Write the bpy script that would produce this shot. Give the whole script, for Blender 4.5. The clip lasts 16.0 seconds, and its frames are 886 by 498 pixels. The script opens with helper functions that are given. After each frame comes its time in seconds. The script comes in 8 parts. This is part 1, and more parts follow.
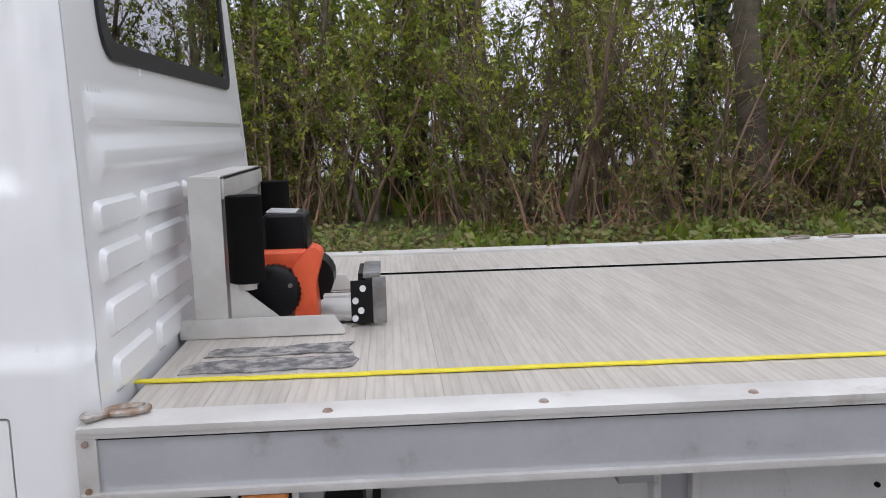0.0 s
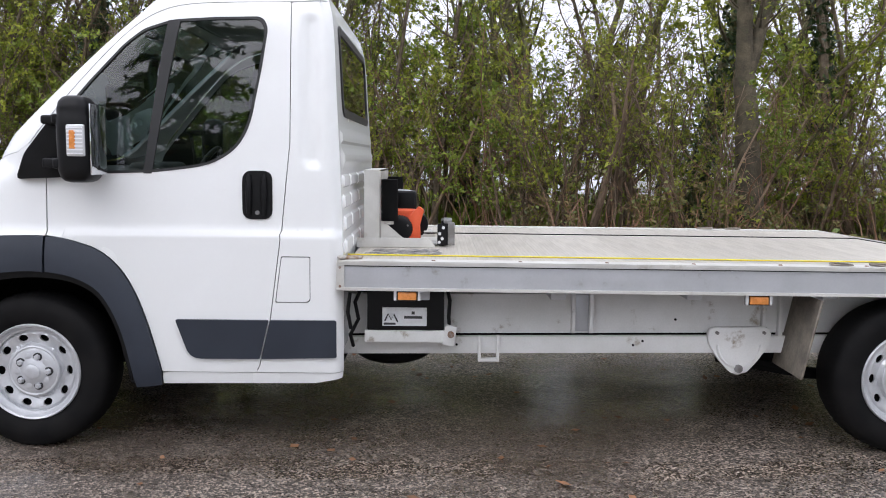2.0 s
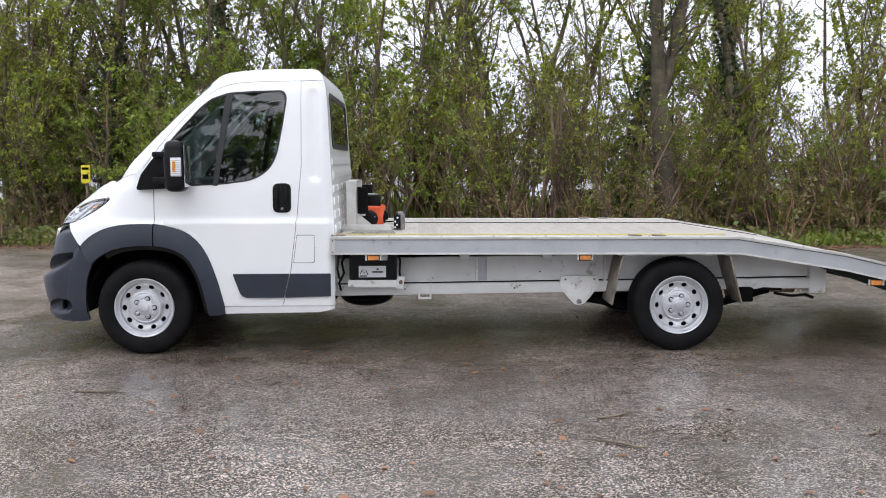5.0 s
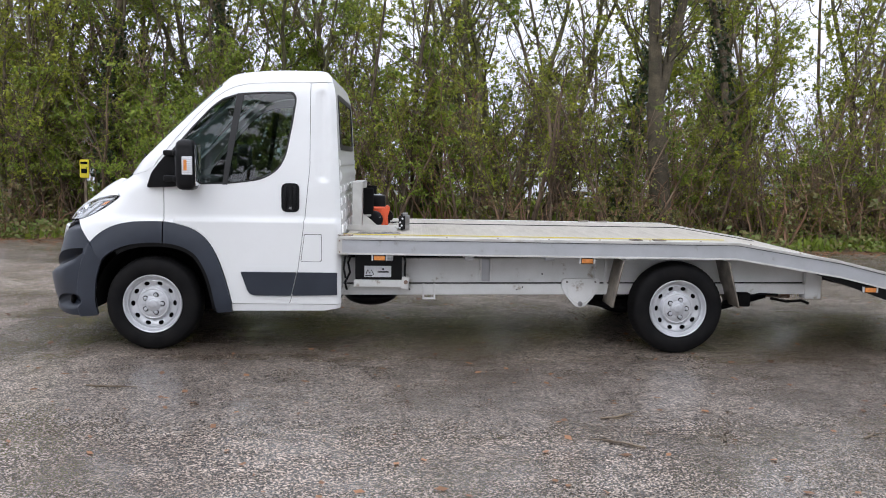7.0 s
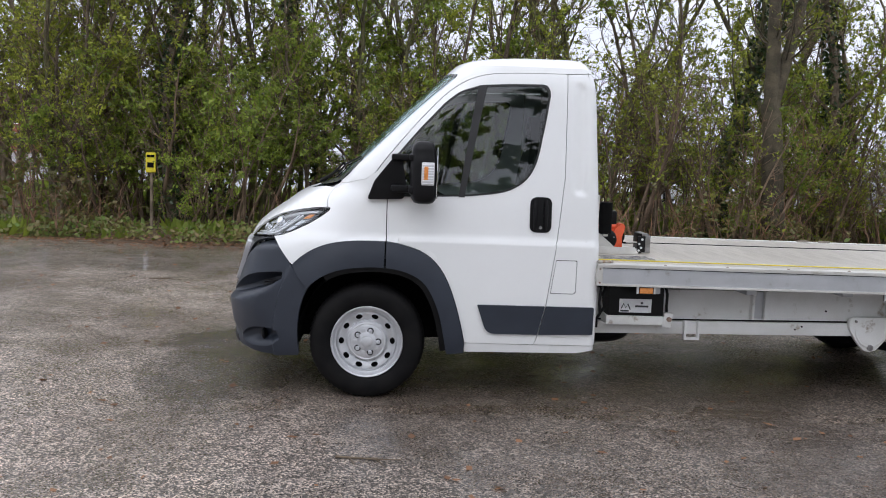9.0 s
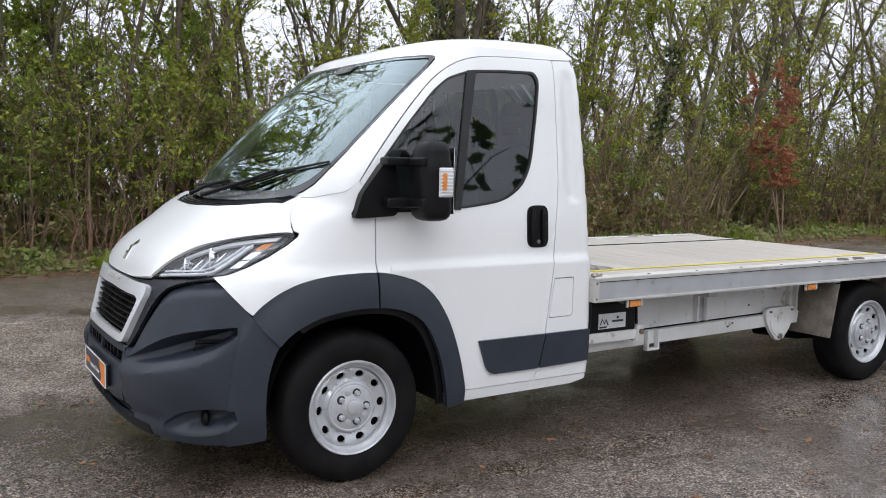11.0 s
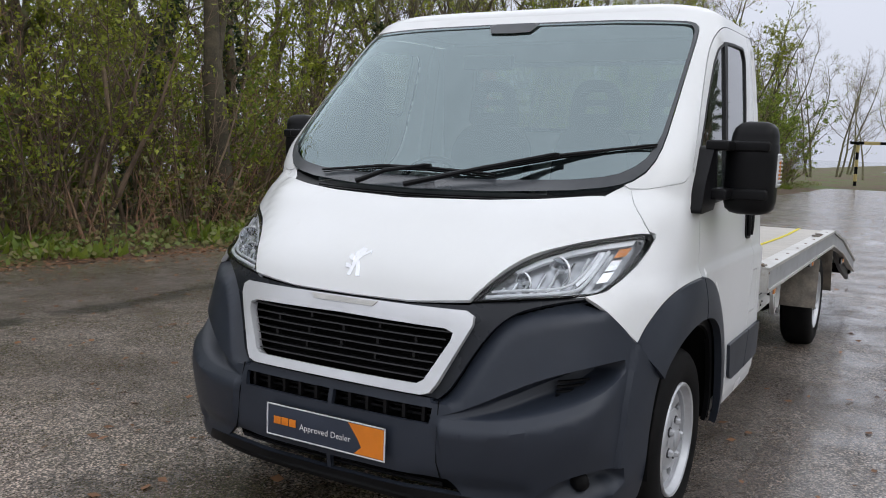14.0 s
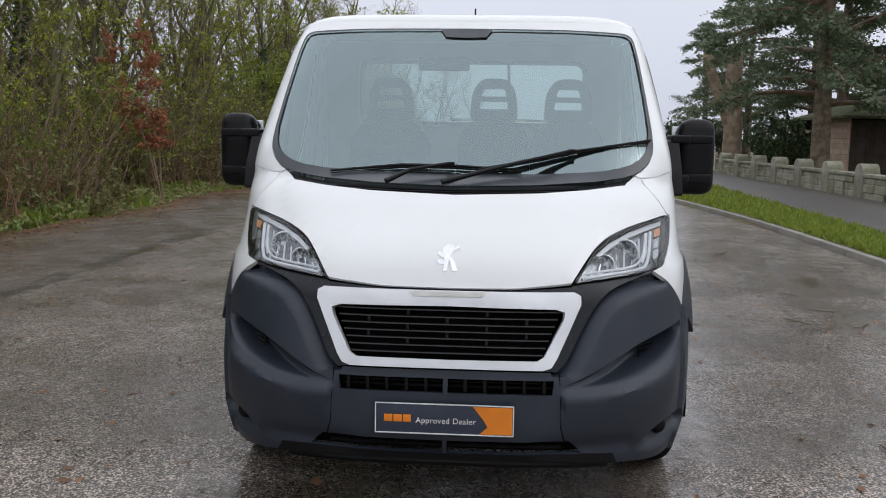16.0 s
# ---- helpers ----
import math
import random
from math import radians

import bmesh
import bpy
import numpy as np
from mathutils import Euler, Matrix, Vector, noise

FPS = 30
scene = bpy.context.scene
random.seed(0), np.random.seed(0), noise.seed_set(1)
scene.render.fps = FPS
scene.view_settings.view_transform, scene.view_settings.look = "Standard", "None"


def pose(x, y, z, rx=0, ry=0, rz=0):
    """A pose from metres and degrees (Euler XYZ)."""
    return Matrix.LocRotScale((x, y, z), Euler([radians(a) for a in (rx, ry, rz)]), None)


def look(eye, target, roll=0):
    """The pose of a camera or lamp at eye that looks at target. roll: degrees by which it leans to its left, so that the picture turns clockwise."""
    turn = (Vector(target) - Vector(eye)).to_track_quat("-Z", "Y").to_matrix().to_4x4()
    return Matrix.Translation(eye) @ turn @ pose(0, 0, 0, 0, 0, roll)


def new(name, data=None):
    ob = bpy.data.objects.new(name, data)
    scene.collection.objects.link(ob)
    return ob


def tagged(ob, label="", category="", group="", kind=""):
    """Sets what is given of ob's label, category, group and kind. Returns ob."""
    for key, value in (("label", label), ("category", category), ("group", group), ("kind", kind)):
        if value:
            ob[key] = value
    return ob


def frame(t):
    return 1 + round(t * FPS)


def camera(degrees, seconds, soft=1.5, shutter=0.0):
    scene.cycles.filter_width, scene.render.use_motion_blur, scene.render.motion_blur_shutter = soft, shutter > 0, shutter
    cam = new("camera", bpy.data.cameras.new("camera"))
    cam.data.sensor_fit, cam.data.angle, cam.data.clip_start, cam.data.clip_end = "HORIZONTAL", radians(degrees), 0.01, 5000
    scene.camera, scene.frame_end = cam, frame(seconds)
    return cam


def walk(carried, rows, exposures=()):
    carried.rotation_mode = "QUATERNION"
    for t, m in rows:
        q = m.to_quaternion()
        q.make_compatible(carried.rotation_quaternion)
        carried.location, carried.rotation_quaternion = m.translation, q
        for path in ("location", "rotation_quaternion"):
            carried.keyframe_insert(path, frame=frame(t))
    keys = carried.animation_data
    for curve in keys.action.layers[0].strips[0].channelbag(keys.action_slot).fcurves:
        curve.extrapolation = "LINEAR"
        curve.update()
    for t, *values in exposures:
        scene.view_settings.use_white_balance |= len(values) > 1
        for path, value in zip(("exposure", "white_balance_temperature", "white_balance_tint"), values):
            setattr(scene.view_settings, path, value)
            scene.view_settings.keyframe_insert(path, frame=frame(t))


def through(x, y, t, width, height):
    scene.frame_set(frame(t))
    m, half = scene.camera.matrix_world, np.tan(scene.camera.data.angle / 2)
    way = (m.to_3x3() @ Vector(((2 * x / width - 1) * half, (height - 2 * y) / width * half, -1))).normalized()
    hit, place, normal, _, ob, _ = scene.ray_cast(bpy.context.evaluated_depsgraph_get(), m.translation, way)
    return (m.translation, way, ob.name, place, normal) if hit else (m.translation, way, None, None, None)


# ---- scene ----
cam = camera(54.2, 16.0, 1.0)
PATH = [
    (0, (1.958, -2.528, 1.382), (2.080, -0.551, 1.107), -1.6),
    (0.5, (1.880, -3.128, 1.387), (2.074, -1.155, 1.120), 1.7),
    (1, (1.898, -3.742, 1.385), (2.028, -1.760, 1.144), 1.4),
    (1.5, (1.962, -4.418, 1.342), (1.988, -2.432, 1.109), 1.3),
    (2, (1.853, -4.886, 1.351), (1.866, -2.897, 1.140), 0.6),
    (2.5, (1.852, -5.438, 1.331), (1.854, -3.445, 1.165), 0.1),
    (3, (1.880, -5.948, 1.373), (1.891, -3.956, 1.201), 0.0),
    (3.5, (1.870, -6.446, 1.406), (1.896, -4.455, 1.222), -0.1),
    (4, (1.988, -6.903, 1.427), (2.020, -4.914, 1.229), -0.1),
    (6.5, (2.087, -7.650, 1.463), (2.179, -5.663, 1.259), 0.2),
    (7, (1.947, -7.567, 1.479), (2.024, -5.579, 1.273), 0.9),
    (7.5, (1.761, -7.370, 1.520), (1.706, -5.383, 1.299), 1.0),
    (8, (1.279, -7.042, 1.575), (1.209, -5.056, 1.348), 1.7),
    (10.5, (-1.361, -4.985, 1.431), (-0.550, -3.166, 1.246), 1.3),
    (11, (-1.743, -4.534, 1.495), (-0.688, -2.847, 1.296), 1.0),
    (11.5, (-2.062, -4.026, 1.454), (-0.849, -2.446, 1.270), 1.0),
    (12, (-2.333, -3.557, 1.463), (-0.952, -2.121, 1.291), 1.7),
    (12.5, (-2.569, -3.065, 1.472), (-1.166, -1.649, 1.304), 1.7),
    (13, (-2.830, -2.627, 1.491), (-1.253, -1.405, 1.342), 2.3),
    (13.5, (-3.048, -2.203, 1.458), (-1.345, -1.166, 1.302), 2.7),
    (14, (-3.301, -1.808, 1.456), (-1.580, -0.817, 1.220), 2.0),
    (14.5, (-3.555, -1.463, 1.442), (-1.804, -0.557, 1.103), 3.7),
    (15, (-3.763, -1.034, 1.465), (-1.903, -0.395, 1.102), -0.0),
    (15.5, (-3.983, -0.624, 1.450), (-2.037, -0.299, 1.120), 1.4),
    (16, (-4.059, -0.187, 1.501), (-2.081, -0.059, 1.239), 0.9),
]
walk(cam, [(t, look(eye, target, roll)) for t, eye, target, roll in PATH],
     [(0, 0.58, 6300, 13), (1, 0.76, 6300, 13), (3, 0.90, 6300, 11), (4, 0.90, 6300, 11), (7, 0.80, 6250, 11), (8, 0.46, 6250, 11), (10.5, 0.72, 6350, 10), (11, 0.66, 6350, 10),
      (12, 0.46, 6350, 10), (12.5, 0.40, 6350, 9), (13, 0.16, 6400, 9), (13.5, 0.04, 6400, 9), (14, 0.20, 6400, 9), (14.5, 0.20, 6400, 9), (15, 0.26, 6400, 9), (16, 0.20, 6400, 9)])


# ---- light: a flat white overcast sky ----
SUN_ELEVATION, SUN_TURN = radians(48), radians(200)
world = bpy.data.worlds.new("overcast_sky")
scene.world = world
world.use_nodes = True
wn, wl = world.node_tree.nodes, world.node_tree.links
wn.clear()
sky = wn.new("ShaderNodeTexSky")
sky.sky_type, sky.sun_disc = "NISHITA", False
sky.sun_elevation, sky.sun_rotation = SUN_ELEVATION, SUN_TURN
sky.air_density, sky.dust_density, sky.ozone_density = 1.0, 4.0, 1.0
pale = wn.new("ShaderNodeHueSaturation")
pale.inputs["Saturation"].default_value = 0.12
dim = wn.new("ShaderNodeMix")
dim.data_type = "RGBA"
dim.blend_type = "MULTIPLY"
dim.inputs[0].default_value = 1.0
dim.inputs[7].default_value = (0.10, 0.10, 0.10, 1)
cloud = wn.new("ShaderNodeMix")
cloud.data_type = "RGBA"
cloud.inputs[0].default_value = 0.62
cloud.inputs[7].default_value = (0.885, 0.918, 1.065, 1)
sky_noise = wn.new("ShaderNodeTexNoise")
sky_noise.inputs["Scale"].default_value = 2.2
sky_noise.inputs["Detail"].default_value = 5
sky_ramp = wn.new("ShaderNodeMapRange")
sky_ramp.inputs[3].default_value, sky_ramp.inputs[4].default_value = 0.90, 1.08
soft = wn.new("ShaderNodeMix")
soft.data_type = "RGBA"
soft.blend_type = "MULTIPLY"
soft.inputs[0].default_value = 1.0
back = wn.new("ShaderNodeBackground")
back.inputs["Strength"].default_value = 0.96
wout = wn.new("ShaderNodeOutputWorld")
wl.new(sky.outputs[0], pale.inputs["Color"])
wl.new(pale.outputs[0], dim.inputs[6])
wl.new(dim.outputs[2], cloud.inputs[6])
wl.new(cloud.outputs[2], soft.inputs[6])
wl.new(sky_noise.outputs["Fac"], sky_ramp.inputs[0])
wl.new(sky_ramp.outputs[0], soft.inputs[7])
wl.new(soft.outputs[2], back.inputs["Color"])
wl.new(back.outputs[0], wout.inputs["Surface"])

sun_data = bpy.data.lights.new("sun", "SUN")
sun_data.energy, sun_data.angle, sun_data.color = 1.05, radians(145), (1.0, 0.98, 0.96)
sun = new("sun", sun_data)
sun.matrix_world = look((0, 0, 30), (0.2, 0.5, 0))


# ---- materials ----
def node_mat(name):
    m = bpy.data.materials.new(name)
    m.use_nodes = True
    n, l = m.node_tree.nodes, m.node_tree.links
    return m, n, l, n["Principled BSDF"]


def noise_node(n, l, coord, scale, detail=4.0, rough=0.55):
    t = n.new("ShaderNodeTexNoise")
    t.inputs["Scale"].default_value, t.inputs["Detail"].default_value, t.inputs["Roughness"].default_value = scale, detail, rough
    l.new(coord, t.inputs["Vector"])
    return t.outputs["Fac"]


def ramp_node(n, l, fac, lo, hi, a=0.0, b=1.0):
    t = n.new("ShaderNodeMapRange")
    t.interpolation_type = "SMOOTHSTEP"
    for i, v in enumerate((lo, hi, a, b)):
        t.inputs[i + 1].default_value = v
    l.new(fac, t.inputs[0])
    return t.outputs[0]


def mix_node(n, l, fac, a, b, blend="MIX"):
    t = n.new("ShaderNodeMix")
    t.data_type, t.blend_type = "RGBA", blend
    for socket, v in ((0, fac), (6, a), (7, b)):
        if isinstance(v, (int, float)):
            t.inputs[socket].default_value = v
        elif isinstance(v, tuple):
            t.inputs[socket].default_value = (*v, 1)
        else:
            l.new(v, t.inputs[socket])
    return t.outputs[2]


def bump_node(n, l, height, strength, distance, bsdf):
    t = n.new("ShaderNodeBump")
    t.inputs["Strength"].default_value, t.inputs["Distance"].default_value = strength, distance
    l.new(height, t.inputs["Height"])
    l.new(t.outputs[0], bsdf.inputs["Normal"])


def surface(name, c1, c2=None, scale=3.0, rough=0.5, rough2=None, metal=0.0, bump=0.0, grain=120.0, dist=0.002, coat=0.0,
            fine=0.12, lo=0.35, hi=0.65, random=0.0, spec=0.5, stain=None, stain_scale=6.0, stain_lo=0.58, stain_hi=0.75):
    """A plain surface with variation at two scales, grain relief and, at wish, stains."""
    m, n, l, b = node_mat(name)
    coord = n.new("ShaderNodeTexCoord").outputs["Object"]
    c2 = c2 or tuple(0.8 * v for v in c1)
    broad = noise_node(n, l, coord, scale)
    col = mix_node(n, l, ramp_node(n, l, broad, lo, hi), c1, c2)
    small = noise_node(n, l, coord, grain, 3.0)
    col = mix_node(n, l, 1.0, col, mix_node(n, l, small, (1 - fine,) * 3, (1 + fine,) * 3), "MULTIPLY")
    if stain:
        s = noise_node(n, l, coord, stain_scale, 6.0, 0.65)
        col = mix_node(n, l, ramp_node(n, l, s, stain_lo, stain_hi), col, stain)
    if random:
        info = n.new("ShaderNodeObjectInfo")
        col = mix_node(n, l, 1.0, col, mix_node(n, l, info.outputs["Random"], (1 - random,) * 3, (1 + random,) * 3), "MULTIPLY")
    l.new(col, b.inputs["Base Color"])
    rough2 = rough if rough2 is None else rough2
    r = n.new("ShaderNodeMapRange")
    r.inputs[3].default_value, r.inputs[4].default_value = rough, rough2
    l.new(broad, r.inputs[0])
    l.new(r.outputs[0], b.inputs["Roughness"])
    b.inputs["Metallic"].default_value = metal
    b.inputs["Specular IOR Level"].default_value = spec
    b.inputs["Coat Weight"].default_value = coat
    b.inputs["Coat Roughness"].default_value = 0.06
    if bump:
        bump_node(n, l, small, bump, dist, b)
    return m


def glass(name, tint, low, high, rough=0.0, colour=(1, 1, 1)):
    """A thin pane: what lies behind it, tinted, and a mirror image that grows at grazing angles."""
    m, n, l, b = node_mat(name)
    n.remove(b)
    clear, shine, mix = n.new("ShaderNodeBsdfTransparent"), n.new("ShaderNodeBsdfGlossy"), n.new("ShaderNodeMixShader")
    clear.inputs["Color"].default_value = (*tint, 1)
    shine.inputs["Roughness"].default_value = rough
    shine.inputs["Color"].default_value = (*colour, 1)
    fres = n.new("ShaderNodeFresnel")
    fres.inputs["IOR"].default_value = 1.5
    r = n.new("ShaderNodeMapRange")
    r.inputs[1].default_value, r.inputs[2].default_value, r.inputs[3].default_value, r.inputs[4].default_value = 0.04, 0.6, low, high
    l.new(fres.outputs[0], r.inputs[0])
    l.new(r.outputs[0], mix.inputs[0])
    l.new(clear.outputs[0], mix.inputs[1])
    l.new(shine.outputs[0], mix.inputs[2])
    l.new(mix.outputs[0], n["Material Output"].inputs["Surface"])
    return m


def wet_asphalt():
    m, n, l, b = node_mat("wet_asphalt")
    coord = n.new("ShaderNodeTexCoord").outputs["Object"]
    stones = n.new("ShaderNodeTexVoronoi")
    stones.inputs["Scale"].default_value = 120
    l.new(coord, stones.inputs["Vector"])
    tone = n.new("ShaderNodeSeparateColor")
    l.new(stones.outputs["Color"], tone.inputs[0])
    col = mix_node(n, l, ramp_node(n, l, tone.outputs[0], 0.42, 1.02), (0.055, 0.044, 0.035), (0.84, 0.71, 0.59))
    broad = noise_node(n, l, coord, 0.55, 6.0, 0.6)
    col = mix_node(n, l, ramp_node(n, l, broad, 0.40, 0.66, 0.0, 0.7), col, (0.100, 0.073, 0.054))
    grit = noise_node(n, l, coord, 240, 2.0)
    col = mix_node(n, l, 1.0, col, mix_node(n, l, grit, (0.6,) * 3, (1.4,) * 3), "MULTIPLY")
    pits = noise_node(n, l, coord, 19.0, 5.0, 0.7)
    col = mix_node(n, l, ramp_node(n, l, pits, 0.52, 0.68, 0.0, 0.62), col, (0.026, 0.021, 0.016))
    grime = noise_node(n, l, coord, 6.5, 9.0, 0.78)
    col = mix_node(n, l, 1.0, col, mix_node(n, l, ramp_node(n, l, grime, 0.36, 0.62), (1.14, 1.12, 1.10), (0.80, 0.78, 0.75)), "MULTIPLY")
    litter = noise_node(n, l, coord, 1.7, 8.0, 0.72)
    col = mix_node(n, l, ramp_node(n, l, litter, 0.60, 0.70, 0.0, 0.75), col, (0.075, 0.050, 0.027))
    moss = noise_node(n, l, coord, 2.6, 7.0, 0.7)
    col = mix_node(n, l, ramp_node(n, l, moss, 0.66, 0.74, 0.0, 0.5), col, (0.07, 0.085, 0.02))
    # a dark seam of silt near the hedge, and long shallow puddles in the ruts
    axes = n.new("ShaderNodeSeparateXYZ")
    l.new(coord, axes.inputs[0])
    warp = noise_node(n, l, coord, 0.9, 6.0, 0.65)

    def number(op, a, b_):
        t = n.new("ShaderNodeMath")
        t.operation = op
        for i, v in enumerate((a, b_)):
            if isinstance(v, (int, float)):
                t.inputs[i].default_value = v
            else:
                l.new(v, t.inputs[i])
        return t.outputs[0]

    def streak(y, wide, x0, x1, uneven):
        off = number("ADD", number("SUBTRACT", axes.outputs[1], y), number("MULTIPLY", number("SUBTRACT", warp, 0.5), uneven))
        across = ramp_node(n, l, number("ABSOLUTE", off, 0.0), wide * 0.5, wide, 1.0, 0.0)
        along = number("MULTIPLY", ramp_node(n, l, axes.outputs[0], x0, x0 + 1.0), ramp_node(n, l, axes.outputs[0], x1 - 1.0, x1, 1.0, 0.0))
        return number("MULTIPLY", across, along)
    # a stretch multiplied paler towards -x, and the smooth strip along the hedge
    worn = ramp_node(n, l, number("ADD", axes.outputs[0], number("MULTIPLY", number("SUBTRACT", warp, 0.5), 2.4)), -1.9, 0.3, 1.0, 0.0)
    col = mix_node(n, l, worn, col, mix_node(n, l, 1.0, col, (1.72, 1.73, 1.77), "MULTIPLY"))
    strip = ramp_node(n, l, number("ADD", axes.outputs[1], number("MULTIPLY", number("SUBTRACT", warp, 0.5), 0.9)), 4.15, 4.45)
    col = mix_node(n, l, number("MULTIPLY", strip, 0.55), col, (0.150, 0.122, 0.100))
    silt = number("MULTIPLY", streak(4.28, 0.20, -1.0, 10.0, 0.7), ramp_node(n, l, litter, 0.40, 0.50))
    col = mix_node(n, l, number("MULTIPLY", silt, 0.85), col, (0.022, 0.019, 0.012))
    rut = number("MAXIMUM", streak(-1.22, 0.14, -1.4, 7.0, 0.5), streak(4.5, 0.40, -2.6, 0.6, 1.6))
    rut = number("MULTIPLY", rut, ramp_node(n, l, litter, 0.36, 0.60, 0.0, 0.75))
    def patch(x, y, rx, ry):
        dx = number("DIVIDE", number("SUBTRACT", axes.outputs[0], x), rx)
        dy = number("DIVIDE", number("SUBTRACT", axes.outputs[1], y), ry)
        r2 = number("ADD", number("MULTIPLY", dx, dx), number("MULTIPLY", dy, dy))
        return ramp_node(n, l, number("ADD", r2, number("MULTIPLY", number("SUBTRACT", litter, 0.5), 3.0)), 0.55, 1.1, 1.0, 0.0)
    # a darker, smoother patch of asphalt at the truck's nose
    nose_patch = patch(-1.0, 0.0, 0.6, 1.35)
    col = mix_node(n, l, number("MULTIPLY", nose_patch, 0.75), col, mix_node(n, l, 1.0, col, (0.30, 0.29, 0.28), "MULTIPLY"))
    col = mix_node(n, l, 1.0, col, (0.74, 0.74, 0.75), "MULTIPLY")
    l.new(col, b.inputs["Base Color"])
    stretch = n.new("ShaderNodeMapping")
    stretch.inputs["Scale"].default_value = (0.20, 0.75, 1)
    l.new(coord, stretch.inputs["Vector"])
    pool = ramp_node(n, l, noise_node(n, l, stretch.outputs[0], 1.0, 5.0, 0.6), 0.58, 0.68, 0.0, 0.85)
    film = number("MULTIPLY", streak(-3.5, 0.55, -9.0, 3.5, 0.7), ramp_node(n, l, litter, 0.38, 0.55, 0.15, 0.85))
    pool = number("MAXIMUM", number("MAXIMUM", pool, rut), film)
    damp = ramp_node(n, l, noise_node(n, l, coord, 1.1, 6.0, 0.65), 0.35, 0.66, 0.44, 0.22)
    rough = n.new("ShaderNodeMix")
    l.new(pool, rough.inputs[0])
    sheen = number("MULTIPLY", streak(-3.35, 0.75, -9.0, 9.0, 0.8), 0.20)
    grit_gloss = number("MULTIPLY", number("SUBTRACT", tone.outputs[1], 0.5), 0.24)
    wet = number("ADD", number("SUBTRACT", damp, sheen), number("SUBTRACT", grit_gloss, number("MULTIPLY", nose_patch, 0.16)))
    l.new(number("MAXIMUM", wet, 0.07), rough.inputs[2])
    rough.inputs[3].default_value = 0.13
    l.new(rough.outputs[0], b.inputs["Roughness"])
    gloss = number("MULTIPLY", ramp_node(n, l, pits, 0.47, 0.62, 1.0, 0.5), ramp_node(n, l, grime, 0.38, 0.62, 1.0, 0.65))
    l.new(number("MAXIMUM", gloss, pool), b.inputs["Specular IOR Level"])
    l.new(ramp_node(n, l, noise_node(n, l, coord, 2.1, 8.0, 0.72), 0.38, 0.60, 0.15, 0.90), b.inputs["Coat Weight"])
    b.inputs["Coat Roughness"].default_value, b.inputs["Coat IOR"].default_value = 0.17, 1.42
    height = n.new("ShaderNodeMath")
    height.operation = "MULTIPLY"
    dry = n.new("ShaderNodeMath")
    dry.operation = "SUBTRACT"
    dry.inputs[0].default_value = 1.0
    l.new(pool, dry.inputs[1])
    relief = number("SUBTRACT", stones.outputs["Distance"], number("MULTIPLY", pits, 1.6))
    l.new(relief, height.inputs[0])
    l.new(dry.outputs[0], height.inputs[1])
    bump_node(n, l, height.outputs[0], 1.0, 0.007, b)
    return m


def leaf_mat(name, c1, c2, through=0.35, rough=0.5):
    m, n, l, b = node_mat(name)
    geo = n.new("ShaderNodeNewGeometry")
    info = n.new("ShaderNodeObjectInfo")
    col = mix_node(n, l, geo.outputs["Random Per Island"], c1, c2)
    col = mix_node(n, l, 1.0, col, mix_node(n, l, info.outputs["Random"], (0.8,) * 3, (1.2,) * 3), "MULTIPLY")
    l.new(col, b.inputs["Base Color"])
    b.inputs["Roughness"].default_value = rough
    tr, mix = n.new("ShaderNodeBsdfTranslucent"), n.new("ShaderNodeMixShader")
    l.new(col, tr.inputs["Color"])
    mix.inputs[0].default_value = through
    l.new(b.outputs[0], mix.inputs[1])
    l.new(tr.outputs[0], mix.inputs[2])
    l.new(mix.outputs[0], n["Material Output"].inputs["Surface"])
    return m


def deck_metal():
    """Ribbed, worn aluminium flooring: ribs run across the lorry."""
    m, n, l, b = node_mat("ribbed_aluminium")
    coord = n.new("ShaderNodeTexCoord").outputs["Object"]
    info = n.new("ShaderNodeObjectInfo")
    stretch = n.new("ShaderNodeMapping")
    stretch.inputs["Scale"].default_value = (9, 0.9, 9)
    l.new(coord, stretch.inputs["Vector"])
    wear = noise_node(n, l, stretch.outputs[0], 3.0, 6.0, 0.7)
    col = mix_node(n, l, ramp_node(n, l, wear, 0.35, 0.68), (0.575, 0.54, 0.485), (0.45, 0.42, 0.37))
    dirt = noise_node(n, l, coord, 2.3, 6.0, 0.65)
    col = mix_node(n, l, ramp_node(n, l, dirt, 0.55, 0.75, 0.0, 0.6), col, (0.42, 0.385, 0.33))
    col = mix_node(n, l, 1.0, col, mix_node(n, l, info.outputs["Random"], (0.92,) * 3, (1.08,) * 3), "MULTIPLY")
    rib = n.new("ShaderNodeTexWave")
    rib.wave_type, rib.bands_direction, rib.wave_profile = "BANDS", "X", "SIN"
    rib.inputs["Scale"].default_value = 16.0
    l.new(coord, rib.inputs["Vector"])
    groove = ramp_node(n, l, rib.outputs["Fac"], 0.0, 0.25)
    col = mix_node(n, l, groove, mix_node(n, l, 1.0, col, (0.90, 0.885, 0.87), "MULTIPLY"), col)
    l.new(col, b.inputs["Base Color"])
    b.inputs["Metallic"].default_value = 0.35
    b.inputs["Roughness"].default_value = 0.42
    bump_node(n, l, groove, 0.22, 0.0008, b)
    return m


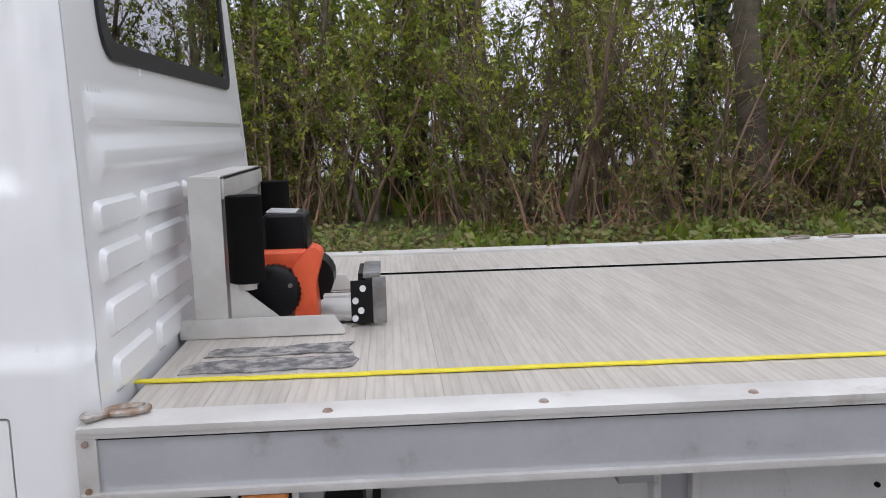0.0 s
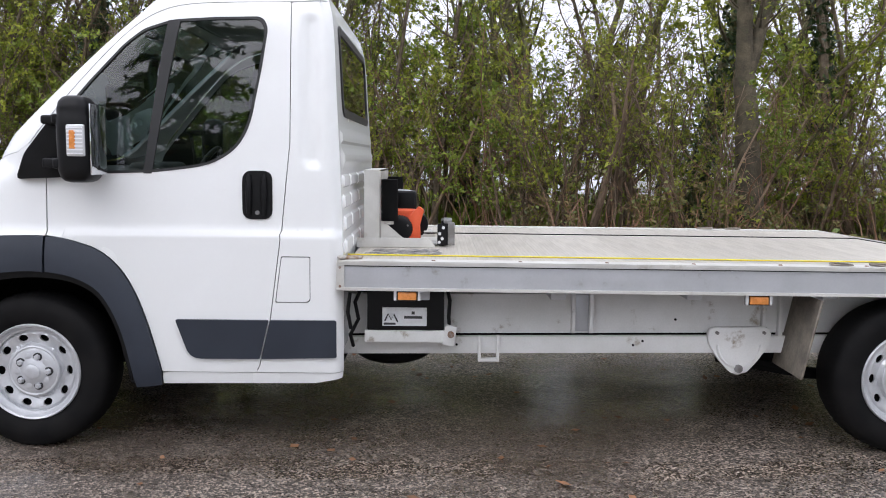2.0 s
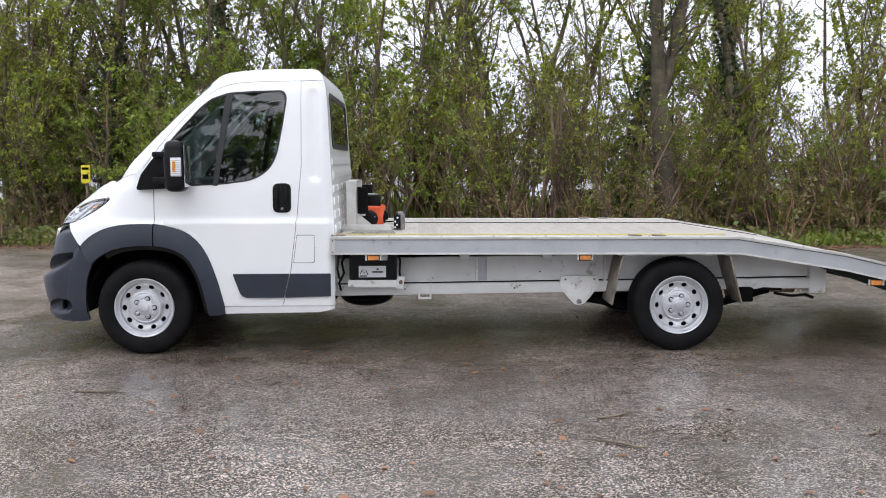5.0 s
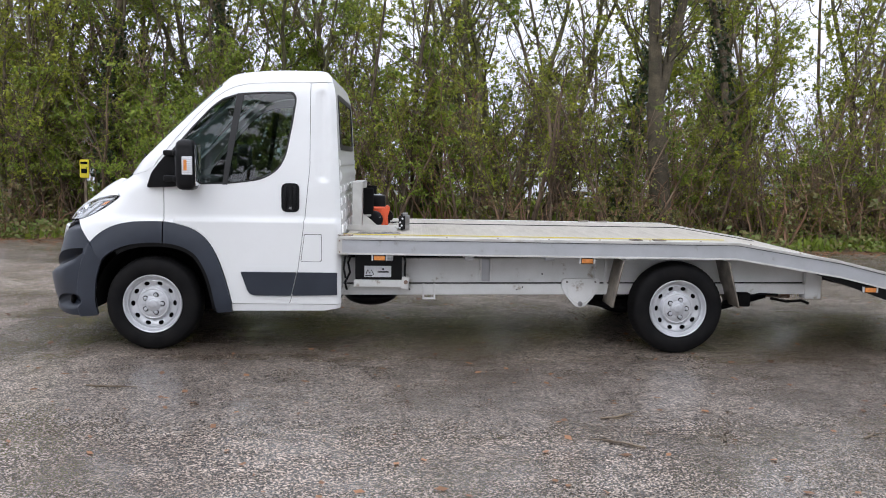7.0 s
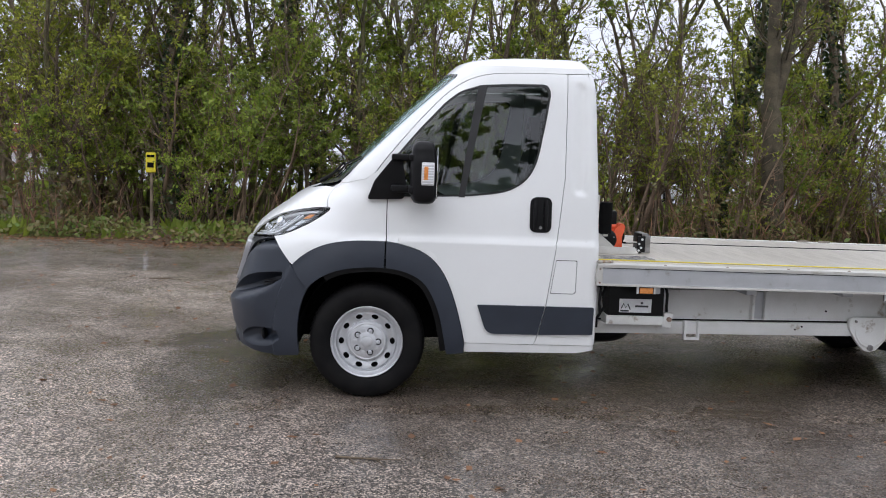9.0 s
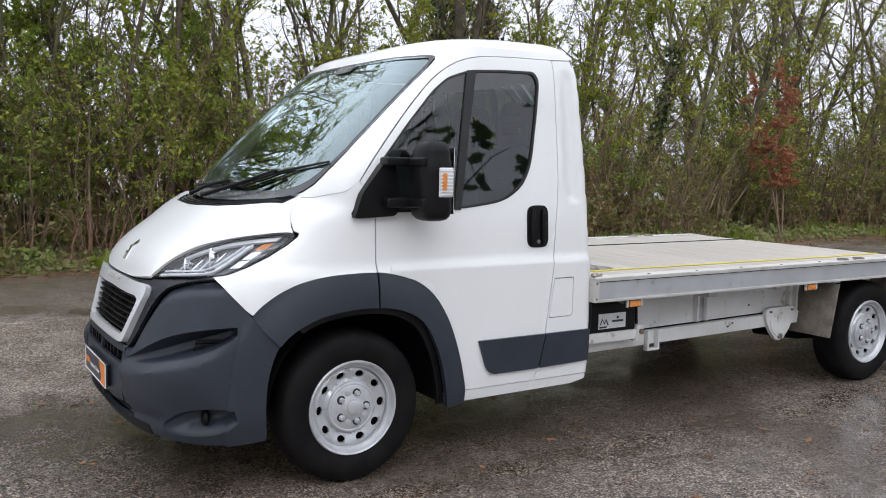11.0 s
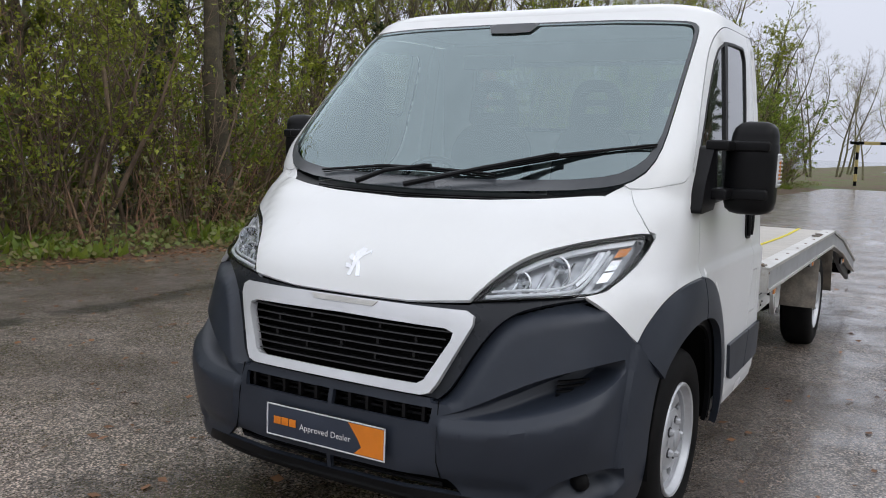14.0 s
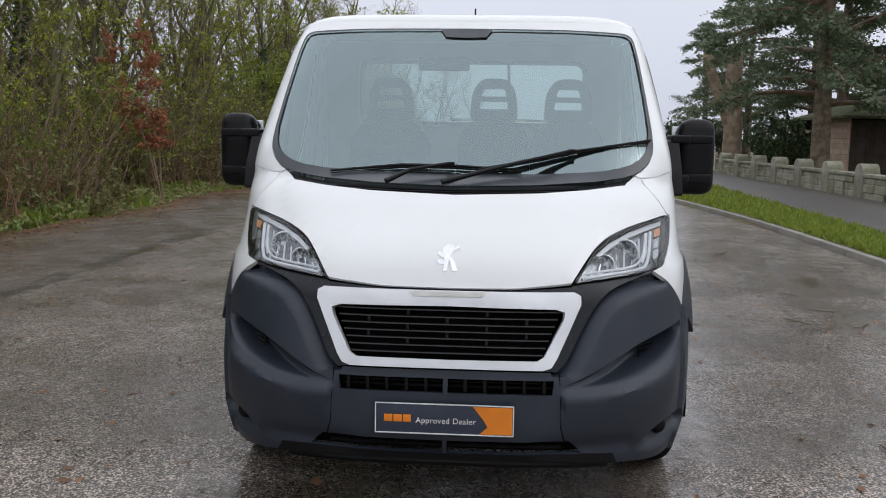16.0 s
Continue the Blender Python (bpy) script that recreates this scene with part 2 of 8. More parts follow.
ASPHALT = wet_asphalt()
WHITE = surface("white_paint", (0.80, 0.81, 0.81), (0.77, 0.78, 0.775), 1.2, 0.22, 0.30, coat=0.5, fine=0.01, grain=60, stain=(0.66, 0.65, 0.61), stain_scale=3.5, stain_lo=0.62, stain_hi=0.9)
GREY_PLASTIC = surface("dark_grey_plastic", (0.026, 0.032, 0.045), (0.021, 0.026, 0.037), 4.0, 0.36, 0.46, spec=0.40, bump=0.3, grain=900, dist=0.0004, fine=0.06)
BLACK_PLASTIC = surface("black_plastic", (0.0045, 0.0045, 0.005), (0.007, 0.007, 0.008), 5.0, 0.34, 0.46, fine=0.05, spec=0.2)
GLOSS_BLACK = surface("gloss_black_plastic", (0.015, 0.017, 0.022), (0.012, 0.014, 0.018), 5.0, 0.24, 0.32, fine=0.05, spec=0.3)
BLACK_MATT = surface("matt_black", (0.004, 0.004, 0.004), (0.006, 0.006, 0.006), 6.0, 0.8, 0.9, spec=0.08)
RUBBER = surface("tyre_rubber", (0.0045, 0.0045, 0.005), (0.009, 0.0085, 0.0085), 7.0, 0.62, 0.75, spec=0.13, bump=0.2, grain=300, fine=0.15)
SCREEN_PRINT = surface("printed_glass_border", (0.045, 0.050, 0.056), (0.055, 0.060, 0.066), 6.0, 0.16, 0.22, fine=0.02)
GRILLE_BAR = surface("grille_black", (0.009, 0.009, 0.010), (0.012, 0.012, 0.013), 5.0, 0.28, 0.36, fine=0.05, spec=0.4)
SEAL = surface("window_rubber", (0.014, 0.014, 0.015), None, 5.0, 0.5)
STEEL_SILVER = surface("silver_wheel_paint", (0.60, 0.61, 0.63), (0.50, 0.51, 0.53), 8.0, 0.34, 0.42, metal=0.45, fine=0.05)
CHROME = surface("satin_silver_trim", (0.80, 0.81, 0.83), (0.75, 0.76, 0.78), 6.0, 0.2, 0.28, metal=0.35, fine=0.02)
LAMP_BACK = surface("lamp_bezel", (0.50, 0.51, 0.53), (0.26, 0.27, 0.285), 26.0, 0.12, 0.24, metal=0.7, fine=0.3)
MIRROR_CHROME = surface("chrome", (0.85, 0.86, 0.88), None, 6.0, 0.06, 0.1, metal=1.0, fine=0.02)
ALUMINIUM = surface("worn_aluminium", (0.70, 0.69, 0.66), (0.58, 0.57, 0.54), 5.0, 0.34, 0.50, metal=0.45, fine=0.06, grain=200, stain=(0.48, 0.45, 0.40), stain_scale=9)
RAIL_GREY = surface("rail_grey_aluminium", (0.48, 0.49, 0.51), (0.43, 0.44, 0.455), 4.0, 0.36, 0.45, metal=0.4, fine=0.05, stain=(0.30, 0.29, 0.27), stain_scale=8)
DECK = deck_metal()
CHASSIS_WHITE = surface("grubby_white_chassis_paint", (0.72, 0.72, 0.71), (0.64, 0.64, 0.62), 4.0, 0.45, 0.6, fine=0.08, stain=(0.30, 0.255, 0.20), stain_scale=7, stain_lo=0.60, stain_hi=0.72)
STAIN_PLATE = surface("worn_chequer_steel", (0.24, 0.21, 0.17), (0.15, 0.13, 0.11), 12.0, 0.45, 0.6, metal=0.3, bump=0.8, grain=60, dist=0.004, fine=0.3)
ORANGE_PAINT = surface("orange_paint", (0.78, 0.115, 0.035), (0.68, 0.09, 0.03), 6.0, 0.35, 0.45)
AMBER = surface("amber_lens", (0.78, 0.30, 0.08), (0.62, 0.22, 0.05), 40.0, 0.15, 0.2, fine=0.2, grain=180)
YELLOW = surface("yellow_webbing", (0.70, 0.62, 0.03), (0.62, 0.50, 0.03), 30.0, 0.7, 0.8, fine=0.2, grain=300)
SHEET_WHITE = surface("white_sheet", (0.78, 0.79, 0.80), (0.68, 0.69, 0.72), 10.0, 0.4)
NAVY = surface("plate_navy", (0.035, 0.045, 0.070), None, 4.0, 0.35)
ORANGE_SIGN = surface("plate_orange", (0.85, 0.25, 0.02), None, 4.0, 0.35, fine=0.02)
WHITE_PRINT = surface("white_print", (0.80, 0.80, 0.80), None, 4.0, 0.4, fine=0.02)
RUST = surface("rusty_steel", (0.20, 0.10, 0.055), (0.32, 0.28, 0.25), 30.0, 0.6, 0.75, metal=0.3, bump=0.5, grain=150, dist=0.002)
STEEL = surface("dull_steel", (0.30, 0.30, 0.30), (0.20, 0.19, 0.18), 20.0, 0.35, 0.5, metal=0.8, fine=0.1)
SEAT_CLOTH = surface("grey_seat_cloth", (0.030, 0.032, 0.036), (0.045, 0.047, 0.052), 20.0, 0.85, 0.95, fine=0.2, grain=400)
CAB_LINING = surface("grey_cab_lining", (0.46, 0.47, 0.47), (0.38, 0.39, 0.39), 4.0, 0.7, 0.8)
DASH = surface("grey_dashboard", (0.055, 0.058, 0.062), (0.045, 0.047, 0.05), 8.0, 0.6, 0.7, bump=0.2, grain=500, dist=0.0005)
WINDSCREEN_GLASS = glass("windscreen_glass", (0.74, 0.84, 0.83), 0.24, 0.92, colour=(0.80, 0.97, 1.0))
SIDE_GLASS = glass("door_glass", (0.45, 0.52, 0.49), 0.065, 0.85)
REAR_GLASS = glass("rear_glass", (0.40, 0.48, 0.46), 0.12, 0.85)
LAMP_GLASS = glass("lamp_glass", (0.95, 0.97, 0.98), 0.03, 0.6)

from mathutils.geometry import delaunay_2d_cdt


# ---- mesh helpers ----
def finish(name, bm, material, parent=None, label="", smooth=35, recalc=True):
    """Link a bmesh as one mesh object, under parent where one is given."""
    if recalc:
        bmesh.ops.recalc_face_normals(bm, faces=bm.faces)
    me = bpy.data.meshes.new(name)
    bm.to_mesh(me)
    bm.free()
    me.materials.append(material)
    if smooth:
        me.polygons.foreach_set("use_smooth", [True] * len(me.polygons))
        me.set_sharp_from_angle(angle=radians(smooth))
    ob = new(name, me)
    ob.parent = parent
    if label:
        tagged(ob, label)
    return ob


def part(name, bm, material, parent, label="", smooth=35, recalc=True):
    return finish(name, bm, material, parent, label, smooth, recalc)


def box(bm, x0, x1, y0, y1, z0, z1, bevel=0.0, seg=2):
    made = bmesh.ops.create_cube(bm, size=1.0, matrix=Matrix.Translation(((x0 + x1) / 2, (y0 + y1) / 2, (z0 + z1) / 2)) @ Matrix.Diagonal((x1 - x0, y1 - y0, z1 - z0, 1)))
    if bevel:
        edges = list({e for v in made["verts"] for e in v.link_edges})
        made = bmesh.ops.bevel(bm, geom=edges, offset=bevel, segments=seg, affect="EDGES", profile=0.6)
    return made["verts"]


def box_mesh(*a, bevel=0.0, seg=2):
    bm = bmesh.new()
    box(bm, *a, bevel=bevel, seg=seg)
    return bm


def turned(bm, matrix):
    bmesh.ops.transform(bm, matrix=matrix, verts=bm.verts)
    return bm


def tube(bm, pts, radii, seg=10, caps=True):
    """A bent round bar through pts."""
    pts = [Vector(p) for p in pts]
    radii = radii if isinstance(radii, (list, tuple)) else [radii] * len(pts)
    rings, side = [], None
    for i, p in enumerate(pts):
        d = (pts[min(i + 1, len(pts) - 1)] - pts[max(i - 1, 0)]).normalized()
        side = (d.orthogonal() if side is None else side - d * side.dot(d)).normalized()
        up = d.cross(side)
        rings.append([bm.verts.new(p + radii[i] * (math.cos(2 * math.pi * k / seg) * side + math.sin(2 * math.pi * k / seg) * up)) for k in range(seg)])
    for a, b in zip(rings, rings[1:]):
        for k in range(seg):
            bm.faces.new((a[k], a[(k + 1) % seg], b[(k + 1) % seg], b[k]))
    if caps:
        bm.faces.new(rings[0][::-1])
        bm.faces.new(rings[-1])


def lathe(bm, profile, seg=48, closed=False):
    """Turn a profile of (radius, y) round the y axis."""
    rings = []
    for r, y in profile:
        rings.append([bm.verts.new((r * math.cos(2 * math.pi * k / seg), y, r * math.sin(2 * math.pi * k / seg))) for k in range(seg)])
    pairs = list(zip(rings, rings[1:])) + ([(rings[-1], rings[0])] if closed else [])
    for a, b in pairs:
        for k in range(seg):
            bm.faces.new((a[k], a[(k + 1) % seg], b[(k + 1) % seg], b[k]))


def slab(bm, points, x0, x1):
    """A flat plate in y and z, from x0 to x1."""
    a = [bm.verts.new((x0, y, z)) for y, z in points]
    b = [bm.verts.new((x1, y, z)) for y, z in points]
    n = len(a)
    bm.faces.new(a)
    bm.faces.new(b[::-1])
    for i in range(n):
        bm.faces.new((a[i], b[i], b[(i + 1) % n], a[(i + 1) % n]))


def prism(bm, outline, y0, y1, bevel=0.0, flip=False):
    """A slab with an outline in x and z, from y0 to y1."""
    a = [bm.verts.new((x, y0, z)) for x, z in outline]
    b = [bm.verts.new((x, y1, z)) for x, z in outline]
    n = len(a)
    faces = [bm.faces.new(a), bm.faces.new(b[::-1])]
    faces += [bm.faces.new((a[i], b[i], b[(i + 1) % n], a[(i + 1) % n])) for i in range(n)]
    if bevel:
        edges = list({e for f in faces[:2] for e in f.edges})
        bmesh.ops.bevel(bm, geom=edges, offset=bevel, segments=2, affect="EDGES", profile=0.6)


def rounded(points, r, n=5):
    """The outline with its corners rounded; r is one radius or one a corner."""
    out, k = [], len(points)
    for i, p in enumerate(points):
        p, a, b = Vector(p), Vector(points[i - 1]), Vector(points[(i + 1) % k])
        ri = r[i] if isinstance(r, (list, tuple)) else r
        da, db = a - p, b - p
        ri_a, ri_b = min(ri, da.length * 0.45), min(ri, db.length * 0.45)
        if ri < 1e-4:
            out.append(tuple(p))
            continue
        s, e = p + da.normalized() * ri_a, p + db.normalized() * ri_b
        for j in range(n + 1):
            t = j / n
            out.append(tuple((1 - t) ** 2 * s + 2 * t * (1 - t) * p + t * t * e))
    return out


def smooth(pts, k=4):
    """The points of an open line and k - 1 more on each length, on a flowing curve."""
    out, n = [], len(pts)
    for i in range(n - 1):
        a, b, c, d = pts[max(i - 1, 0)], pts[i], pts[i + 1], pts[min(i + 2, n - 1)]
        for j in range(k):
            t = j / k
            out.append(tuple(0.5 * (2 * b[m] + (c[m] - a[m]) * t + (2 * a[m] - 5 * b[m] + 4 * c[m] - d[m]) * t * t + (3 * b[m] - a[m] - 3 * c[m] + d[m]) * t ** 3) for m in (0, 1)))
    return out + [pts[-1]]


def inside(p, poly):
    x, y, hit = p[0], p[1], False
    for i in range(len(poly)):
        (x0, y0), (x1, y1) = poly[i - 1], poly[i]
        if (y0 > y) != (y1 > y) and x < (x1 - x0) * (y - y0) / (y1 - y0) + x0:
            hit = not hit
    return hit


def edge_distance(p, poly):
    px, py, best = p[0], p[1], 9.0
    for i in range(len(poly)):
        (x0, y0), (x1, y1) = poly[i - 1], poly[i]
        dx, dy = x1 - x0, y1 - y0
        t = max(0.0, min(1.0, ((px - x0) * dx + (py - y0) * dy) / (dx * dx + dy * dy + 1e-12)))
        best = min(best, math.hypot(px - x0 - t * dx, py - y0 - t * dy))
    return best


def line_distance(p, line):
    return min(math.hypot(p[0] - q[0], p[1] - q[1]) for q in line)


def resample(poly, step):
    out = []
    for i in range(len(poly)):
        (x0, y0), (x1, y1) = poly[i], poly[(i + 1) % len(poly)]
        n = max(1, math.ceil(math.hypot(x1 - x0, y1 - y0) / step))
        out += [(x0 + (x1 - x0) * j / n, y0 + (y1 - y0) * j / n) for j in range(n)]
    return out


def sheet(bm, outline, holes, step, place, depth=0.0, creases=()):
    """Fill an outline with holes in a plane (u, v), bend it by place(u, v, d) and fold its rim back by depth; creases are lines that the mesh follows."""
    loops = [resample(outline, step)] + [resample(h, step) for h in holes]
    pts, edges = [], []
    for loop in loops:
        k = len(pts)
        pts += loop
        edges += [(k + i, k + (i + 1) % len(loop)) for i in range(len(loop))]
    lines = []
    for line in creases:
        k = len(pts)
        line = [p for (a, b) in zip(line, line[1:]) for n in (max(1, math.ceil(math.hypot(b[0] - a[0], b[1] - a[1]) / step)),) for p in [(a[0] + (b[0] - a[0]) * j / n, a[1] + (b[1] - a[1]) * j / n) for j in range(n)]] + [line[-1]]
        pts += line
        edges += [(k + i, k + i + 1) for i in range(len(line) - 1)]
        lines.append(line)
    us, vs = [p[0] for p in loops[0]], [p[1] for p in loops[0]]
    u = min(us) + step / 2
    while u < max(us):
        v = min(vs) + step / 2
        while v < max(vs):
            p = (u, v)
            if inside(p, loops[0]) and not any(inside(p, h) for h in loops[1:]) and min(edge_distance(p, h) for h in loops) > 0.4 * step and not (lines and min(line_distance(p, h) for h in lines) < 0.35 * step):
                pts.append(p)
            v += step
        u += step
    co, ed, fa, ov, oe, of = delaunay_2d_cdt([Vector(p) for p in pts], edges, [], 0, 1e-7)
    verts = [bm.verts.new(place(c[0], c[1], 0.0)) for c in co]
    keep = []
    i, j, k = fa[len(fa) // 2][:3]
    mid = ((co[i][0] + co[j][0] + co[k][0]) / 3, (co[i][1] + co[j][1] + co[k][1]) / 3)
    out = Vector(place(mid[0], mid[1], 0.01)) - Vector(place(mid[0], mid[1], 0.0))
    if (verts[j].co - verts[i].co).cross(verts[k].co - verts[i].co).dot(out) < 0:
        fa = [tuple(f)[::-1] for f in fa]
    for f in fa:
        c = (sum(co[i][0] for i in f) / 3, sum(co[i][1] for i in f) / 3)
        if inside(c, loops[0]) and not any(inside(c, h) for h in loops[1:]):
            keep.append(f)
            bm.faces.new([verts[i] for i in f])
    if depth:
        count = {}
        for f in keep:
            for i in range(3):
                e = (f[i], f[(i + 1) % 3])
                count[tuple(sorted(e))] = count.get(tuple(sorted(e)), []) + [e]
        low = {}
        for pair in count.values():
            if len(pair) == 1:
                a, b = pair[0]
                for i in (a, b):
                    if i not in low:
                        low[i] = bm.verts.new(place(co[i][0], co[i][1], -depth))
                bm.faces.new((verts[b], verts[a], low[a], low[b]))
    loose = [v for v in bm.verts if not v.link_faces]
    bmesh.ops.delete(bm, geom=loose, context="VERTS")


def curve_through(zs, vs):
    """A smooth curve through the values that never overshoots."""
    zs, vs = np.array(zs, float), np.array(vs, float)
    h, d = np.diff(zs), np.diff(vs) / np.diff(zs)
    m = np.zeros(len(zs))
    m[0], m[-1] = d[0], d[-1]
    for i in range(1, len(zs) - 1):
        if d[i - 1] * d[i] > 0:
            w1, w2 = 2 * h[i] + h[i - 1], h[i] + 2 * h[i - 1]
            m[i] = (w1 + w2) / (w1 / d[i - 1] + w2 / d[i])

    def at(z):
        z = min(max(z, zs[0]), zs[-1])
        i = min(int(np.searchsorted(zs, z, side="right")) - 1, len(h) - 1)
        t = (z - zs[i]) / h[i]
        return float((1 + 2 * t) * (1 - t) ** 2 * vs[i] + t * (1 - t) ** 2 * h[i] * m[i] + t * t * (3 - 2 * t) * vs[i + 1] + t * t * (t - 1) * h[i] * m[i + 1])
    return at


def ease(t):
    t = max(0.0, min(1.0, t))
    return t * t * (3 - 2 * t)

# ---- ground, road and verges ----
def edge_y(x):
    """The road's edge along the hedge."""
    return 6.55 - 2.7 * ease((x - 14) / 32) + 0.12 * math.sin(0.9 * x) + 0.06 * math.sin(2.7 * x + 1) + (0.9 * ease((-x - 1) / 6) if x < 0 else 0.0) + 0.7 * math.exp(-((x + 0.8) / 2.4) ** 2)


def kerb_y(x):
    """The kerb on the other side; the road opens out towards the camera's side of the place."""
    return -4.75 + 1.25 * ease((x - 9) / 18) - 7.0 * ease((5.6 - x) / 3.0) ** 1.5


def ground_z(x, y):
    z = -0.03
    over = y - edge_y(x)
    if over > 0:
        z = 0.10 * ease(over / 0.8) + 0.10 * ease((over - 0.8) / 2.5) + 0.04 * noise.noise(Vector((x * 0.9, y * 0.9, 0)))
        if over > 8:
            z -= 0.25 * ease((over - 8) / 10)
    under = kerb_y(x) - y
    if under > 0:
        z = 0.10 * ease(under / 0.12) + 0.15 * ease(under / 4.0)
    if x > 44 and y < 20:
        z = max(z, 0.05 * ease((x - 44) / 6))
    return z


bm = bmesh.new()
xs = [-900, -400, -150, -60, -30, -20] + list(np.arange(-15, 50, 0.5)) + [52, 60, 80, 120, 250, 600, 1200]
ys = [-900, -300, -100, -50, -30, -22, -18] + list(np.arange(-15, -4, 0.25)) + [-3, 0, 3, 5] + list(np.arange(6, 13, 0.25)) + [14, 16, 20, 26, 40, 80, 200, 600, 1200]
grid = [[bm.verts.new((x, y, ground_z(x, y))) for y in ys] for x in xs]
for i in range(len(xs) - 1):
    for j in range(len(ys) - 1):
        bm.faces.new((grid[i][j], grid[i + 1][j], grid[i + 1][j + 1], grid[i][j + 1]))
EARTH = surface("grass_and_earth", (0.090, 0.115, 0.026), (0.110, 0.074, 0.046), 0.35, 0.9, bump=0.7, grain=30, dist=0.03, fine=0.4, lo=0.40, hi=0.57)
ground = tagged(finish("ground", bm, EARTH), "grass and earth reaching to the horizon", "ground", kind="structure")

bm = bmesh.new()
outline = [(x, edge_y(x) + 0.05 * noise.noise(Vector((x * 4, 0, 3)))) for x in np.arange(-40, 60.1, 0.2)]
outline += [(60, 3.0), (110, -1.0), (110, -5.0), (60, -5.0)] + [(x, kerb_y(x)) for x in np.arange(59, 2, -0.4)] + [(2, -30.0), (-40, -30.0)]
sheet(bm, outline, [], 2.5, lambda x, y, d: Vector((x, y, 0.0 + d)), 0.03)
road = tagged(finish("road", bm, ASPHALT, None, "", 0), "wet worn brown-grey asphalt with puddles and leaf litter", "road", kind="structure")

# kerb stones along the far verge
KERB = surface("kerb_concrete", (0.27, 0.255, 0.225), (0.20, 0.19, 0.165), 3.0, 0.75, 0.85, bump=0.5, grain=80, dist=0.004, random=0.12, fine=0.25)
kerb = tagged(new("kerb"), "weathered concrete kerb beside a grass verge", "kerb", kind="structure")
kerb_mesh = None
for k in range(52):
    x = 6.2 + 0.915 * k
    if kerb_mesh is None:
        ob = part("kerb_stone", box_mesh(-0.452, 0.452, -0.125, 0.0, -0.08, 0.085, bevel=0.012), KERB, kerb)
        kerb_mesh = ob.data
    else:
        ob = new("kerb_stone", kerb_mesh)
        ob.parent = kerb
    dx = kerb_y(x + 0.45) - kerb_y(x - 0.45)
    ob.matrix_local = Matrix.Translation((x, kerb_y(x), 0)) @ Matrix.Rotation(math.atan2(dx, 0.9), 4, "Z")

# footpath behind the verge and the low wall with its posts
bm = bmesh.new()
sheet(bm, [(6.2, -5.75), (14, -6.0), (30, -6.2), (60, -6.0), (60, -7.7), (30, -8.0), (6.2, -8.0)], [], 1.5, lambda x, y, d: Vector((x, y, ground_z(x, y) + 0.03 + d)), 0.05)
PATH_TAR = surface("damp_path_tar", (0.085, 0.080, 0.078), (0.12, 0.105, 0.09), 1.0, 0.35, 0.5, bump=0.4, grain=150, dist=0.003, fine=0.3)
footpath = tagged(finish("pavement", bm, PATH_TAR, None, "", 0), "damp dark footpath between the verge and a low wall", "pavement", kind="structure")

# pale damp car park behind the hedge, and still grey water beyond the green
bm = bmesh.new()
sheet(bm, [(-120, 24), (34, 20), (34, 52), (-40, 94), (-120, 94)], [], 9.0, lambda x, y, d: Vector((x, y, 0.06 + d)), 0.1)
PALE_TAR = surface("pale_wet_tar", (0.26, 0.26, 0.26), (0.20, 0.20, 0.20), 0.25, 0.14, 0.28, bump=0.2, grain=60, dist=0.003, fine=0.2)
car_park = tagged(finish("car_park", bm, PALE_TAR, None, "", 0), "pale wet car park surface behind the hedge", "road", kind="structure")
bm = bmesh.new()
sheet(bm, [(112, -140), (1150, -500), (1150, 600), (112, 160)], [], 90.0, lambda x, y, d: Vector((x, y, 0.12 + d)), 0.3)
WATER = surface("grey_water", (0.20, 0.22, 0.23), (0.17, 0.19, 0.20), 0.05, 0.12, 0.2, bump=0.1, grain=1.5, dist=0.05, fine=0.05)
water = tagged(finish("water", bm, WATER, None, "", 0), "still pale grey water merging into the sky", "water", kind="structure")


# ---- the lorry: a white cab with a long aluminium bed; its nose points to -x, its middle is y = 0 ----
truck = tagged(new("flatbed_truck"), "white flatbed recovery lorry with grey bumper, parked on wet asphalt", "truck")
LIFT = 0.02  # the bodywork's own zero stands this far over the road
truck.location.z = LIFT

# the cab's form: at each height the nose, the half width, the start of the straight flank and the roundness of the plan
nose = curve_through((0.15, 0.25, 0.40, 0.52, 0.62, 0.72, 0.82, 0.90, 0.95, 1.00, 1.07, 1.13, 1.21, 1.25, 1.28, 1.32, 1.44, 1.55, 1.82, 2.06),
                     (-0.875, -0.910, -0.930, -0.925, -0.902, -0.876, -0.853, -0.832, -0.797, -0.763, -0.685, -0.60, -0.49, -0.415, -0.335, -0.255, -0.14, -0.035, 0.235, 0.50))
half = curve_through((0.15, 0.25, 0.33, 0.42, 0.80, 0.972, 0.992, 1.06, 1.20, 1.30, 1.45, 1.70, 1.95, 2.06), (0.955, 0.985, 1.004, 1.012, 1.018, 1.018, 1.004, 1.000, 0.994, 0.986, 0.972, 0.945, 0.912, 0.878))
flank = curve_through((0.15, 1.24, 1.32, 1.44, 2.06), (0.10, 0.10, 0.13, 0.24, 0.88))
roundness = curve_through((0.15, 0.60, 0.90, 1.13, 1.27, 1.34, 1.44, 2.06), (3.5, 3.4, 3.0, 2.6, 2.6, 3.6, 4.5, 4.5))
tail = curve_through((0.15, 0.80, 1.20, 1.60, 1.95, 2.06), (1.428, 1.426, 1.412, 1.390, 1.368, 1.340))


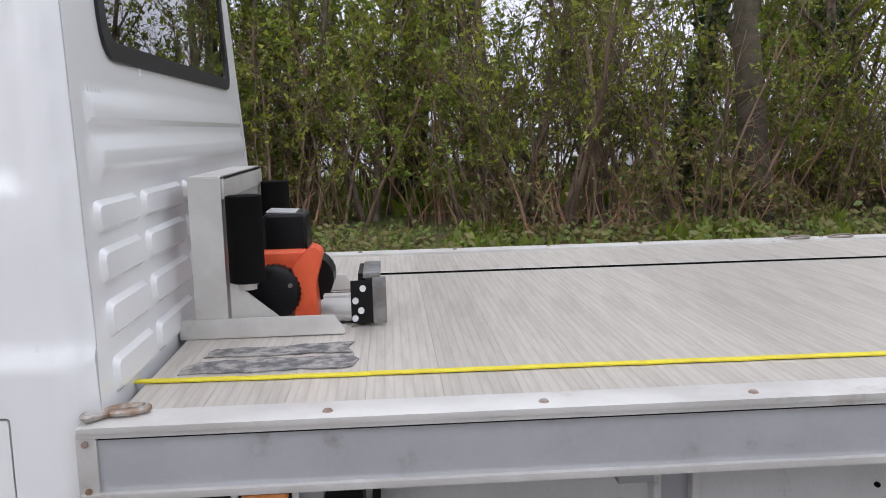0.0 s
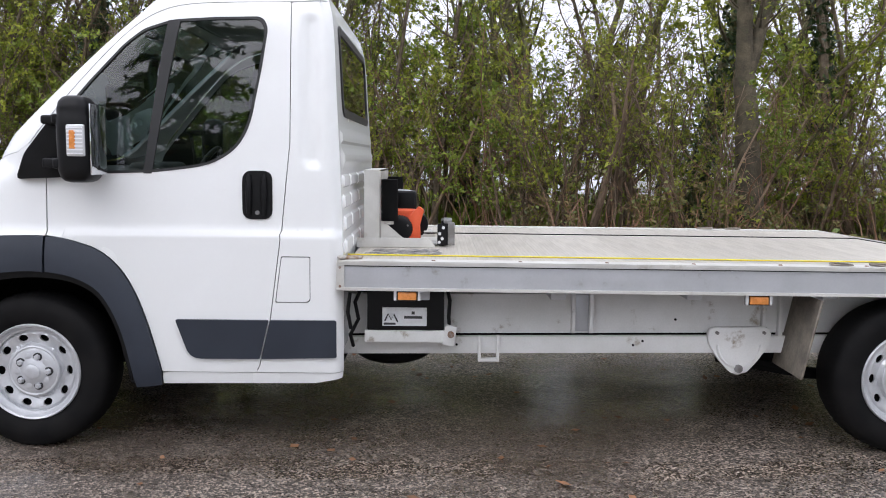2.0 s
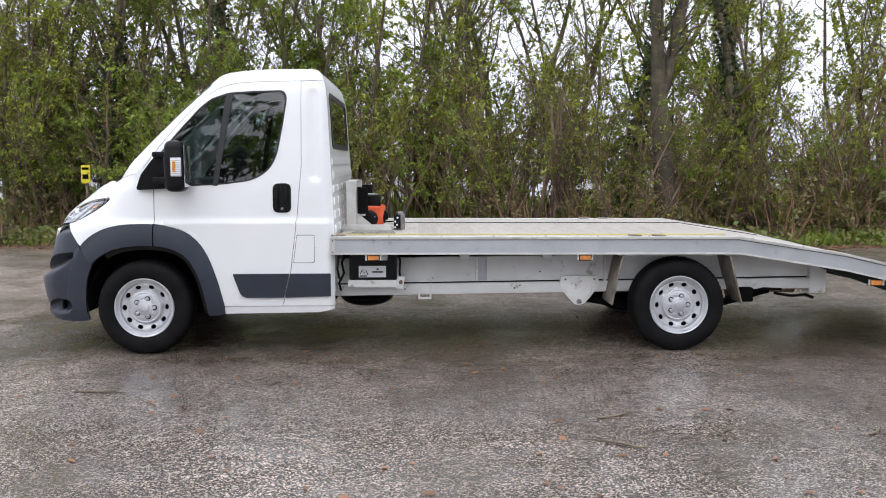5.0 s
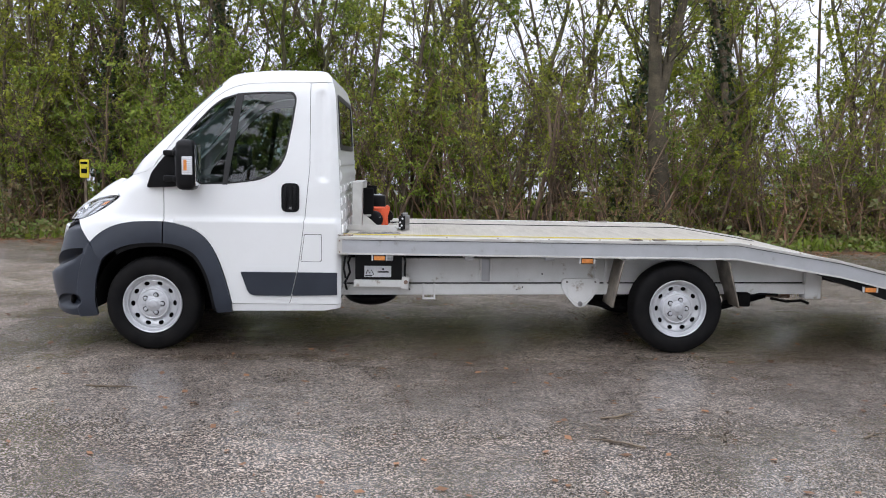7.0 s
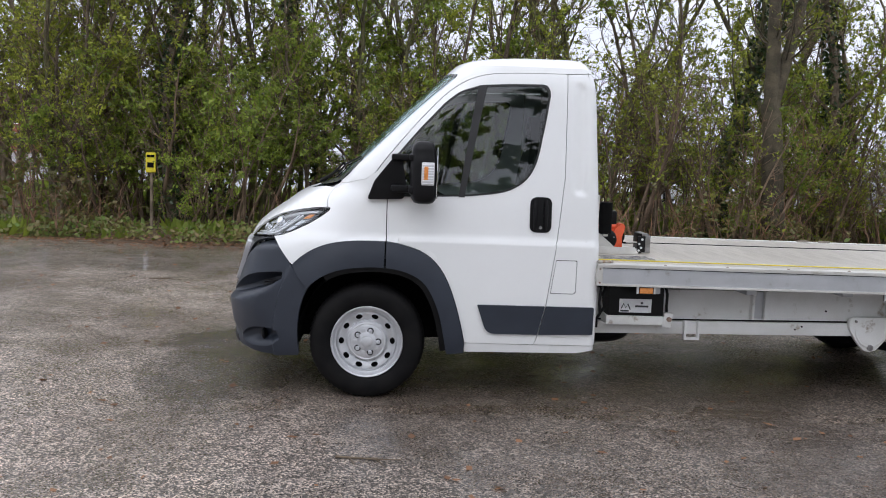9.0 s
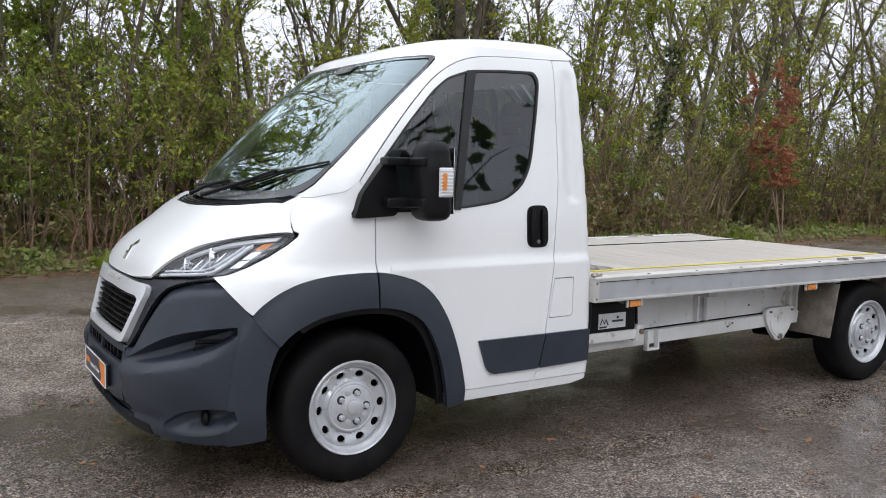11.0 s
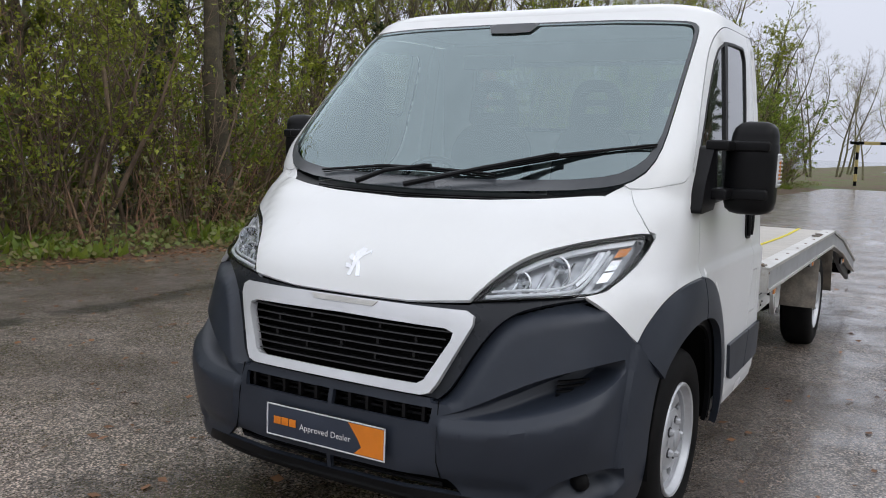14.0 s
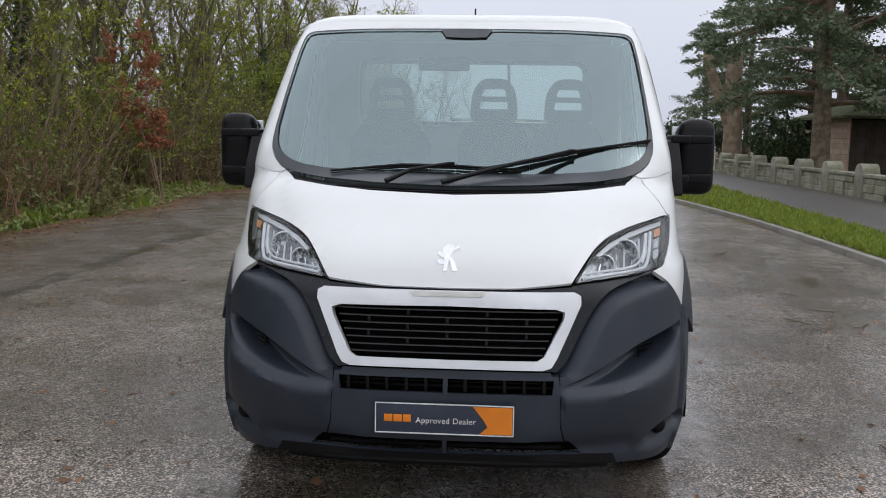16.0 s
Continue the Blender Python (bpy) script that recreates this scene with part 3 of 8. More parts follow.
def on_plan(s, z):
    """The point of the plan at height z with x + |y| = s."""
    x0, w, xc, n, xr = nose(z), half(z), flank(z), roundness(z), tail(z)
    if s >= xc + w:
        x, y, r = s - w, w, 0.05
        over = x - (xr - r)
        if over > 0:
            over = min(over, r)
            y = w - (r - math.sqrt(max(r * r - over * over, 0)))
        return min(x, xr), y
    lo, hi = 0.0, math.pi / 2
    for _ in range(26):
        mid = (lo + hi) / 2
        x, y = xc - (xc - x0) * max(math.cos(mid), 0) ** (2 / n), w * math.sin(mid) ** (2 / n)
        lo, hi = (mid, hi) if x + y < s else (lo, mid)
    return x, y


def sx(x, z):
    """The plan's run s at a given x of the flank or corner."""
    w, xc, n = half(z), flank(z), roundness(z)
    if x >= xc:
        return x + w
    q = min(1.0, (xc - x) / (xc - nose(z)))
    return x + w * (1 - q ** n) ** (1 / n)


def sy(y, z):
    """The same at a given y of the front."""
    w, xc, n = half(z), flank(z), roundness(z)
    return xc - (xc - nose(z)) * (1 - min(1.0, y / w) ** n) ** (1 / n) + y


def X(x, z):
    return (sx(x, z), z)


def Y(y, z):
    return (sy(y, z), z)


def skin_point(s, z, d, side, relief=None):
    x, y = on_plan(s, z)
    e = 0.004
    ax, ay = on_plan(s - e, z)
    bx, by = on_plan(s + e, z)
    tx, ty = bx - ax, by - ay
    lx, ly = on_plan(s, z - e)
    ux, uy = on_plan(s, z + e)
    t, u = Vector((tx, ty, 0)), Vector((ux - lx, uy - ly, 2 * e))
    n = t.cross(u)
    if y < 0.002:
        n.y = 0.0
    n = n.normalized() if n.length > 1e-12 else Vector((0, 1, 0))
    if n.dot(Vector((x - 0.6, y, z - 0.8))) < 0:
        n = -n
    d = d + (relief(x, y, z, s) if relief else 0.0)
    return Vector((x + n.x * d, side * (y + n.y * d), z + n.z * d))


def dense(pts, step=0.05):
    """Points along an open line, close together."""
    out = []
    for (a, b), (c, d) in zip(pts, pts[1:]):
        n = max(1, math.ceil(math.hypot(c - a, d - b) / step))
        out += [(a + (c - a) * j / n, b + (d - b) * j / n) for j in range(n)]
    return out + [pts[-1]]


def panel(bm, outline, holes=(), step=0.035, off=0.0, depth=0.018, side=-1, relief=None, creases=()):
    sheet(bm, outline, list(holes), step, lambda s, z, d: skin_point(s, z, off + d, side, relief), depth, creases)


def side_panel(name, outline, material, parent, label="", holes=(), step=0.035, off=0.0, depth=0.018, side=-1, relief=None, creases=()):
    bm = bmesh.new()
    panel(bm, outline, holes, step, off, depth, side, relief, creases)
    return part(name, bm, material, parent, label, 40, False)


def whole_panel(name, outline, material, parent, label="", holes=(), step=0.035, off=0.0, depth=0.018, relief=None, creases=()):
    """A panel across the nose: the outline is one half, its first and last points on the middle line."""
    bm = bmesh.new()
    for side in (-1, 1):
        panel(bm, outline, holes, step, off, depth, side, relief, creases)
    # drop the folded rim along the middle, then join the halves
    cut = [f for f in bm.faces if all(abs(v.co.y) < 2e-3 for v in f.verts)]
    bmesh.ops.delete(bm, geom=cut, context="FACES")
    mid = [v for v in bm.verts if abs(v.co.y) < 2e-3]
    for v in mid:
        v.co.y = 0.0
    bmesh.ops.remove_doubles(bm, verts=mid, dist=1.5e-3)
    return part(name, bm, material, parent, label, 40, False)


def middle(z0, z1, step=0.03):
    n = max(1, math.ceil(abs(z1 - z0) / step))
    return [Y(0.0, z0 + (z1 - z0) * j / n) for j in range(n + 1)]


def front_line(pts, step=0.04):
    return [Y(y, z) for y, z in dense(pts, step)]


def side_line(pts, step=0.04):
    return [X(x, z) for x, z in dense(pts, step)]


ARCH_OUT = [(-0.47, 0.795), (-0.42, 0.845), (-0.34, 0.898), (-0.24, 0.937), (-0.10, 0.960), (0.10, 0.962), (0.22, 0.940), (0.33, 0.900), (0.42, 0.825), (0.49, 0.710), (0.545, 0.560), (0.58, 0.430), (0.60, 0.345)]
ARCH_IN = [(-0.415, 0.250), (-0.425, 0.40), (-0.41, 0.54), (-0.365, 0.66), (-0.28, 0.735), (-0.16, 0.785), (0.0, 0.806), (0.14, 0.800), (0.25, 0.772), (0.34, 0.715), (0.405, 0.610), (0.45, 0.480), (0.49, 0.285)]
HEAD_LOW = [(0.475, 0.924), (0.56, 0.934), (0.66, 0.944), (0.76, 0.953), (0.845, 0.964)]
HEAD_TOP = [(0.475, 0.924), (0.52, 0.985), (0.57, 1.038), (0.63, 1.078), (0.72, 1.112), (0.82, 1.134), (0.885, 1.146), (0.915, 1.145)]
WING = [(0.835, 0.952), (0.75, 0.943), (0.65, 0.915), (0.59, 0.872), (0.545, 0.815), (0.505, 0.745), (0.475, 0.685), (0.450, 0.640), (0.415, 0.605)]
ARCH_OUT, ARCH_IN, WING, HEAD_TOP = smooth(ARCH_OUT), smooth(ARCH_IN), smooth(WING), smooth(HEAD_TOP)
INTAKE_TOP = [(0.44, 0.556), (0.50, 0.578), (0.57, 0.612), (0.64, 0.650), (0.72, 0.690), (0.80, 0.718), (0.88, 0.738), (0.932, 0.748)]
INTAKE_LOW = [(0.44, 0.548), (0.52, 0.546), (0.60, 0.552), (0.68, 0.566), (0.76, 0.587), (0.84, 0.614), (0.90, 0.652), (0.938, 0.705)]
FOG_TOP = [(0.72, 0.292), (0.78, 0.345), (0.84, 0.380), (0.90, 0.392), (0.945, 0.385)]
FOG_LOW = [(0.725, 0.272), (0.79, 0.262), (0.85, 0.262), (0.905, 0.278), (0.945, 0.330)]
INTAKE_TOP, INTAKE_LOW, FOG_TOP, FOG_LOW = (smooth(p, 3) for p in (INTAKE_TOP, INTAKE_LOW, FOG_TOP, FOG_LOW))
FLARE = [(-0.478, 0.79), (-0.520, 0.70), (-0.552, 0.60), (-0.570, 0.50), (-0.580, 0.40), (-0.582, 0.30), (-0.575, 0.215)]
WING_EDGE = front_line(WING, 0.015)
flare_x = curve_through([z for _, z in FLARE[::-1]], [x for x, _ in FLARE[::-1]])

shelf_z = curve_through([y for y, _ in INTAKE_LOW], [z for _, z in INTAKE_LOW])


def bumper_relief(x, y, z, s):
    # the flared lip in front of the wheel, a rounded ledge below the intakes, a waist over the lower lip
    d = 0.014 * ease((x - flare_x(z) + 0.006) / 0.012) * ease((y - 0.75) / 0.1)
    if 0.43 < y < 0.96 and z < 0.72:
        d += 0.026 * min(1.0, max(0.0, (shelf_z(min(y, 0.938)) - z) / 0.036)) * ease((z - 0.34) / 0.2) * ease((y - 0.43) / 0.012) * (1 - ease((y - 0.86) / 0.09))
    d -= 0.016 * math.exp(-((z - 0.318) / 0.03) ** 2) * ease((y - 0.3) / 0.1) * (1 - ease((y - 0.70) / 0.05))
    if 0.6 < z < 0.97 and y > 0.40:
        d -= 0.044 * max(0.0, 1 - line_distance((s, z), WING_EDGE) / 0.062)
    return d


def hollow(top, low, deep, side, back, name, parent):
    """A scooped recess between two lines of the bumper; its floor slopes in from the lower line to an overhang."""
    bm = bmesh.new()
    grid = []
    n = len(top) - 1
    for i in range(n * 2 + 1):
        k, f = min(i // 2, n - 1), i / 2 - min(i // 2, n - 1)
        t = [top[k][c] + (top[k + 1][c] - top[k][c]) * f for c in (0, 1)]
        b = [low[k][c] + (low[k + 1][c] - low[k][c]) * f for c in (0, 1)]
        u = i / (2 * n)
        amount = deep * ease(u / back) * (1 - ease((u - 0.93) / 0.07))
        row = []
        for j in range(13):
            v = j / 12
            prof = ease(v / 0.5) ** 0.9 if v < 0.82 else 1 - ((v - 0.82) / 0.18) ** 3
            row.append(bm.verts.new(skin_point(*Y(b[0] + (t[0] - b[0]) * v, b[1] + (t[1] - b[1]) * v), -amount * prof, side, bumper_relief)))
        grid.append(row)
    for a, b in zip(grid, grid[1:]):
        for j in range(12):
            quad = (a[j], b[j], b[j + 1], a[j + 1])
            bm.faces.new(quad if side < 0 else quad[::-1])
    return part(name, bm, GREY_PLASTIC, parent, "", 45)


# front bumper, one sheet from wheel to wheel with slots cut in the middle
bumper_outline = (middle(0.605, 0.270) + front_line([(0.0, 0.270), (0.45, 0.265), (0.70, 0.240), (0.85, 0.220)])[1:] +
                  side_line([(-0.56, 0.222), (-0.42, 0.240)]) + side_line(ARCH_IN[:17]) + side_line([(-0.365, 0.66), (-0.475, 0.79)])[1:] +
                  side_line([(-0.475, 0.79), (-0.55, 0.885), (-0.60, 0.945)])[1:] + front_line(WING)[0:] + front_line([(0.415, 0.605), (0.0, 0.605)])[1:-1])
slot_low = [Y(0.008, 0.287), Y(0.52, 0.292), Y(0.47, 0.342), Y(0.008, 0.338)]
slot_up = [Y(0.008, 0.522), Y(0.400, 0.522), Y(0.405, 0.575), Y(0.008, 0.575)]
front_bumper = whole_panel("front_bumper", bumper_outline, GREY_PLASTIC, truck, "dark grey textured plastic bumper with side intakes", [slot_low, slot_up, front_line(INTAKE_LOW + INTAKE_TOP[::-1]), front_line(FOG_LOW + FOG_TOP[::-1])], 0.02, relief=bumper_relief,
                           creases=[side_line([(x - 0.006, z) for x, z in FLARE[1:-1]], 0.02), side_line([(x + 0.006, z) for x, z in FLARE[1:-1]], 0.02), front_line([(y + 0.004, z - 0.036) for y, z in INTAKE_LOW[:-1]], 0.02),
                                    front_line([(y + 0.043, z - 0.045) for y, z in WING[1:-1]], 0.015)])
for side in (-1, 1):
    hollow(INTAKE_TOP, INTAKE_LOW, 0.11, side, 0.75, "intake", front_bumper)
    hollow(FOG_TOP, FOG_LOW, 0.065, side, 0.6, "fog_recess", front_bumper)
bm = bmesh.new()
for side in (-1, 1):
    panel(bm, [Y(0.0, 0.265), Y(0.53, 0.265), Y(0.53, 0.59), Y(0.0, 0.59)], (), 0.06, -0.075, 0.0, side)
part("bumper_back", bm, BLACK_MATT, front_bumper)
for k in range(11):
    y = -0.37 + 0.074 * k
    x, _ = on_plan(sy(abs(y), 0.55), 0.55)
    part("slot_fin", box_mesh(x + 0.012, x + 0.07, y - 0.006, y + 0.006, 0.524, 0.573), BLACK_PLASTIC, front_bumper)
for z in (0.540, 0.558):
    bm = bmesh.new()
    tube(bm, [(on_plan(sy(abs(y), z), z)[0] + 0.035, y, z) for y in np.linspace(-0.40, 0.40, 13)], 0.005, 6)
    part("slot_bar", bm, BLACK_PLASTIC, front_bumper)
bm = bmesh.new()
tube(bm, [(on_plan(sy(abs(y), 0.312), 0.312)[0] + 0.03, y, 0.312) for y in np.linspace(-0.44, 0.44, 13)], 0.007, 6)
part("slot_bar", bm, BLACK_PLASTIC, front_bumper)
for side in (-1, 1):
    # seam lines of the centre piece, vent slats in the intakes, fog lamp blanks
    bm = bmesh.new()
    tube(bm, [skin_point(*Y(yy, zz), 0.001, side) for yy, zz in ((0.425, 0.60), (0.432, 0.50), (0.435, 0.40), (0.45, 0.345))], 0.0028, 5)
    part("seam", bm, BLACK_MATT, front_bumper)
    for z in (0.640, 0.656, 0.672, 0.688):
        bm = bmesh.new()
        tube(bm, [skin_point(*Y(yy, z), -0.085, side) for yy in (0.80, 0.83, 0.865, 0.893)], 0.0055, 5)
        part("vent_slat", bm, BLACK_PLASTIC, front_bumper)
    bm = bmesh.new()
    at = skin_point(*Y(0.875, 0.335), -0.045, side)
    bmesh.ops.create_uvsphere(bm, u_segments=16, v_segments=8, radius=0.036, matrix=Matrix.Translation(at) @ Matrix.Diagonal((0.5, 1, 1, 1)))
    part("fog_lamp", bm, BLACK_PLASTIC, front_bumper)
bm = bmesh.new()
tube(bm, [(on_plan(sy(abs(y), 0.24), 0.24)[0] + 0.05, y, 0.235) for y in np.linspace(-0.62, 0.62, 15)], 0.022, 8)
part("lower_lip", bm, BLACK_PLASTIC, front_bumper)
whole_panel("lower_valance", middle(0.286, 0.268, 0.01) + front_line([(0.0, 0.268), (0.45, 0.263), (0.66, 0.244), (0.64, 0.285), (0.53, 0.290), (0.0, 0.286)])[1:-1], BLACK_PLASTIC, front_bumper, "black lower edge of the bumper", (), 0.03, 0.004, 0.02, bumper_relief)
for side in (-1, 1):
    bm = bmesh.new()
    panel(bm, [Y(0.60, 0.455), Y(0.668, 0.455), Y(0.668, 0.50), Y(0.60, 0.50)], (), 0.03, 0.0015, 0.003, side)
    if side == 1:
        part("tow_cover", bm, GREY_PLASTIC, front_bumper)
    else:
        bm.free()

# black band between bonnet, lamps and bumper
band = (middle(0.899, 0.85) + front_line([(0.0, 0.85), (0.420, 0.846), (0.452, 0.826), (0.446, 0.792), (0.376, 0.652), (0.350, 0.636), (0.0, 0.634)])[1:] + middle(0.634, 0.62)[1:] + front_line([(0.0, 0.62), (0.40, 0.608)])[1:] + front_line([(0.418, 0.604)] + WING[::-1], 0.04)[1:] + front_line([(0.846, 0.958)] + HEAD_LOW[::-1][1:]) + front_line([(0.47, 0.918), (0.25, 0.902), (0.0, 0.899)])[:-1])
upper_band = whole_panel("bumper_band", band, GLOSS_BLACK, truck, "gloss black band under the bonnet", (), 0.03, off=-0.012)

# grille: satin frame, black bars, dark core
grille = whole_panel("grille", middle(0.893, 0.838, 0.03) + front_line([(0.0, 0.838), (0.410, 0.832), (0.440, 0.820), (0.436, 0.795), (0.365, 0.660), (0.340, 0.645), (0.0, 0.643)])[1:] + middle(0.643, 0.611, 0.02)[1:] + front_line([(0.0, 0.611), (0.36, 0.611), (0.392, 0.621), (0.412, 0.652), (0.500, 0.848), (0.499, 0.880), (0.474, 0.893), (0.0, 0.893)])[1:-1], CHROME, truck, "satin silver grille surround", (), 0.025, off=0.016, depth=0.035)
bm = bmesh.new()
for side in (-1, 1):
    panel(bm, [Y(0.0, 0.62), Y(0.37, 0.62), Y(0.455, 0.86), Y(0.0, 0.86)], (), 0.06, -0.075, 0.0, side)
part("grille_core", bm, BLACK_MATT, grille)
for k, z in enumerate((0.664, 0.690, 0.716, 0.742, 0.768, 0.794, 0.820)):
    edge = 0.355 + (z - 0.65) * 0.42
    bm = bmesh.new()
    for y0, y1 in zip(np.linspace(-edge, edge, 15), np.linspace(-edge, edge, 15)[1:]):
        a, b = skin_point(*Y(abs(y0), z), 0.002, -1 if y0 < 0 else 1), skin_point(*Y(abs(y1), z), 0.002, -1 if y1 < 0 else 1)
        c, d = a + Vector((0.028, 0, -0.003)), b + Vector((0.028, 0, -0.003))
        up = Vector((0.002, 0, 0.0040))
        vs = [bm.verts.new(p) for p in (a, b, b + up, a + up, c, d, d + up, c + up)]
        for q in ((0, 1, 2, 3), (4, 7, 6, 5), (0, 4, 5, 1), (3, 2, 6, 7)):
            bm.faces.new([vs[i] for i in q])
    bmesh.ops.remove_doubles(bm, verts=bm.verts, dist=1e-4)
    part("grille_bar", bm, GRILLE_BAR, grille)
for y in (-0.30, -0.15, 0.0, 0.15, 0.30):
    for z0, z1 in ((0.690, 0.714), (0.742, 0.766), (0.80, 0.820)) if abs(y) in (0.15,) else ((0.716, 0.740), (0.768, 0.792)):
        x = on_plan(sy(abs(y), z0), z0)[0]
        part("grille_peg", box_mesh(x + 0.015, x + 0.035, y - 0.005, y + 0.005, z0, z1), GRILLE_BAR, grille)
bm = bmesh.new()
for side in (-1, 1):
    panel(bm, [Y(0.0, 0.872), Y(0.125, 0.872), Y(0.145, 0.889), Y(0.0, 0.889)], (), 0.02, 0.021, 0.006, side)
part("grille_badge_bar", bm, ALUMINIUM, grille, "grooved silver strip")

# number plate position: a dealer's show plate
plate = part("number_plate", box_mesh(-0.981, -0.971, -0.26, 0.26, 0.369, 0.487, bevel=0.003), NAVY, truck, "dark blue dealer plate with an orange end")
bm = bmesh.new()
slab(bm, [(-0.135, 0.372), (-0.165, 0.400), (-0.150, 0.428), (-0.108, 0.484), (-0.257, 0.484), (-0.257, 0.372)], -0.9835, -0.9805)
part("plate_end", bm, ORANGE_SIGN, plate, "orange arrow end")
bm = bmesh.new()
for a in ((-0.984, -0.980, -0.262, 0.262, 0.365, 0.369), (-0.984, -0.980, -0.262, 0.262, 0.487, 0.491), (-0.984, -0.980, -0.263, -0.259, 0.365, 0.491), (-0.984, -0.980, 0.259, 0.263, 0.365, 0.491)):
    box(bm, *a)
part("plate_rim", bm, WHITE_PRINT, plate, "thin white rim")
part("plate_holder", box_mesh(-0.972, -0.94, -0.24, 0.24, 0.372, 0.484, bevel=0.004), BLACK_PLASTIC, plate)


def words(text, size, at, material, parent, name, turn=-90, width=1.0):
    """Raised lettering on an upright face that looks to -x (turn -90) or -y (turn 0)."""
    cu = bpy.data.curves.new(name, "FONT")
    cu.body, cu.size, cu.extrude, cu.space_character = text, size, 0.0004, 1.05
    ob = new(name, cu)
    dg = bpy.context.evaluated_depsgraph_get()
    me = bpy.data.meshes.new_from_object(ob.evaluated_get(dg))
    bpy.data.objects.remove(ob)
    me.transform(Matrix.Translation(at) @ Euler((radians(90), 0, radians(turn))).to_matrix().to_4x4() @ Matrix.Diagonal((width, 1, 1, 1)))
    me.materials.clear()
    me.materials.append(material)
    ob = new(name, me)
    ob.parent = parent
    return ob


words("Approved Dealer", 0.033, (-0.9845, 0.108, 0.411), WHITE_PRINT, plate, "plate_lettering", width=0.93)
bm = bmesh.new()
for y0, y1 in ((0.228, 0.196), (0.192, 0.160), (0.156, 0.126)):
    box(bm, -0.9848, -0.9835, y1, y0, 0.414, 0.444, bevel=0.0004)
    box(bm, -0.9850, -0.9835, y1 + 0.006, y0 - 0.012, 0.426, 0.432)
part("plate_mark", bm, ORANGE_SIGN, plate, "orange emblem bars")

for ob in [plate] + list(plate.children):
    ob.data.transform(Matrix.Translation((0.027, 0, 0.372)) @ Matrix.Diagonal((1, 0.985, 0.93, 1)) @ Matrix.Translation((0, 0, -0.365)))

# bonnet
HOOD_REAR = [(0.815, 1.276), (0.70, 1.262), (0.55, 1.246), (0.35, 1.232), (0.0, 1.222)]


def hood_relief(x, y, z, s):
    # a raised flat middle with soft shoulders
    edge = 0.50 + 0.25 * ease((z - 0.92) / 0.32)
    return 0.014 * (1 - ease((y - edge + 0.05) / 0.09)) * ease((z - 0.905) / 0.05)


bonnet = whole_panel("bonnet", middle(1.222, 0.905) + front_line([(0.0, 0.905), (0.25, 0.908), (0.468, 0.926)])[1:] + front_line([(y - 0.004, z + 0.005) for y, z in HEAD_TOP[1:]]) + front_line([(0.905, 1.158), (0.875, 1.205), (0.815, 1.276)])[1:] + front_line(HOOD_REAR)[1:-1], WHITE, truck, "white bonnet with a silver emblem", (), 0.03, relief=hood_relief)
emblem = bmesh.new()
for pts in ([(0.01, 0.945), (0.028, 0.945), (0.022, 0.985), (0.034, 1.035), (0.012, 1.058), (-0.014, 1.052), (-0.018, 1.030), (-0.004, 1.012), (0.004, 0.985)],
            [(-0.038, 0.945), (-0.016, 0.945), (-0.004, 0.985), (0.004, 1.0), (-0.008, 1.008), (-0.024, 0.985)], [(0.028, 1.020), (0.052, 1.030), (0.054, 1.014), (0.028, 1.0)], [(0.024, 0.990), (0.056, 0.994), (0.050, 0.978), (0.022, 0.974)], [(-0.014, 1.040), (-0.040, 1.052), (-0.048, 1.030), (-0.040, 1.042), (-0.016, 1.026)]):
    near = [emblem.verts.new(skin_point(*Y(abs(y), z), 0.022, -1 if y < 0 else 1)) for y, z in pts]
    deep = [emblem.verts.new(skin_point(*Y(abs(y), z), 0.010, -1 if y < 0 else 1)) for y, z in pts]
    emblem.faces.new(near)
    for i in range(len(pts)):
        emblem.faces.new((near[i], near[i - 1], deep[i - 1], deep[i]))
at = skin_point(*Y(0.0, 1.0), 0.0, 1)
bmesh.ops.transform(emblem, matrix=Matrix.Translation(at) @ Matrix.Diagonal((0.8, 0.85, 0.8, 1)) @ Matrix.Translation(-at), verts=emblem.verts)
part("emblem", emblem, MIRROR_CHROME, bonnet, "chrome emblem", 20)

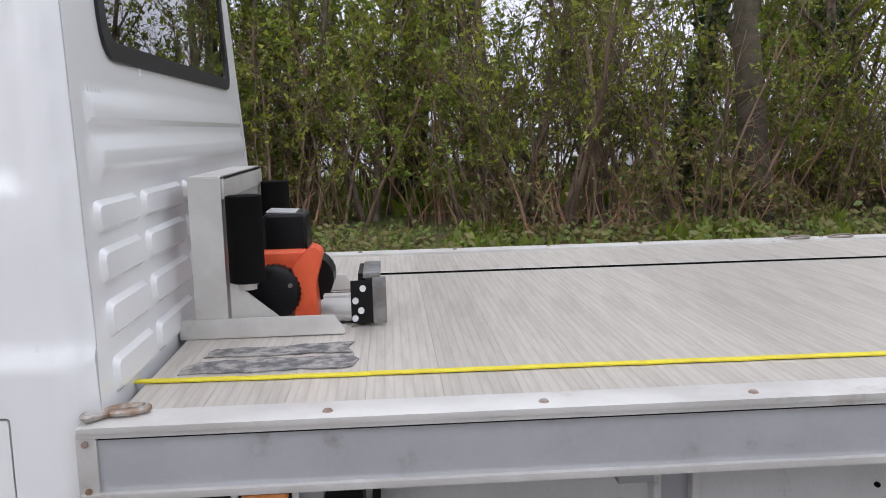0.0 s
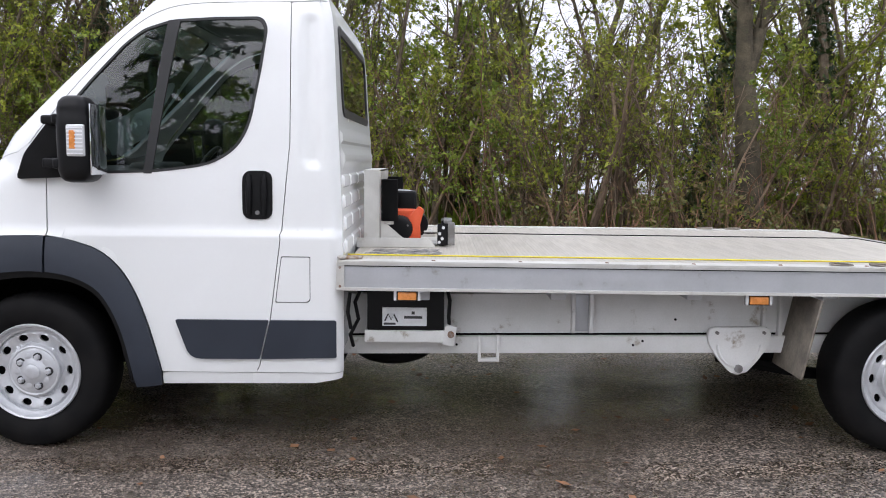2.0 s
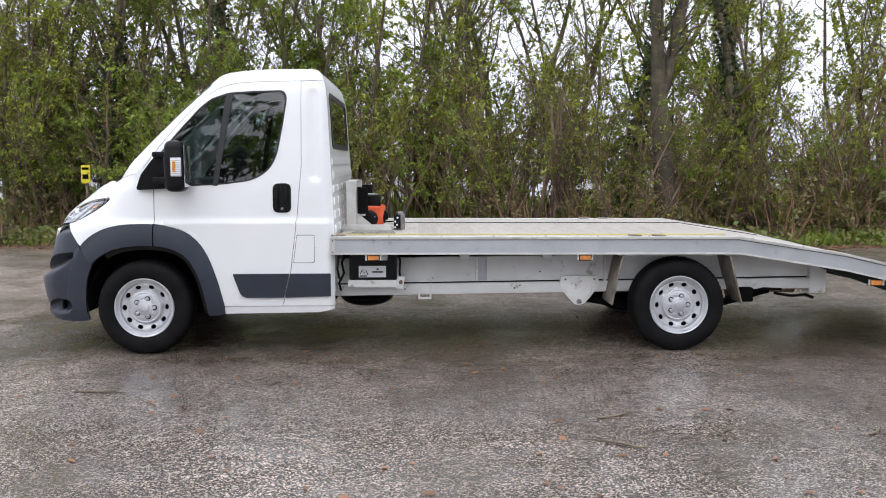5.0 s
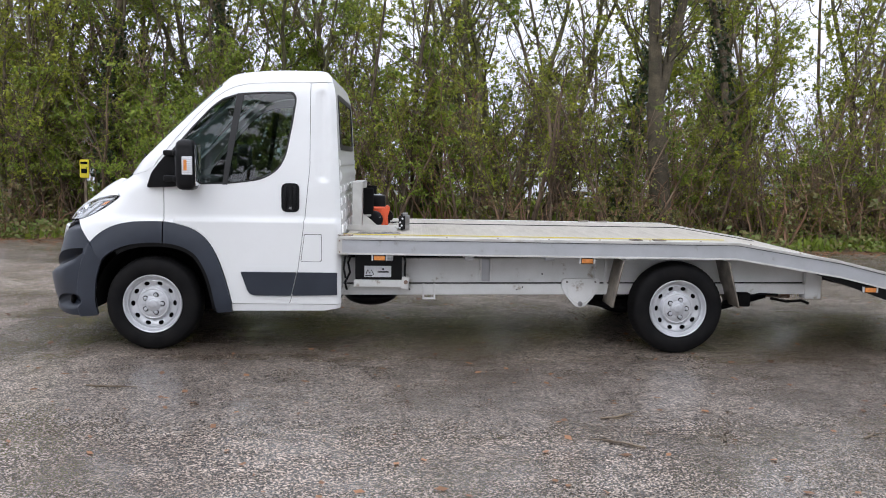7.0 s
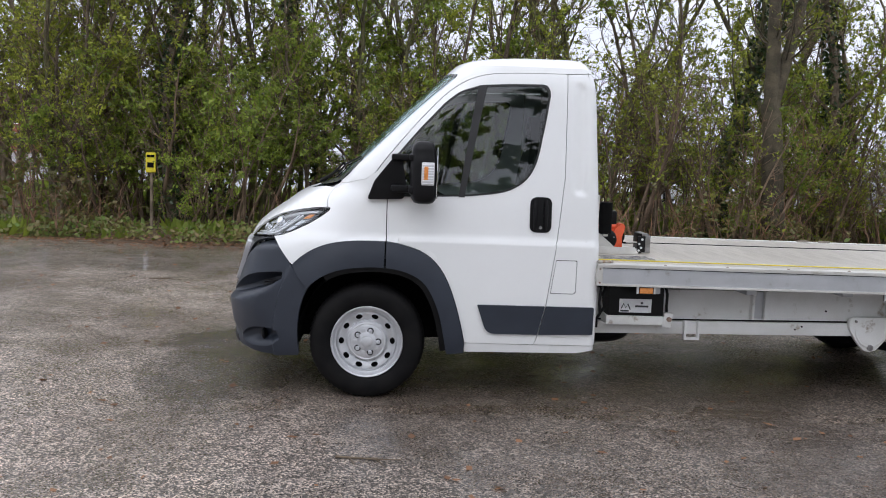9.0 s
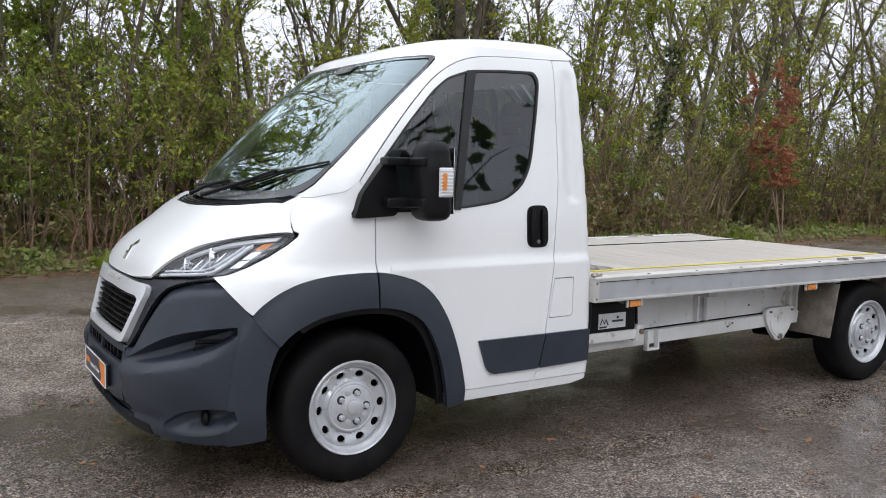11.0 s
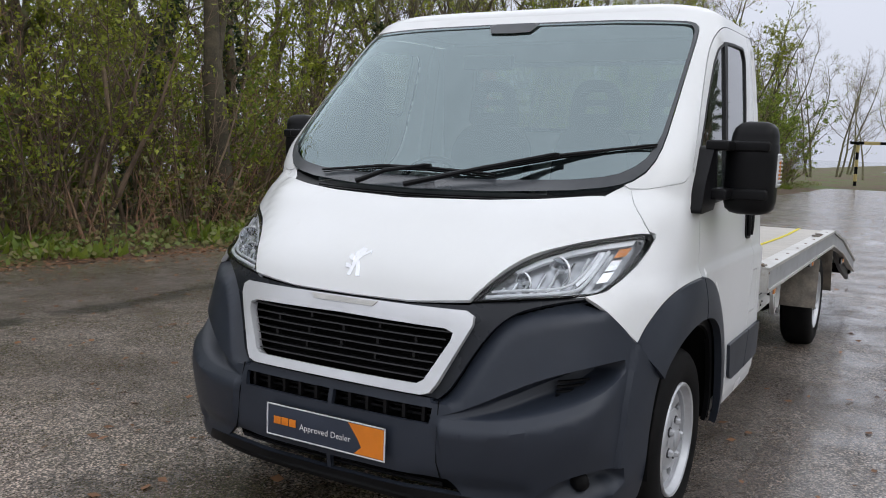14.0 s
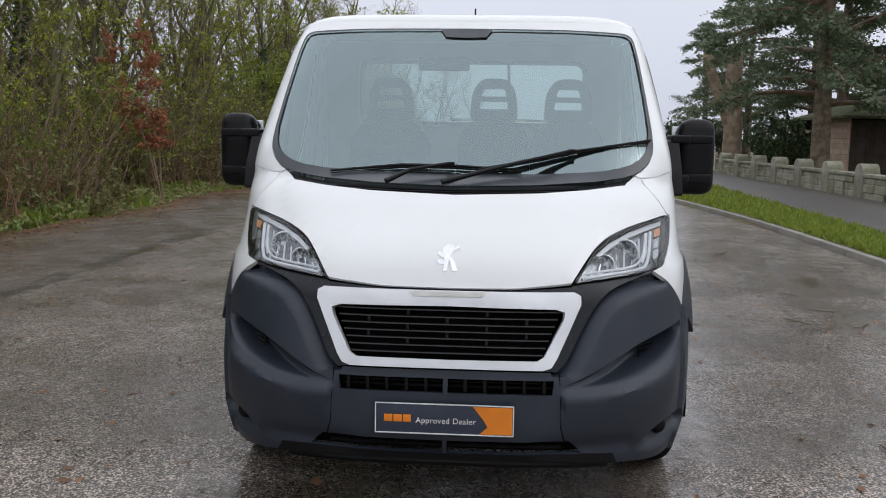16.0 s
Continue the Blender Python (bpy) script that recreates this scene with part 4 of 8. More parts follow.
for side in (-1, 1):
    # front wing and the root of the windscreen pillar
    wing_out = (side_line([(0.098, 1.236), (0.098, 0.966)]) + side_line([(p[0], p[1] + 0.002) for p in ARCH_OUT[:21]][::-1]) + side_line([(-0.475, 0.795), (-0.552, 0.888), (-0.60, 0.955)])[1:] +
                front_line([(0.852, 0.968), (0.880, 1.002), (0.904, 1.045), (0.920, 1.095), (0.928, 1.134)])[0:] + front_line([(0.925, 1.150), (0.9085, 1.159), (0.8785, 1.2055), (0.8185, 1.277)])[0:] +
                front_line([(0.810, 1.297), (0.862, 1.303)])[0:] + [X(-0.034, 1.333), X(0.02, 1.375), X(0.05, 1.36), X(-0.02, 1.232)])
    side_panel("front_wing", wing_out, WHITE, truck, "", (), 0.03, side=side)

    side_panel("pillar_foot", [Y(0.70, 1.235), Y(0.88, 1.195), X(-0.16, 1.20), X(0.06, 1.26), X(0.05, 1.385), Y(0.876, 1.43), Y(0.845, 1.362), Y(0.808, 1.330), Y(0.775, 1.311)], WHITE, truck, "", (), 0.02, -0.006, 0.0, side)
    # headlamp
    lamp_outline = front_line(HEAD_TOP) + front_line([(0.925, 1.132), (0.917, 1.095), (0.901, 1.046), (0.877, 1.003), (0.849, 0.966)])[0:] + front_line(HEAD_LOW[::-1])[1:-1]
    lamp = side_panel("headlamp", lamp_outline, LAMP_BACK, truck, "clear headlamp with chrome reflectors and a dark rim", (), 0.03, -0.040, 0.0, side)
    side_panel("lens", lamp_outline, LAMP_GLASS, lamp, "clear lens", (), 0.03, 0.002, 0.0, side).visible_shadow = False
    bm = bmesh.new()
    panel(bm, lamp_outline, [front_line([(0.492, 0.930), (0.828, 0.966)]) + front_line([(0.840, 0.974), (0.870, 1.010), (0.892, 1.052), (0.906, 1.098), (0.911, 1.130), (0.895, 1.136)]) + front_line([(0.82, 1.126), (0.72, 1.103), (0.63, 1.068), (0.57, 1.028), (0.522, 0.978)])[0:]], 0.03, 0.0, 0.012, side)
    part("lamp_rim", bm, BLACK_MATT, lamp)
    def lamp_line(pts, d):
        return [skin_point(*Y(y, z), d, side) for y, z in smooth(pts, 3)]
    # silver upper bezel, L-shaped light guide, two reflector cells and the outer indicator cell
    bm = bmesh.new()
    panel(bm, front_line([(0.800, 1.126), (0.72, 1.104), (0.63, 1.069), (0.572, 1.030), (0.585, 1.022), (0.64, 1.054), (0.72, 1.086), (0.80, 1.106), (0.880, 1.118), (0.886, 1.136)]), (), 0.02, -0.012, 0.012, side)
    part("upper_bezel", bm, CHROME, lamp, "satin silver upper bezel")
    for pts, r in (([(0.512, 0.945), (0.60, 0.955), (0.70, 0.964), (0.765, 0.974), (0.792, 0.998), (0.808, 1.04), (0.822, 1.098)], 0.0065), ([(0.525, 0.962), (0.61, 0.972), (0.70, 0.981), (0.748, 0.992), (0.770, 1.014), (0.785, 1.05), (0.796, 1.094)], 0.0045)):
        bm = bmesh.new()
        tube(bm, lamp_line(pts, -0.012), r, 8)
        part("light_guide", bm, SHEET_WHITE, lamp, "pale L-shaped light guide")
    bm = bmesh.new()
    panel(bm, front_line([(0.775, 0.992), (0.80, 1.03), (0.815, 1.10), (0.800, 1.10), (0.786, 1.045), (0.762, 1.004)]), (), 0.02, -0.018, 0.02, side)
    part("cell_wall", bm, CHROME, lamp, "bright divider between the lamp cells")
    for yy, zz, rr in ((0.705, 1.040, 0.046), (0.612, 1.000, 0.034)):
        c = skin_point(*Y(yy, zz), -0.022, side)
        aim = Matrix.Translation(c) @ Euler((0, 0, radians(-90 + side * 25))).to_matrix().to_4x4()
        bm = bmesh.new()
        lathe(bm, [(rr * t, 0.035 * (1 - t * t)) for t in (0.15, 0.35, 0.55, 0.75, 0.9, 1.0)], 20)
        for v in bm.verts:
            # facets: the bowl is pressed into narrow upright flutes
            v.co.y += 0.003 * math.sin(v.co.x / rr * 11)
        part("reflector", turned(bm, aim), MIRROR_CHROME, lamp, "chrome reflector bowl", 15)
        bm = bmesh.new()
        lathe(bm, [(rr * 1.0, 0.0), (rr * 1.10, -0.003), (rr * 1.14, 0.004)], 24)
        part("reflector_rim", turned(bm, aim), CHROME, lamp)
        bm = bmesh.new()
        tube(bm, [aim @ Vector((0, 0.02, 0)), aim @ Vector((0, -0.004, 0))], [0.008, 0.006], 10)
        part("bulb", bm, SHEET_WHITE, lamp)
    for k in range(7):
        # bright stepped fins between the bowls and the inner tip
        yy = 0.548 + 0.036 * k
        top = 0.985 + 0.0165 * k
        bm = bmesh.new()
        tube(bm, [skin_point(*Y(yy, 0.968 + 0.003 * k), -0.030, side), skin_point(*Y(yy + 0.010, top), -0.026, side)], 0.0042, 6)
        part("fin", bm, MIRROR_CHROME if k % 2 else CHROME, lamp, "chrome fin")
    bm = bmesh.new()
    panel(bm, front_line([(0.842, 1.078), (0.872, 1.084), (0.880, 1.110), (0.848, 1.106)]), (), 0.02, -0.014, 0.0, side)
    part("indicator", bm, AMBER, lamp, "amber indicator")
    for z0, z1 in ((1.000, 1.032), (1.038, 1.070)):
        bm = bmesh.new()
        panel(bm, front_line([(0.822 + 0.25 * (z0 - 1.0), z0), (0.850 + 0.25 * (z0 - 1.0), z0 + 0.004), (0.850 + 0.25 * (z1 - 1.0), z1 + 0.004), (0.822 + 0.25 * (z1 - 1.0), z1)]), (), 0.02, -0.016, 0.0, side)
        part("side_cell", bm, MIRROR_CHROME, lamp, "bright outer lamp cell")

    # wheel arch trim in two lengths
    def arch_relief(x, y, z, s):
        r = math.hypot((x - 0.02) / 0.50, (z - 0.38) / 0.50)
        return 0.030 * math.sin(math.pi * max(0.0, min(1.0, (1.24 - r) / 0.42)) * 0.62)
    fore = [p for p in ARCH_OUT if p[0] < 0.1]
    arch = side_panel("wheel_arch", side_line([(-0.477, 0.787)] + fore[1:] + [(0.094, 0.960)]) + side_line([(0.094, 0.803)] + [p for p in ARCH_IN[::-1] if -0.366 < p[0] < 0.05] + [(-0.368, 0.664)])[0:], GREY_PLASTIC, truck, "dark grey plastic wheel arch", (), 0.025, 0.004, 0.03, side, arch_relief)
    aft = [p for p in ARCH_OUT if p[0] > 0.1]
    side_panel("arch_trim", side_line([(0.104, 0.960)] + aft) + side_line([(0.60, 0.285), (0.492, 0.283)] + [p for p in ARCH_IN[::-1] if p[0] > 0.1][1:] + [(0.104, 0.803)])[0:], GREY_PLASTIC, arch, "", (), 0.025, 0.004, 0.03, side, arch_relief)
    lip_pts = [p for p in ARCH_IN[::-1] if p[0] > -0.3]
    side_panel("arch_lip", side_line([(p[0], p[1] + 0.004) for p in lip_pts], 0.03) + side_line([(0.02 + (p[0] - 0.02) * 0.925, 0.37 + (p[1] - 0.37) * 0.925 if p[1] > 0.37 else p[1]) for p in lip_pts[::-1]], 0.03), BLACK_PLASTIC, arch, "black inner arch lip", (), 0.025, -0.006, 0.02, side)
    bm = bmesh.new()
    ring = []
    for k in range(25):
        a = radians(-7 + 194 * k / 24)
        ring.append((0.02 + 0.445 * math.cos(a), 0.355 + 0.445 * math.sin(a)))
    for (x0, z0), (x1, z1) in zip(ring, ring[1:]):
        bm.faces.new([bm.verts.new(p) for p in ((x0, side * 1.0, z0), (x1, side * 1.0, z1), (x1, side * 0.58, z1), (x0, side * 0.58, z0))])
    bm.faces.new([bm.verts.new((x, side * 0.58, z)) for x, z in ring])
    part("arch_liner", bm, BLACK_MATT, arch)

    # door with its window, handle and rubbing strip
    DOOR_TOP = smooth([(0.035, 1.385), (0.10, 1.475), (0.25, 1.66), (0.40, 1.825), (0.50, 1.912), (0.60, 1.968), (0.72, 2.0), (0.90, 2.012), (1.178, 2.018)])
    door_outline = side_line([(0.104, 1.236), (0.104, 0.966)]) + side_line([(p[0] + 0.004, p[1] + 0.002) for p in ARCH_OUT[20:]])[1:] + side_line([(0.604, 0.345), (1.03, 0.345), (1.045, 0.375), (1.098, 0.595), (1.150, 0.994), (1.186, 1.388), (1.186, 2.012)])[1:] + side_line(DOOR_TOP[::-1]) + side_line([(0.04, 1.36), (0.0, 1.24)])
    WINDOW = rounded([X(0.065, 1.375), X(0.16, 1.500), X(0.30, 1.668), X(0.445, 1.825), X(0.53, 1.890), X(0.66, 1.932), X(0.85, 1.945), X(1.060, 1.950), X(1.088, 1.90), X(1.06, 1.72), X(1.012, 1.464), X(0.95, 1.355), X(0.83, 1.282), X(0.60, 1.252), X(0.30, 1.240), X(0.03, 1.235), X(0.02, 1.29)], [0.0, 0, 0, 0.03, 0.03, 0.03, 0.03, 0.03, 0.04, 0.05, 0.08, 0.06, 0.08, 0.05, 0, 0.02, 0.0])
    DOOR_HANDLE = rounded([X(0.978, 1.045), X(1.112, 1.045), X(1.112, 1.262), X(0.978, 1.262)], 0.045)
    door = side_panel("door", door_outline, WHITE, truck, "white cab door with a dark tinted window", [WINDOW], 0.035, side=side, creases=[side_line([(0.18, 0.972), (1.14, 0.972)]), side_line([(0.12, 0.992), (1.14, 0.992)])])
    bm = bmesh.new()
    inner = [(p[0] * 0.965 + 0.035 * 1.63, p[1] * 0.965 + 0.035 * 1.60) for p in WINDOW]
    panel(bm, WINDOW, [inner], 0.03, 0.002, 0.012, side)
    part("window_seal", bm, SEAL, door, "black rubber window seal")
    side_panel("window_pane", WINDOW, SIDE_GLASS, door, "tinted door glass", (), 0.06, -0.006, 0.0, side).visible_shadow = False
    side_panel("window_post", [X(0.535, 1.245), X(0.572, 1.245), X(0.695, 1.932), X(0.640, 1.928)], SEAL, door, "black upright window divider", (), 0.05, 0.003, 0.01, side)
    bm = bmesh.new()
    panel(bm, DOOR_HANDLE, (), 0.02, 0.006, 0.012, side)
    handle = part("door_handle", bm, BLACK_PLASTIC, door, "black recessed door handle")
    for q in ((1.008, 0.035), (1.075, 0.030)):
        bm = bmesh.new()
        tube(bm, [skin_point(*X(q[0], z), 0.012, side) for z in (1.06, 1.10, 1.16, 1.21, 1.245)], [0.008, 0.013, 0.015, 0.013, 0.008], 10)
        part("grip", bm, BLACK_PLASTIC, handle)
    bm = bmesh.new()
    at = skin_point(*X(1.045, 1.075), 0.004, side)
    tube(bm, [at, at + Vector((0, side * 0.008, 0))], 0.010, 12)
    part("lock", bm, STEEL, handle)
    side_panel("rubbing_strip", rounded([X(0.672, 0.590), X(1.092, 0.590), X(1.050, 0.411), X(0.735, 0.411)], [0.01, 0.004, 0.004, 0.05]), GREY_PLASTIC, door, "dark grey rubbing strip", (), 0.04, 0.014, 0.014, side)

    # flank behind the door, with the filler flap
    FLAP = rounded([X(1.150, 0.880), X(1.282, 0.880), X(1.282, 0.680), X(1.268, 0.669), X(1.122, 0.669)], 0.008)
    RECESS = rounded([X(1.238, 1.955), X(1.315, 1.955), X(1.325, 1.60), X(1.335, 1.278), X(1.238, 1.278)], [0.03, 0.03, 0, 0.03, 0.05])

    def flank_relief(x, y, z, s):
        return -0.015 * ease(edge_distance((s, z), RECESS) / 0.022) if inside((s, z), RECESS) else 0.0
    tail_line = [(tail(z) + half(z) - 0.0005, z) for z in np.linspace(2.05, 0.345, 150)]
    quarter = side_panel("rear_flank", side_line([(1.034, 0.345), (1.049, 0.375), (1.102, 0.595), (1.154, 0.994), (1.190, 1.388), (1.190, 2.016)]) + [(tail(2.03) + half(2.03) - 0.0005, 2.025)] + tail_line[1:], WHITE, truck, "", [FLAP] if side < 0 else [], 0.022, side=side, relief=flank_relief, creases=[side_line([(1.16, 0.972), (1.38, 0.972)]), side_line([(1.16, 0.992), (1.38, 0.992)])])
    if side < 0:
        flap_inner = [(p[0] * 0.95 + 0.05 * X(1.21, 0.77)[0], p[1] * 0.96 + 0.04 * 0.77) for p in FLAP]
        side_panel("filler_flap", flap_inner, WHITE, quarter, "", (), 0.03, 0.0, 0.012, side)
        side_panel("flap_back", FLAP, BLACK_MATT, quarter, "", (), 0.05, -0.014, 0.0, side)
    side_panel("rubbing_strip", rounded([X(1.100, 0.590), X(1.395, 0.590), X(1.395, 0.419), X(1.060, 0.411)], 0.006), GREY_PLASTIC, quarter, "dark grey rubbing strip", (), 0.04, 0.014, 0.014, side)
    sill = side_panel("sill", side_line([(0.604, 0.341), (1.43, 0.341), (1.43, 0.335), (1.425, 0.315), (1.30, 0.292), (0.604, 0.285)]), WHITE, truck, "", (), 0.03, -0.004, 0.03, side)

    # windscreen pillar and roof edge
    pillar = (side_line([(0.015, 1.370)] + [(x - 0.004, z + 0.0035) for x, z in DOOR_TOP]) + side_line([(1.186, 2.022), (tail(2.022) - 0.002, 2.030), (tail(2.055) - 0.002, 2.055)])[1:] + side_line([(1.2, 2.055), (0.9, 2.055)]) + front_line([(0.876, 2.055), (0.80, 2.055), (0.80, 2.003)]) +
              front_line([(0.823, 1.9955), (0.839, 1.979), (0.847, 1.956), (0.854, 1.90), (0.861, 1.80), (0.870, 1.65), (0.876, 1.51), (0.875, 1.454), (0.866, 1.406), (0.844, 1.363), (0.808, 1.3305), (0.780, 1.316), (0.80, 1.306), (0.862, 1.306)]) + [X(-0.035, 1.336)])
    side_panel("windscreen_pillar", pillar, WHITE, truck, "", (), 0.02, side=side)

# windscreen with its dark border, and the strip over it
SCREEN_EDGE = [(0.0, 1.262), (0.35, 1.270), (0.60, 1.286), (0.72, 1.303), (0.765, 1.315), (0.805, 1.334), (0.840, 1.366), (0.862, 1.408), (0.871, 1.455), (0.872, 1.51), (0.866, 1.65), (0.857, 1.80), (0.850, 1.90), (0.843, 1.955), (0.835, 1.977), (0.820, 1.992), (0.79, 2.000), (0.50, 2.010), (0.0, 2.014)]
screen = whole_panel("windscreen", middle(2.014, 1.262, 0.08) + front_line(SCREEN_EDGE, 0.06)[1:-1], WINDSCREEN_GLASS, truck, "large raked windscreen mirroring the pale sky", (), 0.03, -0.004, 0.0)
screen.visible_shadow = False
SCREEN_CLEAR = [(0.0, 1.306), (0.35, 1.312), (0.60, 1.326), (0.70, 1.341), (0.755, 1.357), (0.80, 1.382), (0.830, 1.415), (0.848, 1.455), (0.856, 1.51), (0.853, 1.65), (0.845, 1.80), (0.838, 1.90), (0.831, 1.950), (0.822, 1.970), (0.808, 1.983), (0.785, 1.990), (0.50, 2.002), (0.13, 2.006), (0.10, 1.965), (0.0, 1.962)]
whole_panel("windscreen_border", middle(1.306, 1.262, 0.03) + front_line(SCREEN_EDGE, 0.05)[1:-1] + middle(2.014, 1.962, 0.03) + front_line(SCREEN_CLEAR[::-1], 0.05)[1:-1], SCREEN_PRINT, screen, "black printed glass border", (), 0.02, 0.004, 0.0)
whole_panel("roof_front", middle(2.055, 2.018, 0.02) + front_line([(0.0, 2.018), (0.50, 2.014), (0.80, 2.003), (0.80, 2.055), (0.0, 2.055)])[1:-1], WHITE, truck, "", (), 0.03)
cowl = whole_panel("scuttle", middle(1.258, 1.226, 0.02) + front_line([(y, z + 0.004) for y, z in HOOD_REAR[::-1]])[1:] + front_line([(0.806, 1.296), (0.775, 1.309), (0.72, 1.299), (0.60, 1.282), (0.35, 1.266), (0.0, 1.258)])[1:-1], BLACK_PLASTIC, truck, "black slatted plastic scuttle below the windscreen", (), 0.03, -0.012)
for z in (1.232, 1.239, 1.246, 1.253):
    bm = bmesh.new()
    tube(bm, [skin_point(*Y(abs(y), z + 0.035 * abs(y) ** 2), -0.006, -1 if y < 0 else 1) for y in np.linspace(-0.52, 0.52, 25)], 0.0028, 5)
    part("scuttle_slat", bm, BLACK_MATT, cowl)


def on_screen(y, z, d):
    return skin_point(*Y(abs(y), z), d, -1 if y < 0 else 1)


for path, arm in ((((0.56, 1.302), (0.25, 1.332), (0.03, 1.332), (-0.28, 1.318)), ((0.30, 1.262), (0.20, 1.295), (0.03, 1.330))), (((-0.09, 1.318), (-0.35, 1.368), (-0.52, 1.405), (-0.855, 1.458)), ((0.06, 1.262), (-0.20, 1.318), (-0.50, 1.398)))):
    wiper = bmesh.new()
    tube(wiper, [on_screen(y, z, 0.018) for y, z in path], [0.005, 0.0075, 0.0075, 0.005], 6)
    wiper = part("wiper", wiper, BLACK_PLASTIC, truck, "black windscreen wiper blade and arm")
    bm = bmesh.new()
    tube(bm, [on_screen(y, z, d) for (y, z), d in zip(arm, (0.02, 0.038, 0.036))], [0.012, 0.009, 0.007], 8)
    part("wiper_arm", bm, BLACK_PLASTIC, wiper)
    bm = bmesh.new()
    y, z = arm[-1]
    bmesh.ops.create_cube(bm, size=1, matrix=Matrix.Translation(on_screen(y, z, 0.032)) @ Matrix.Diagonal((0.016, 0.034, 0.016, 1)))
    part("wiper_joint", bm, BLACK_PLASTIC, wiper)
    bm = bmesh.new()
    tube(bm, [on_screen(y, z, 0.004) for y, z in path], 0.004, 5)
    part("wiper_rubber", bm, RUBBER, wiper)

# roof: a shallow dome over the rim of pillars and back wall
rim = [on_plan(sy(y, 2.055), 2.055) for y in np.linspace(0.0, 0.87, 24)] + [on_plan(s, 2.055) for s in np.linspace(sy(0.872, 2.055), tail(2.055) + half(2.055) - 0.0005, 24)]
rim += [(tail(2.055), y) for y in np.linspace(rim[-1][1], 0, 14)[1:]]
ringpts = rim + [(x, -y) for x, y in rim[::-1][1:-1]]
cx = 0.97
bm = bmesh.new()
rings = []
for k in (1.0, 0.99, 0.975, 0.955, 0.93, 0.89, 0.83, 0.74, 0.62, 0.45, 0.25):
    rings.append([bm.verts.new((cx + (x - cx) * k, y * k, 2.050 + 0.086 * (1 - k ** 9) ** 0.85 - 0.03 * (1 - ease((cx + (x - cx) * k - 0.5) / 0.5)) * (1 - k ** 9))) for x, y in ringpts])
for a, b in zip(rings, rings[1:]):
    for i in range(len(a)):
        bm.faces.new((a[i], a[(i + 1) % len(a)], b[(i + 1) % len(a)], b[i]))
top = bm.verts.new((cx, 0, 2.135))
for i in range(len(rings[-1])):
    bm.faces.new((rings[-1][i], rings[-1][(i + 1) % len(rings[-1])], top))
roof = part("roof", bm, WHITE, truck, "white domed cab roof", 50)
bm = bmesh.new()
tube(bm, [(1.10, -0.02, 2.14), (1.10, -0.02, 2.165)], [0.03, 0.022], 12)
tube(bm, [(1.10, -0.02, 2.165), (1.13, -0.02, 2.21)], 0.005, 8)
part("aerial", bm, BLACK_PLASTIC, roof, "short black roof aerial")
bm = bmesh.new()
bm.faces.new([bm.verts.new((cx + (x - cx) * 0.93, y * 0.93, 2.045)) for x, y in ringpts])
part("headlining", bm, CAB_LINING, roof, "pale grey headlining")

# back wall of the cab: window and pressed ribs
BACK_WIN = rounded([(-0.70, 1.535), (0.70, 1.535), (0.70, 1.935), (-0.70, 1.935)], 0.075)
RIBS = []
for row, (z0, z1) in enumerate(((1.184, 1.246), (1.088, 1.156), (0.984, 1.056), (0.876, 0.948))):
    for y0, y1 in ((-0.89, -0.605), (-0.575, -0.21), (-0.18, 0.18), (0.21, 0.575), (0.605, 0.89)):
        RIBS.append(rounded([(y0, z0), (y1, z0), (y1, z1), (y0, z1)], 0.022, 3))
BANDS = [[(-0.86, 1.388), (0.86, 1.388), (0.86, 1.450), (-0.86, 1.450)], [(-0.87, 1.272), (0.87, 1.272), (0.87, 1.374), (-0.87, 1.374)]]


def inset(poly, by):
    """A closed line inside a box-like outline."""
    ys, zs = [p[0] for p in poly], [p[1] for p in poly]
    cy, cz, hy, hz = (min(ys) + max(ys)) / 2, (min(zs) + max(zs)) / 2, (max(ys) - min(ys)) / 2, (max(zs) - min(zs)) / 2
    out = [(cy + (y - cy) * (hy - by) / hy, cz + (z - cz) * (hz - by) / hz) for y, z in poly]
    return out + [out[0]]


def back_place(y, z, d):
    x = tail(z)
    for poly, deep, soft_edge in [(r, 0.011, 0.009) for r in RIBS] + [(BANDS[0], 0.008, 0.014), (BANDS[1], 0.014, 0.040)]:
        if poly[0][1] - 0.03 < z < poly[-1][1] + 0.03 and inside((y, z), poly):
            x += deep * ease(edge_distance((y, z), poly) / soft_edge)
    return Vector((x + d, y, z))


bm = bmesh.new()
wb = [(half(z) - 0.05, z) for z in np.linspace(0.45, 2.055, 25)]
sheet(bm, [(y, z) for y, z in wb] + [(-y, z) for y, z in wb[::-1]], [BACK_WIN], 0.022, back_place, 0.02, [r + [r[0]] for r in RIBS] + [inset(r, 0.010) for r in RIBS] + [b + [b[0]] for b in BANDS] + [inset(BANDS[0], 0.014), inset(BANDS[1], 0.038)])
back_wall = part("cab_back_wall", bm, WHITE, truck, "white ribbed steel cab back wall", 30)
bm = bmesh.new()
sheet(bm, rounded([(-0.715, 1.52), (0.715, 1.52), (0.715, 1.95), (-0.715, 1.95)], 0.08), [rounded([(-0.675, 1.56), (0.675, 1.56), (0.675, 1.91), (-0.675, 1.91)], 0.06)], 0.05, lambda y, z, d: Vector((tail(z) + 0.008 + d, y, z)), 0.02)
part("rear_window_seal", bm, SEAL, back_wall, "black rubber window seal")
bm = bmesh.new()
sheet(bm, BACK_WIN, [], 0.1, lambda y, z, d: Vector((tail(z) + 0.002 + d, y, z)), 0.0)
part("rear_window", bm, REAR_GLASS, back_wall, "tinted rear window").visible_shadow = False
bm = bmesh.new()
